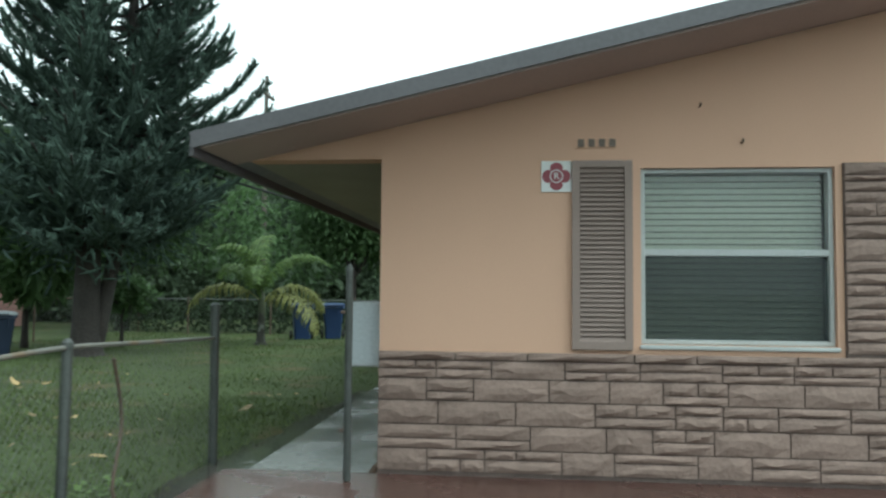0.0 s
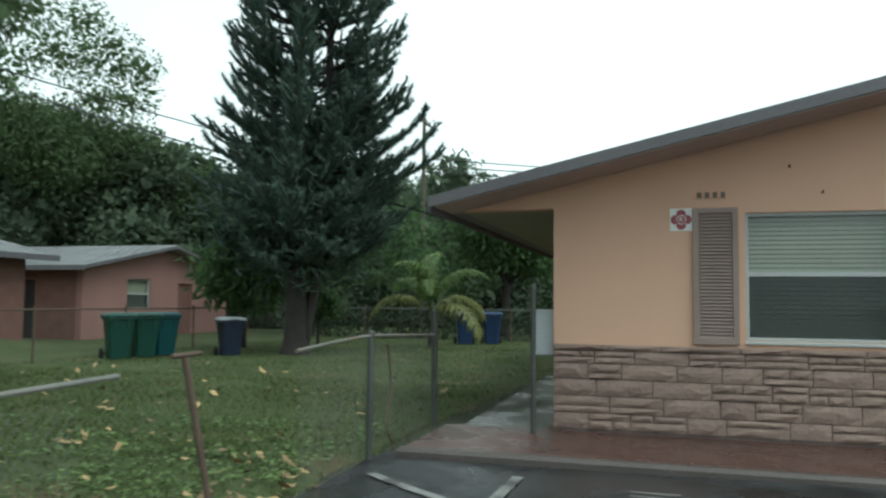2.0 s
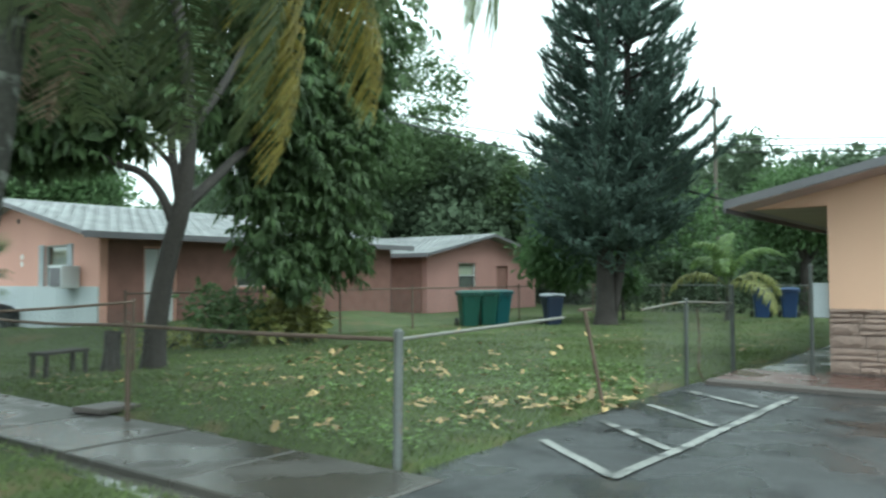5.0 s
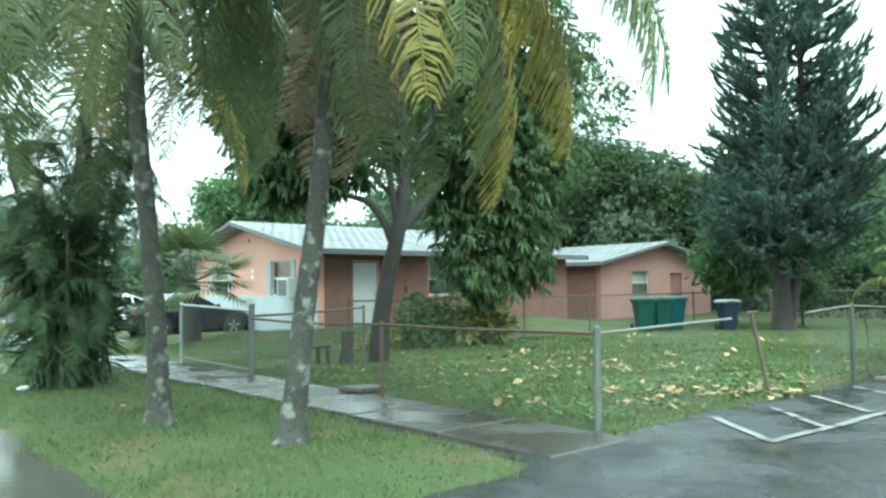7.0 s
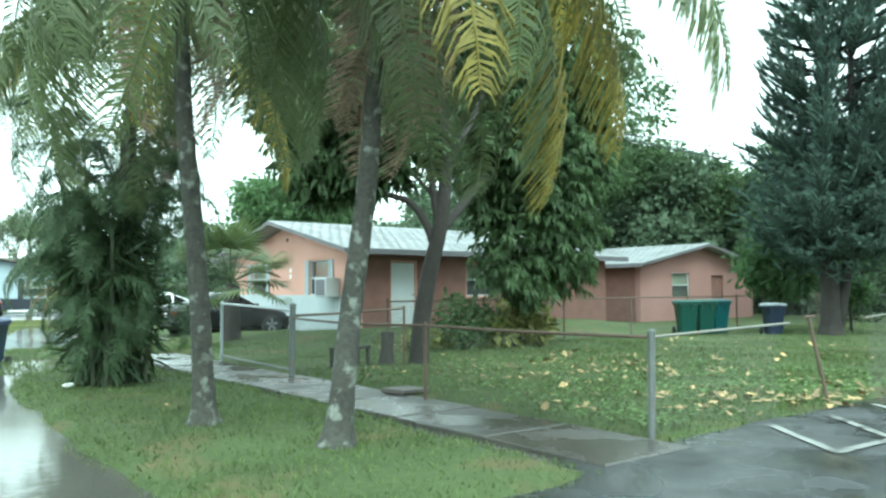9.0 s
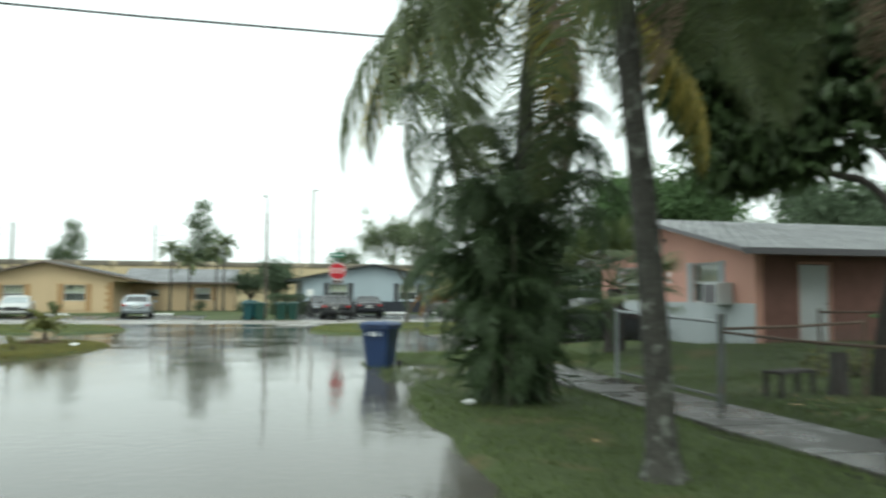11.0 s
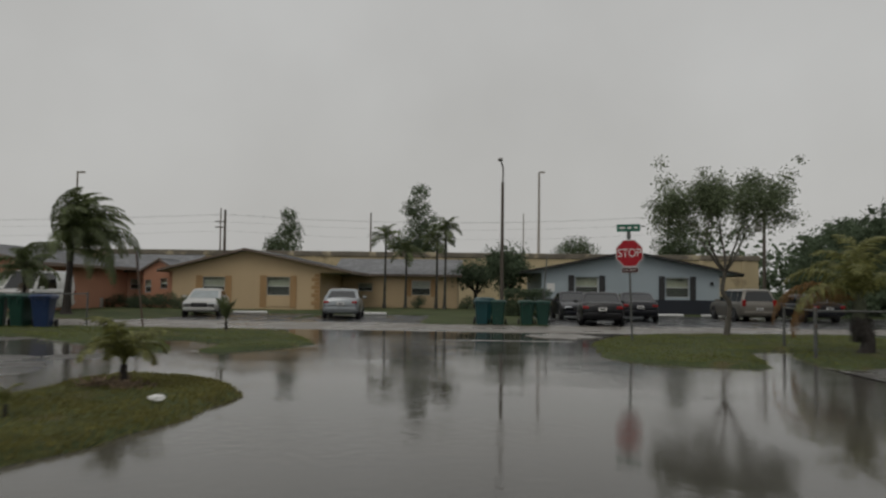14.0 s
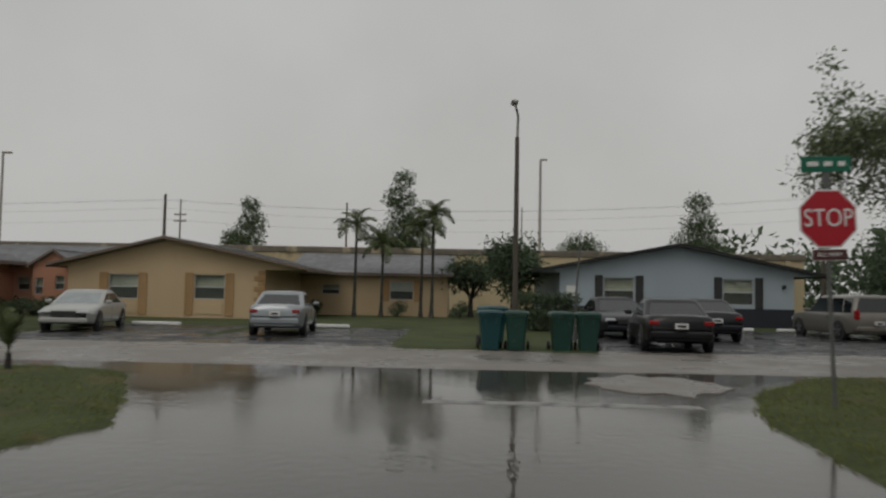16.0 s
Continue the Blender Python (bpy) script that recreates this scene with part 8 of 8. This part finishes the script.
# ---- grass, fallen leaves ----
def blades(name, label, zones, material, height, width, seed):
    g = np.random.default_rng(seed)
    V, F, n0 = [], [], 0
    for x0, x1, y0, y1, count in zones:
        x, y = g.uniform(x0, x1, count), g.uniform(y0, y1, count)
        keep = lawn_at(x, y) + 0.12 * wobble(x, y) > -0.12
        patch = 0.5 + 0.5 * np.sin(x * 1.3 + 2 * np.sin(y * 0.9)) * np.sin(y * 1.7 + x * 0.4)
        keep &= g.random(count) < 0.45 + 0.55 * patch
        x, y = x[keep], y[keep]
        z = ground_z(x, y) - 0.005
        n = len(x)
        a = g.uniform(0, 2 * np.pi, n)
        h = height * g.uniform(0.5, 1.4, n) * (0.8 + 0.4 * patch[keep])
        w = width * g.uniform(0.6, 1.3, n)
        lx, ly = g.normal(0, 0.5, n) * h, g.normal(0, 0.5, n) * h
        c, s = np.cos(a) * w, np.sin(a) * w
        v = np.stack([np.stack([x - c, y - s, z], 1), np.stack([x + c, y + s, z], 1), np.stack([x + lx, y + ly, z + h], 1)], 1).reshape(-1, 3)
        V.append(v)
        F.append(np.arange(len(v)).reshape(-1, 3) + n0)
        n0 += len(v)
    tagged(new(name, sheet(name, np.concatenate(V).tolist(), np.concatenate(F).tolist(), M[material])), label, "grass", kind="stuff")


blades("grass", "short wet green lawn grass", [(-12.1, -7.5, -1, 13.5, 42000), (-7.7, 4, 1.2, 11.5, 80000), (4, 18, 0.5, 12, 30000), (-7, 2, 11, 16, 14000), (-11.4, -6, 14.2, 19, 15000),
                                              (-22, -17, 5, 12.5, 16000)], "blade", 0.055, 0.008, 5)
blades("verge_grass", "yellowed wet grass on the island lawns", [(-21.2, -17.3, 16.5, 25.2, 60000), (-27, -21.5, 17.5, 25, 14000)], "blade_dry", 0.04, 0.009, 6)
blades("corner_grass", "short wet grass on the street corners", [(-12, -2, 26.5, 39, 46000), (-30, -18, 28, 38, 40000)], "blade_corner", 0.04, 0.009, 7)
g = np.random.default_rng(19)
n = 5200
x, y = g.uniform(-11.6, -7.4, n), g.uniform(12.2, 16.6, n)
keep = (np.sin(x * 2.3 + 1.1 * np.sin(y * 1.9)) * np.sin(y * 2.7 + x) > -0.15) & (g.random(n) < 0.75)
x, y = x[keep], y[keep]
n = len(x)
a, h = g.uniform(0, 2 * np.pi, n), g.uniform(0.03, 0.1, n)
v = np.stack([np.stack([x - np.cos(a) * 0.012, y - np.sin(a) * 0.012, 0 * x - 0.02], 1), np.stack([x + np.cos(a) * 0.012, y + np.sin(a) * 0.012, 0 * x - 0.02], 1),
              np.stack([x + g.normal(0, 0.05, n), y + g.normal(0, 0.05, n), h], 1)], 1).reshape(-1, 3)
tagged(new("drowned_grass", sheet("drowned_grass", v.tolist(), np.arange(len(v)).reshape(-1, 3).tolist(), M["blade"])), "sparse grass tips standing out of the flood water", "grass", kind="stuff")
g = np.random.default_rng(9)
cl = [(g.uniform(-7.2, -1.0), g.uniform(1.8, 8.5)) for _ in range(64)] + [(g.uniform(-6.5, -2.5), g.uniform(1.7, 2.4)) for _ in range(16)] + [(-4.9 + 0.14 * k, 1.66 - 0.022 * k + g.normal(0, 0.05)) for k in range(16)]
pos = np.concatenate([np.array(c) + g.normal(0, 0.22, (g.integers(2, 9), 2)) for c in cl] + [np.stack([g.uniform(-7.4, 6, 170), g.uniform(1.7, 10, 170)], 1), [(-7.67, 2.43), (-10.6, 6.2)]])
n = len(pos)
z = ground_z(pos[:, 0], pos[:, 1]) + 0.045
a = g.uniform(0, 2 * np.pi, n)
ln = 0.028 + 0.062 * g.random(n) ** 1.6
ln[-2] = 0.16
# six-cornered curled leaves
ring = np.array([(-1, 0), (-0.45, 0.42), (0.35, 0.5), (1.05, 0.05), (0.4, -0.4), (-0.4, -0.5)])
jit = ring[None] + g.normal(0, 0.13, (n, 6, 2))
cx, cy = jit[..., 0] * ln[:, None], jit[..., 1] * ln[:, None]
px = pos[:, :1] + cx * np.cos(a)[:, None] - cy * np.sin(a)[:, None]
py = pos[:, 1:] + cx * np.sin(a)[:, None] + cy * np.cos(a)[:, None]
pz = z[:, None] + np.abs(g.normal(0, 0.25, (n, 6))) * ln[:, None] + cx * g.normal(0, 0.25, n)[:, None]
v = np.stack([px, py, pz], -1).reshape(-1, 3)
i = np.arange(n)[:, None] * 6
f = np.concatenate([i + [0, 1, 5], i + [1, 4, 5], i + [1, 2, 4], i + [2, 3, 4]], 1).reshape(-1, 3)
tagged(new("fallen_leaves", sheet("fallen_leaves", v.tolist(), f.tolist(), M["fallen"])), "scattered yellow and tan fallen leaves on the lawn", "leaves", kind="stuff")
# low broad-leaved weeds among the grass
g = np.random.default_rng(29)
n = 9000
x, y = g.uniform(-7.4, -0.5, n), g.uniform(1.6, 8.5, n)
near = np.exp(-((y - 1.9) / 2.2) ** 2)
keep = (lawn_at(x, y) > 0.05) & (g.random(n) < 0.25 + 0.75 * near) & (np.sin(x * 2.2 + 1.4 * np.sin(y * 1.6)) * np.sin(y * 2.9 - x) > -0.35)
x, y = x[keep], y[keep]
n = len(x)
a, ln, z = g.uniform(0, 2 * np.pi, n), g.uniform(0.02, 0.045, n), ground_z(x, y) + g.uniform(0.03, 0.06, n)
rim = np.array([(-1, 0), (-0.2, 0.55), (1, 0), (-0.2, -0.55)])
v = np.stack([np.stack([x + ln * (u * np.cos(a) - w * np.sin(a)), y + ln * (u * np.sin(a) + w * np.cos(a)), z + ln * g.normal(0, 0.25, n)], 1) for u, w in rim], 1).reshape(-1, 3)
i = np.arange(n)[:, None] * 4
f = np.concatenate([i + [0, 1, 2], i + [0, 2, 3]], 1).reshape(-1, 3)
tagged(new("lawn_weeds", sheet("lawn_weeds", v.tolist(), f.tolist(), M["leaf_pale"])), "pale broad-leaved weeds among the lawn grass", "weeds", kind="stuff")
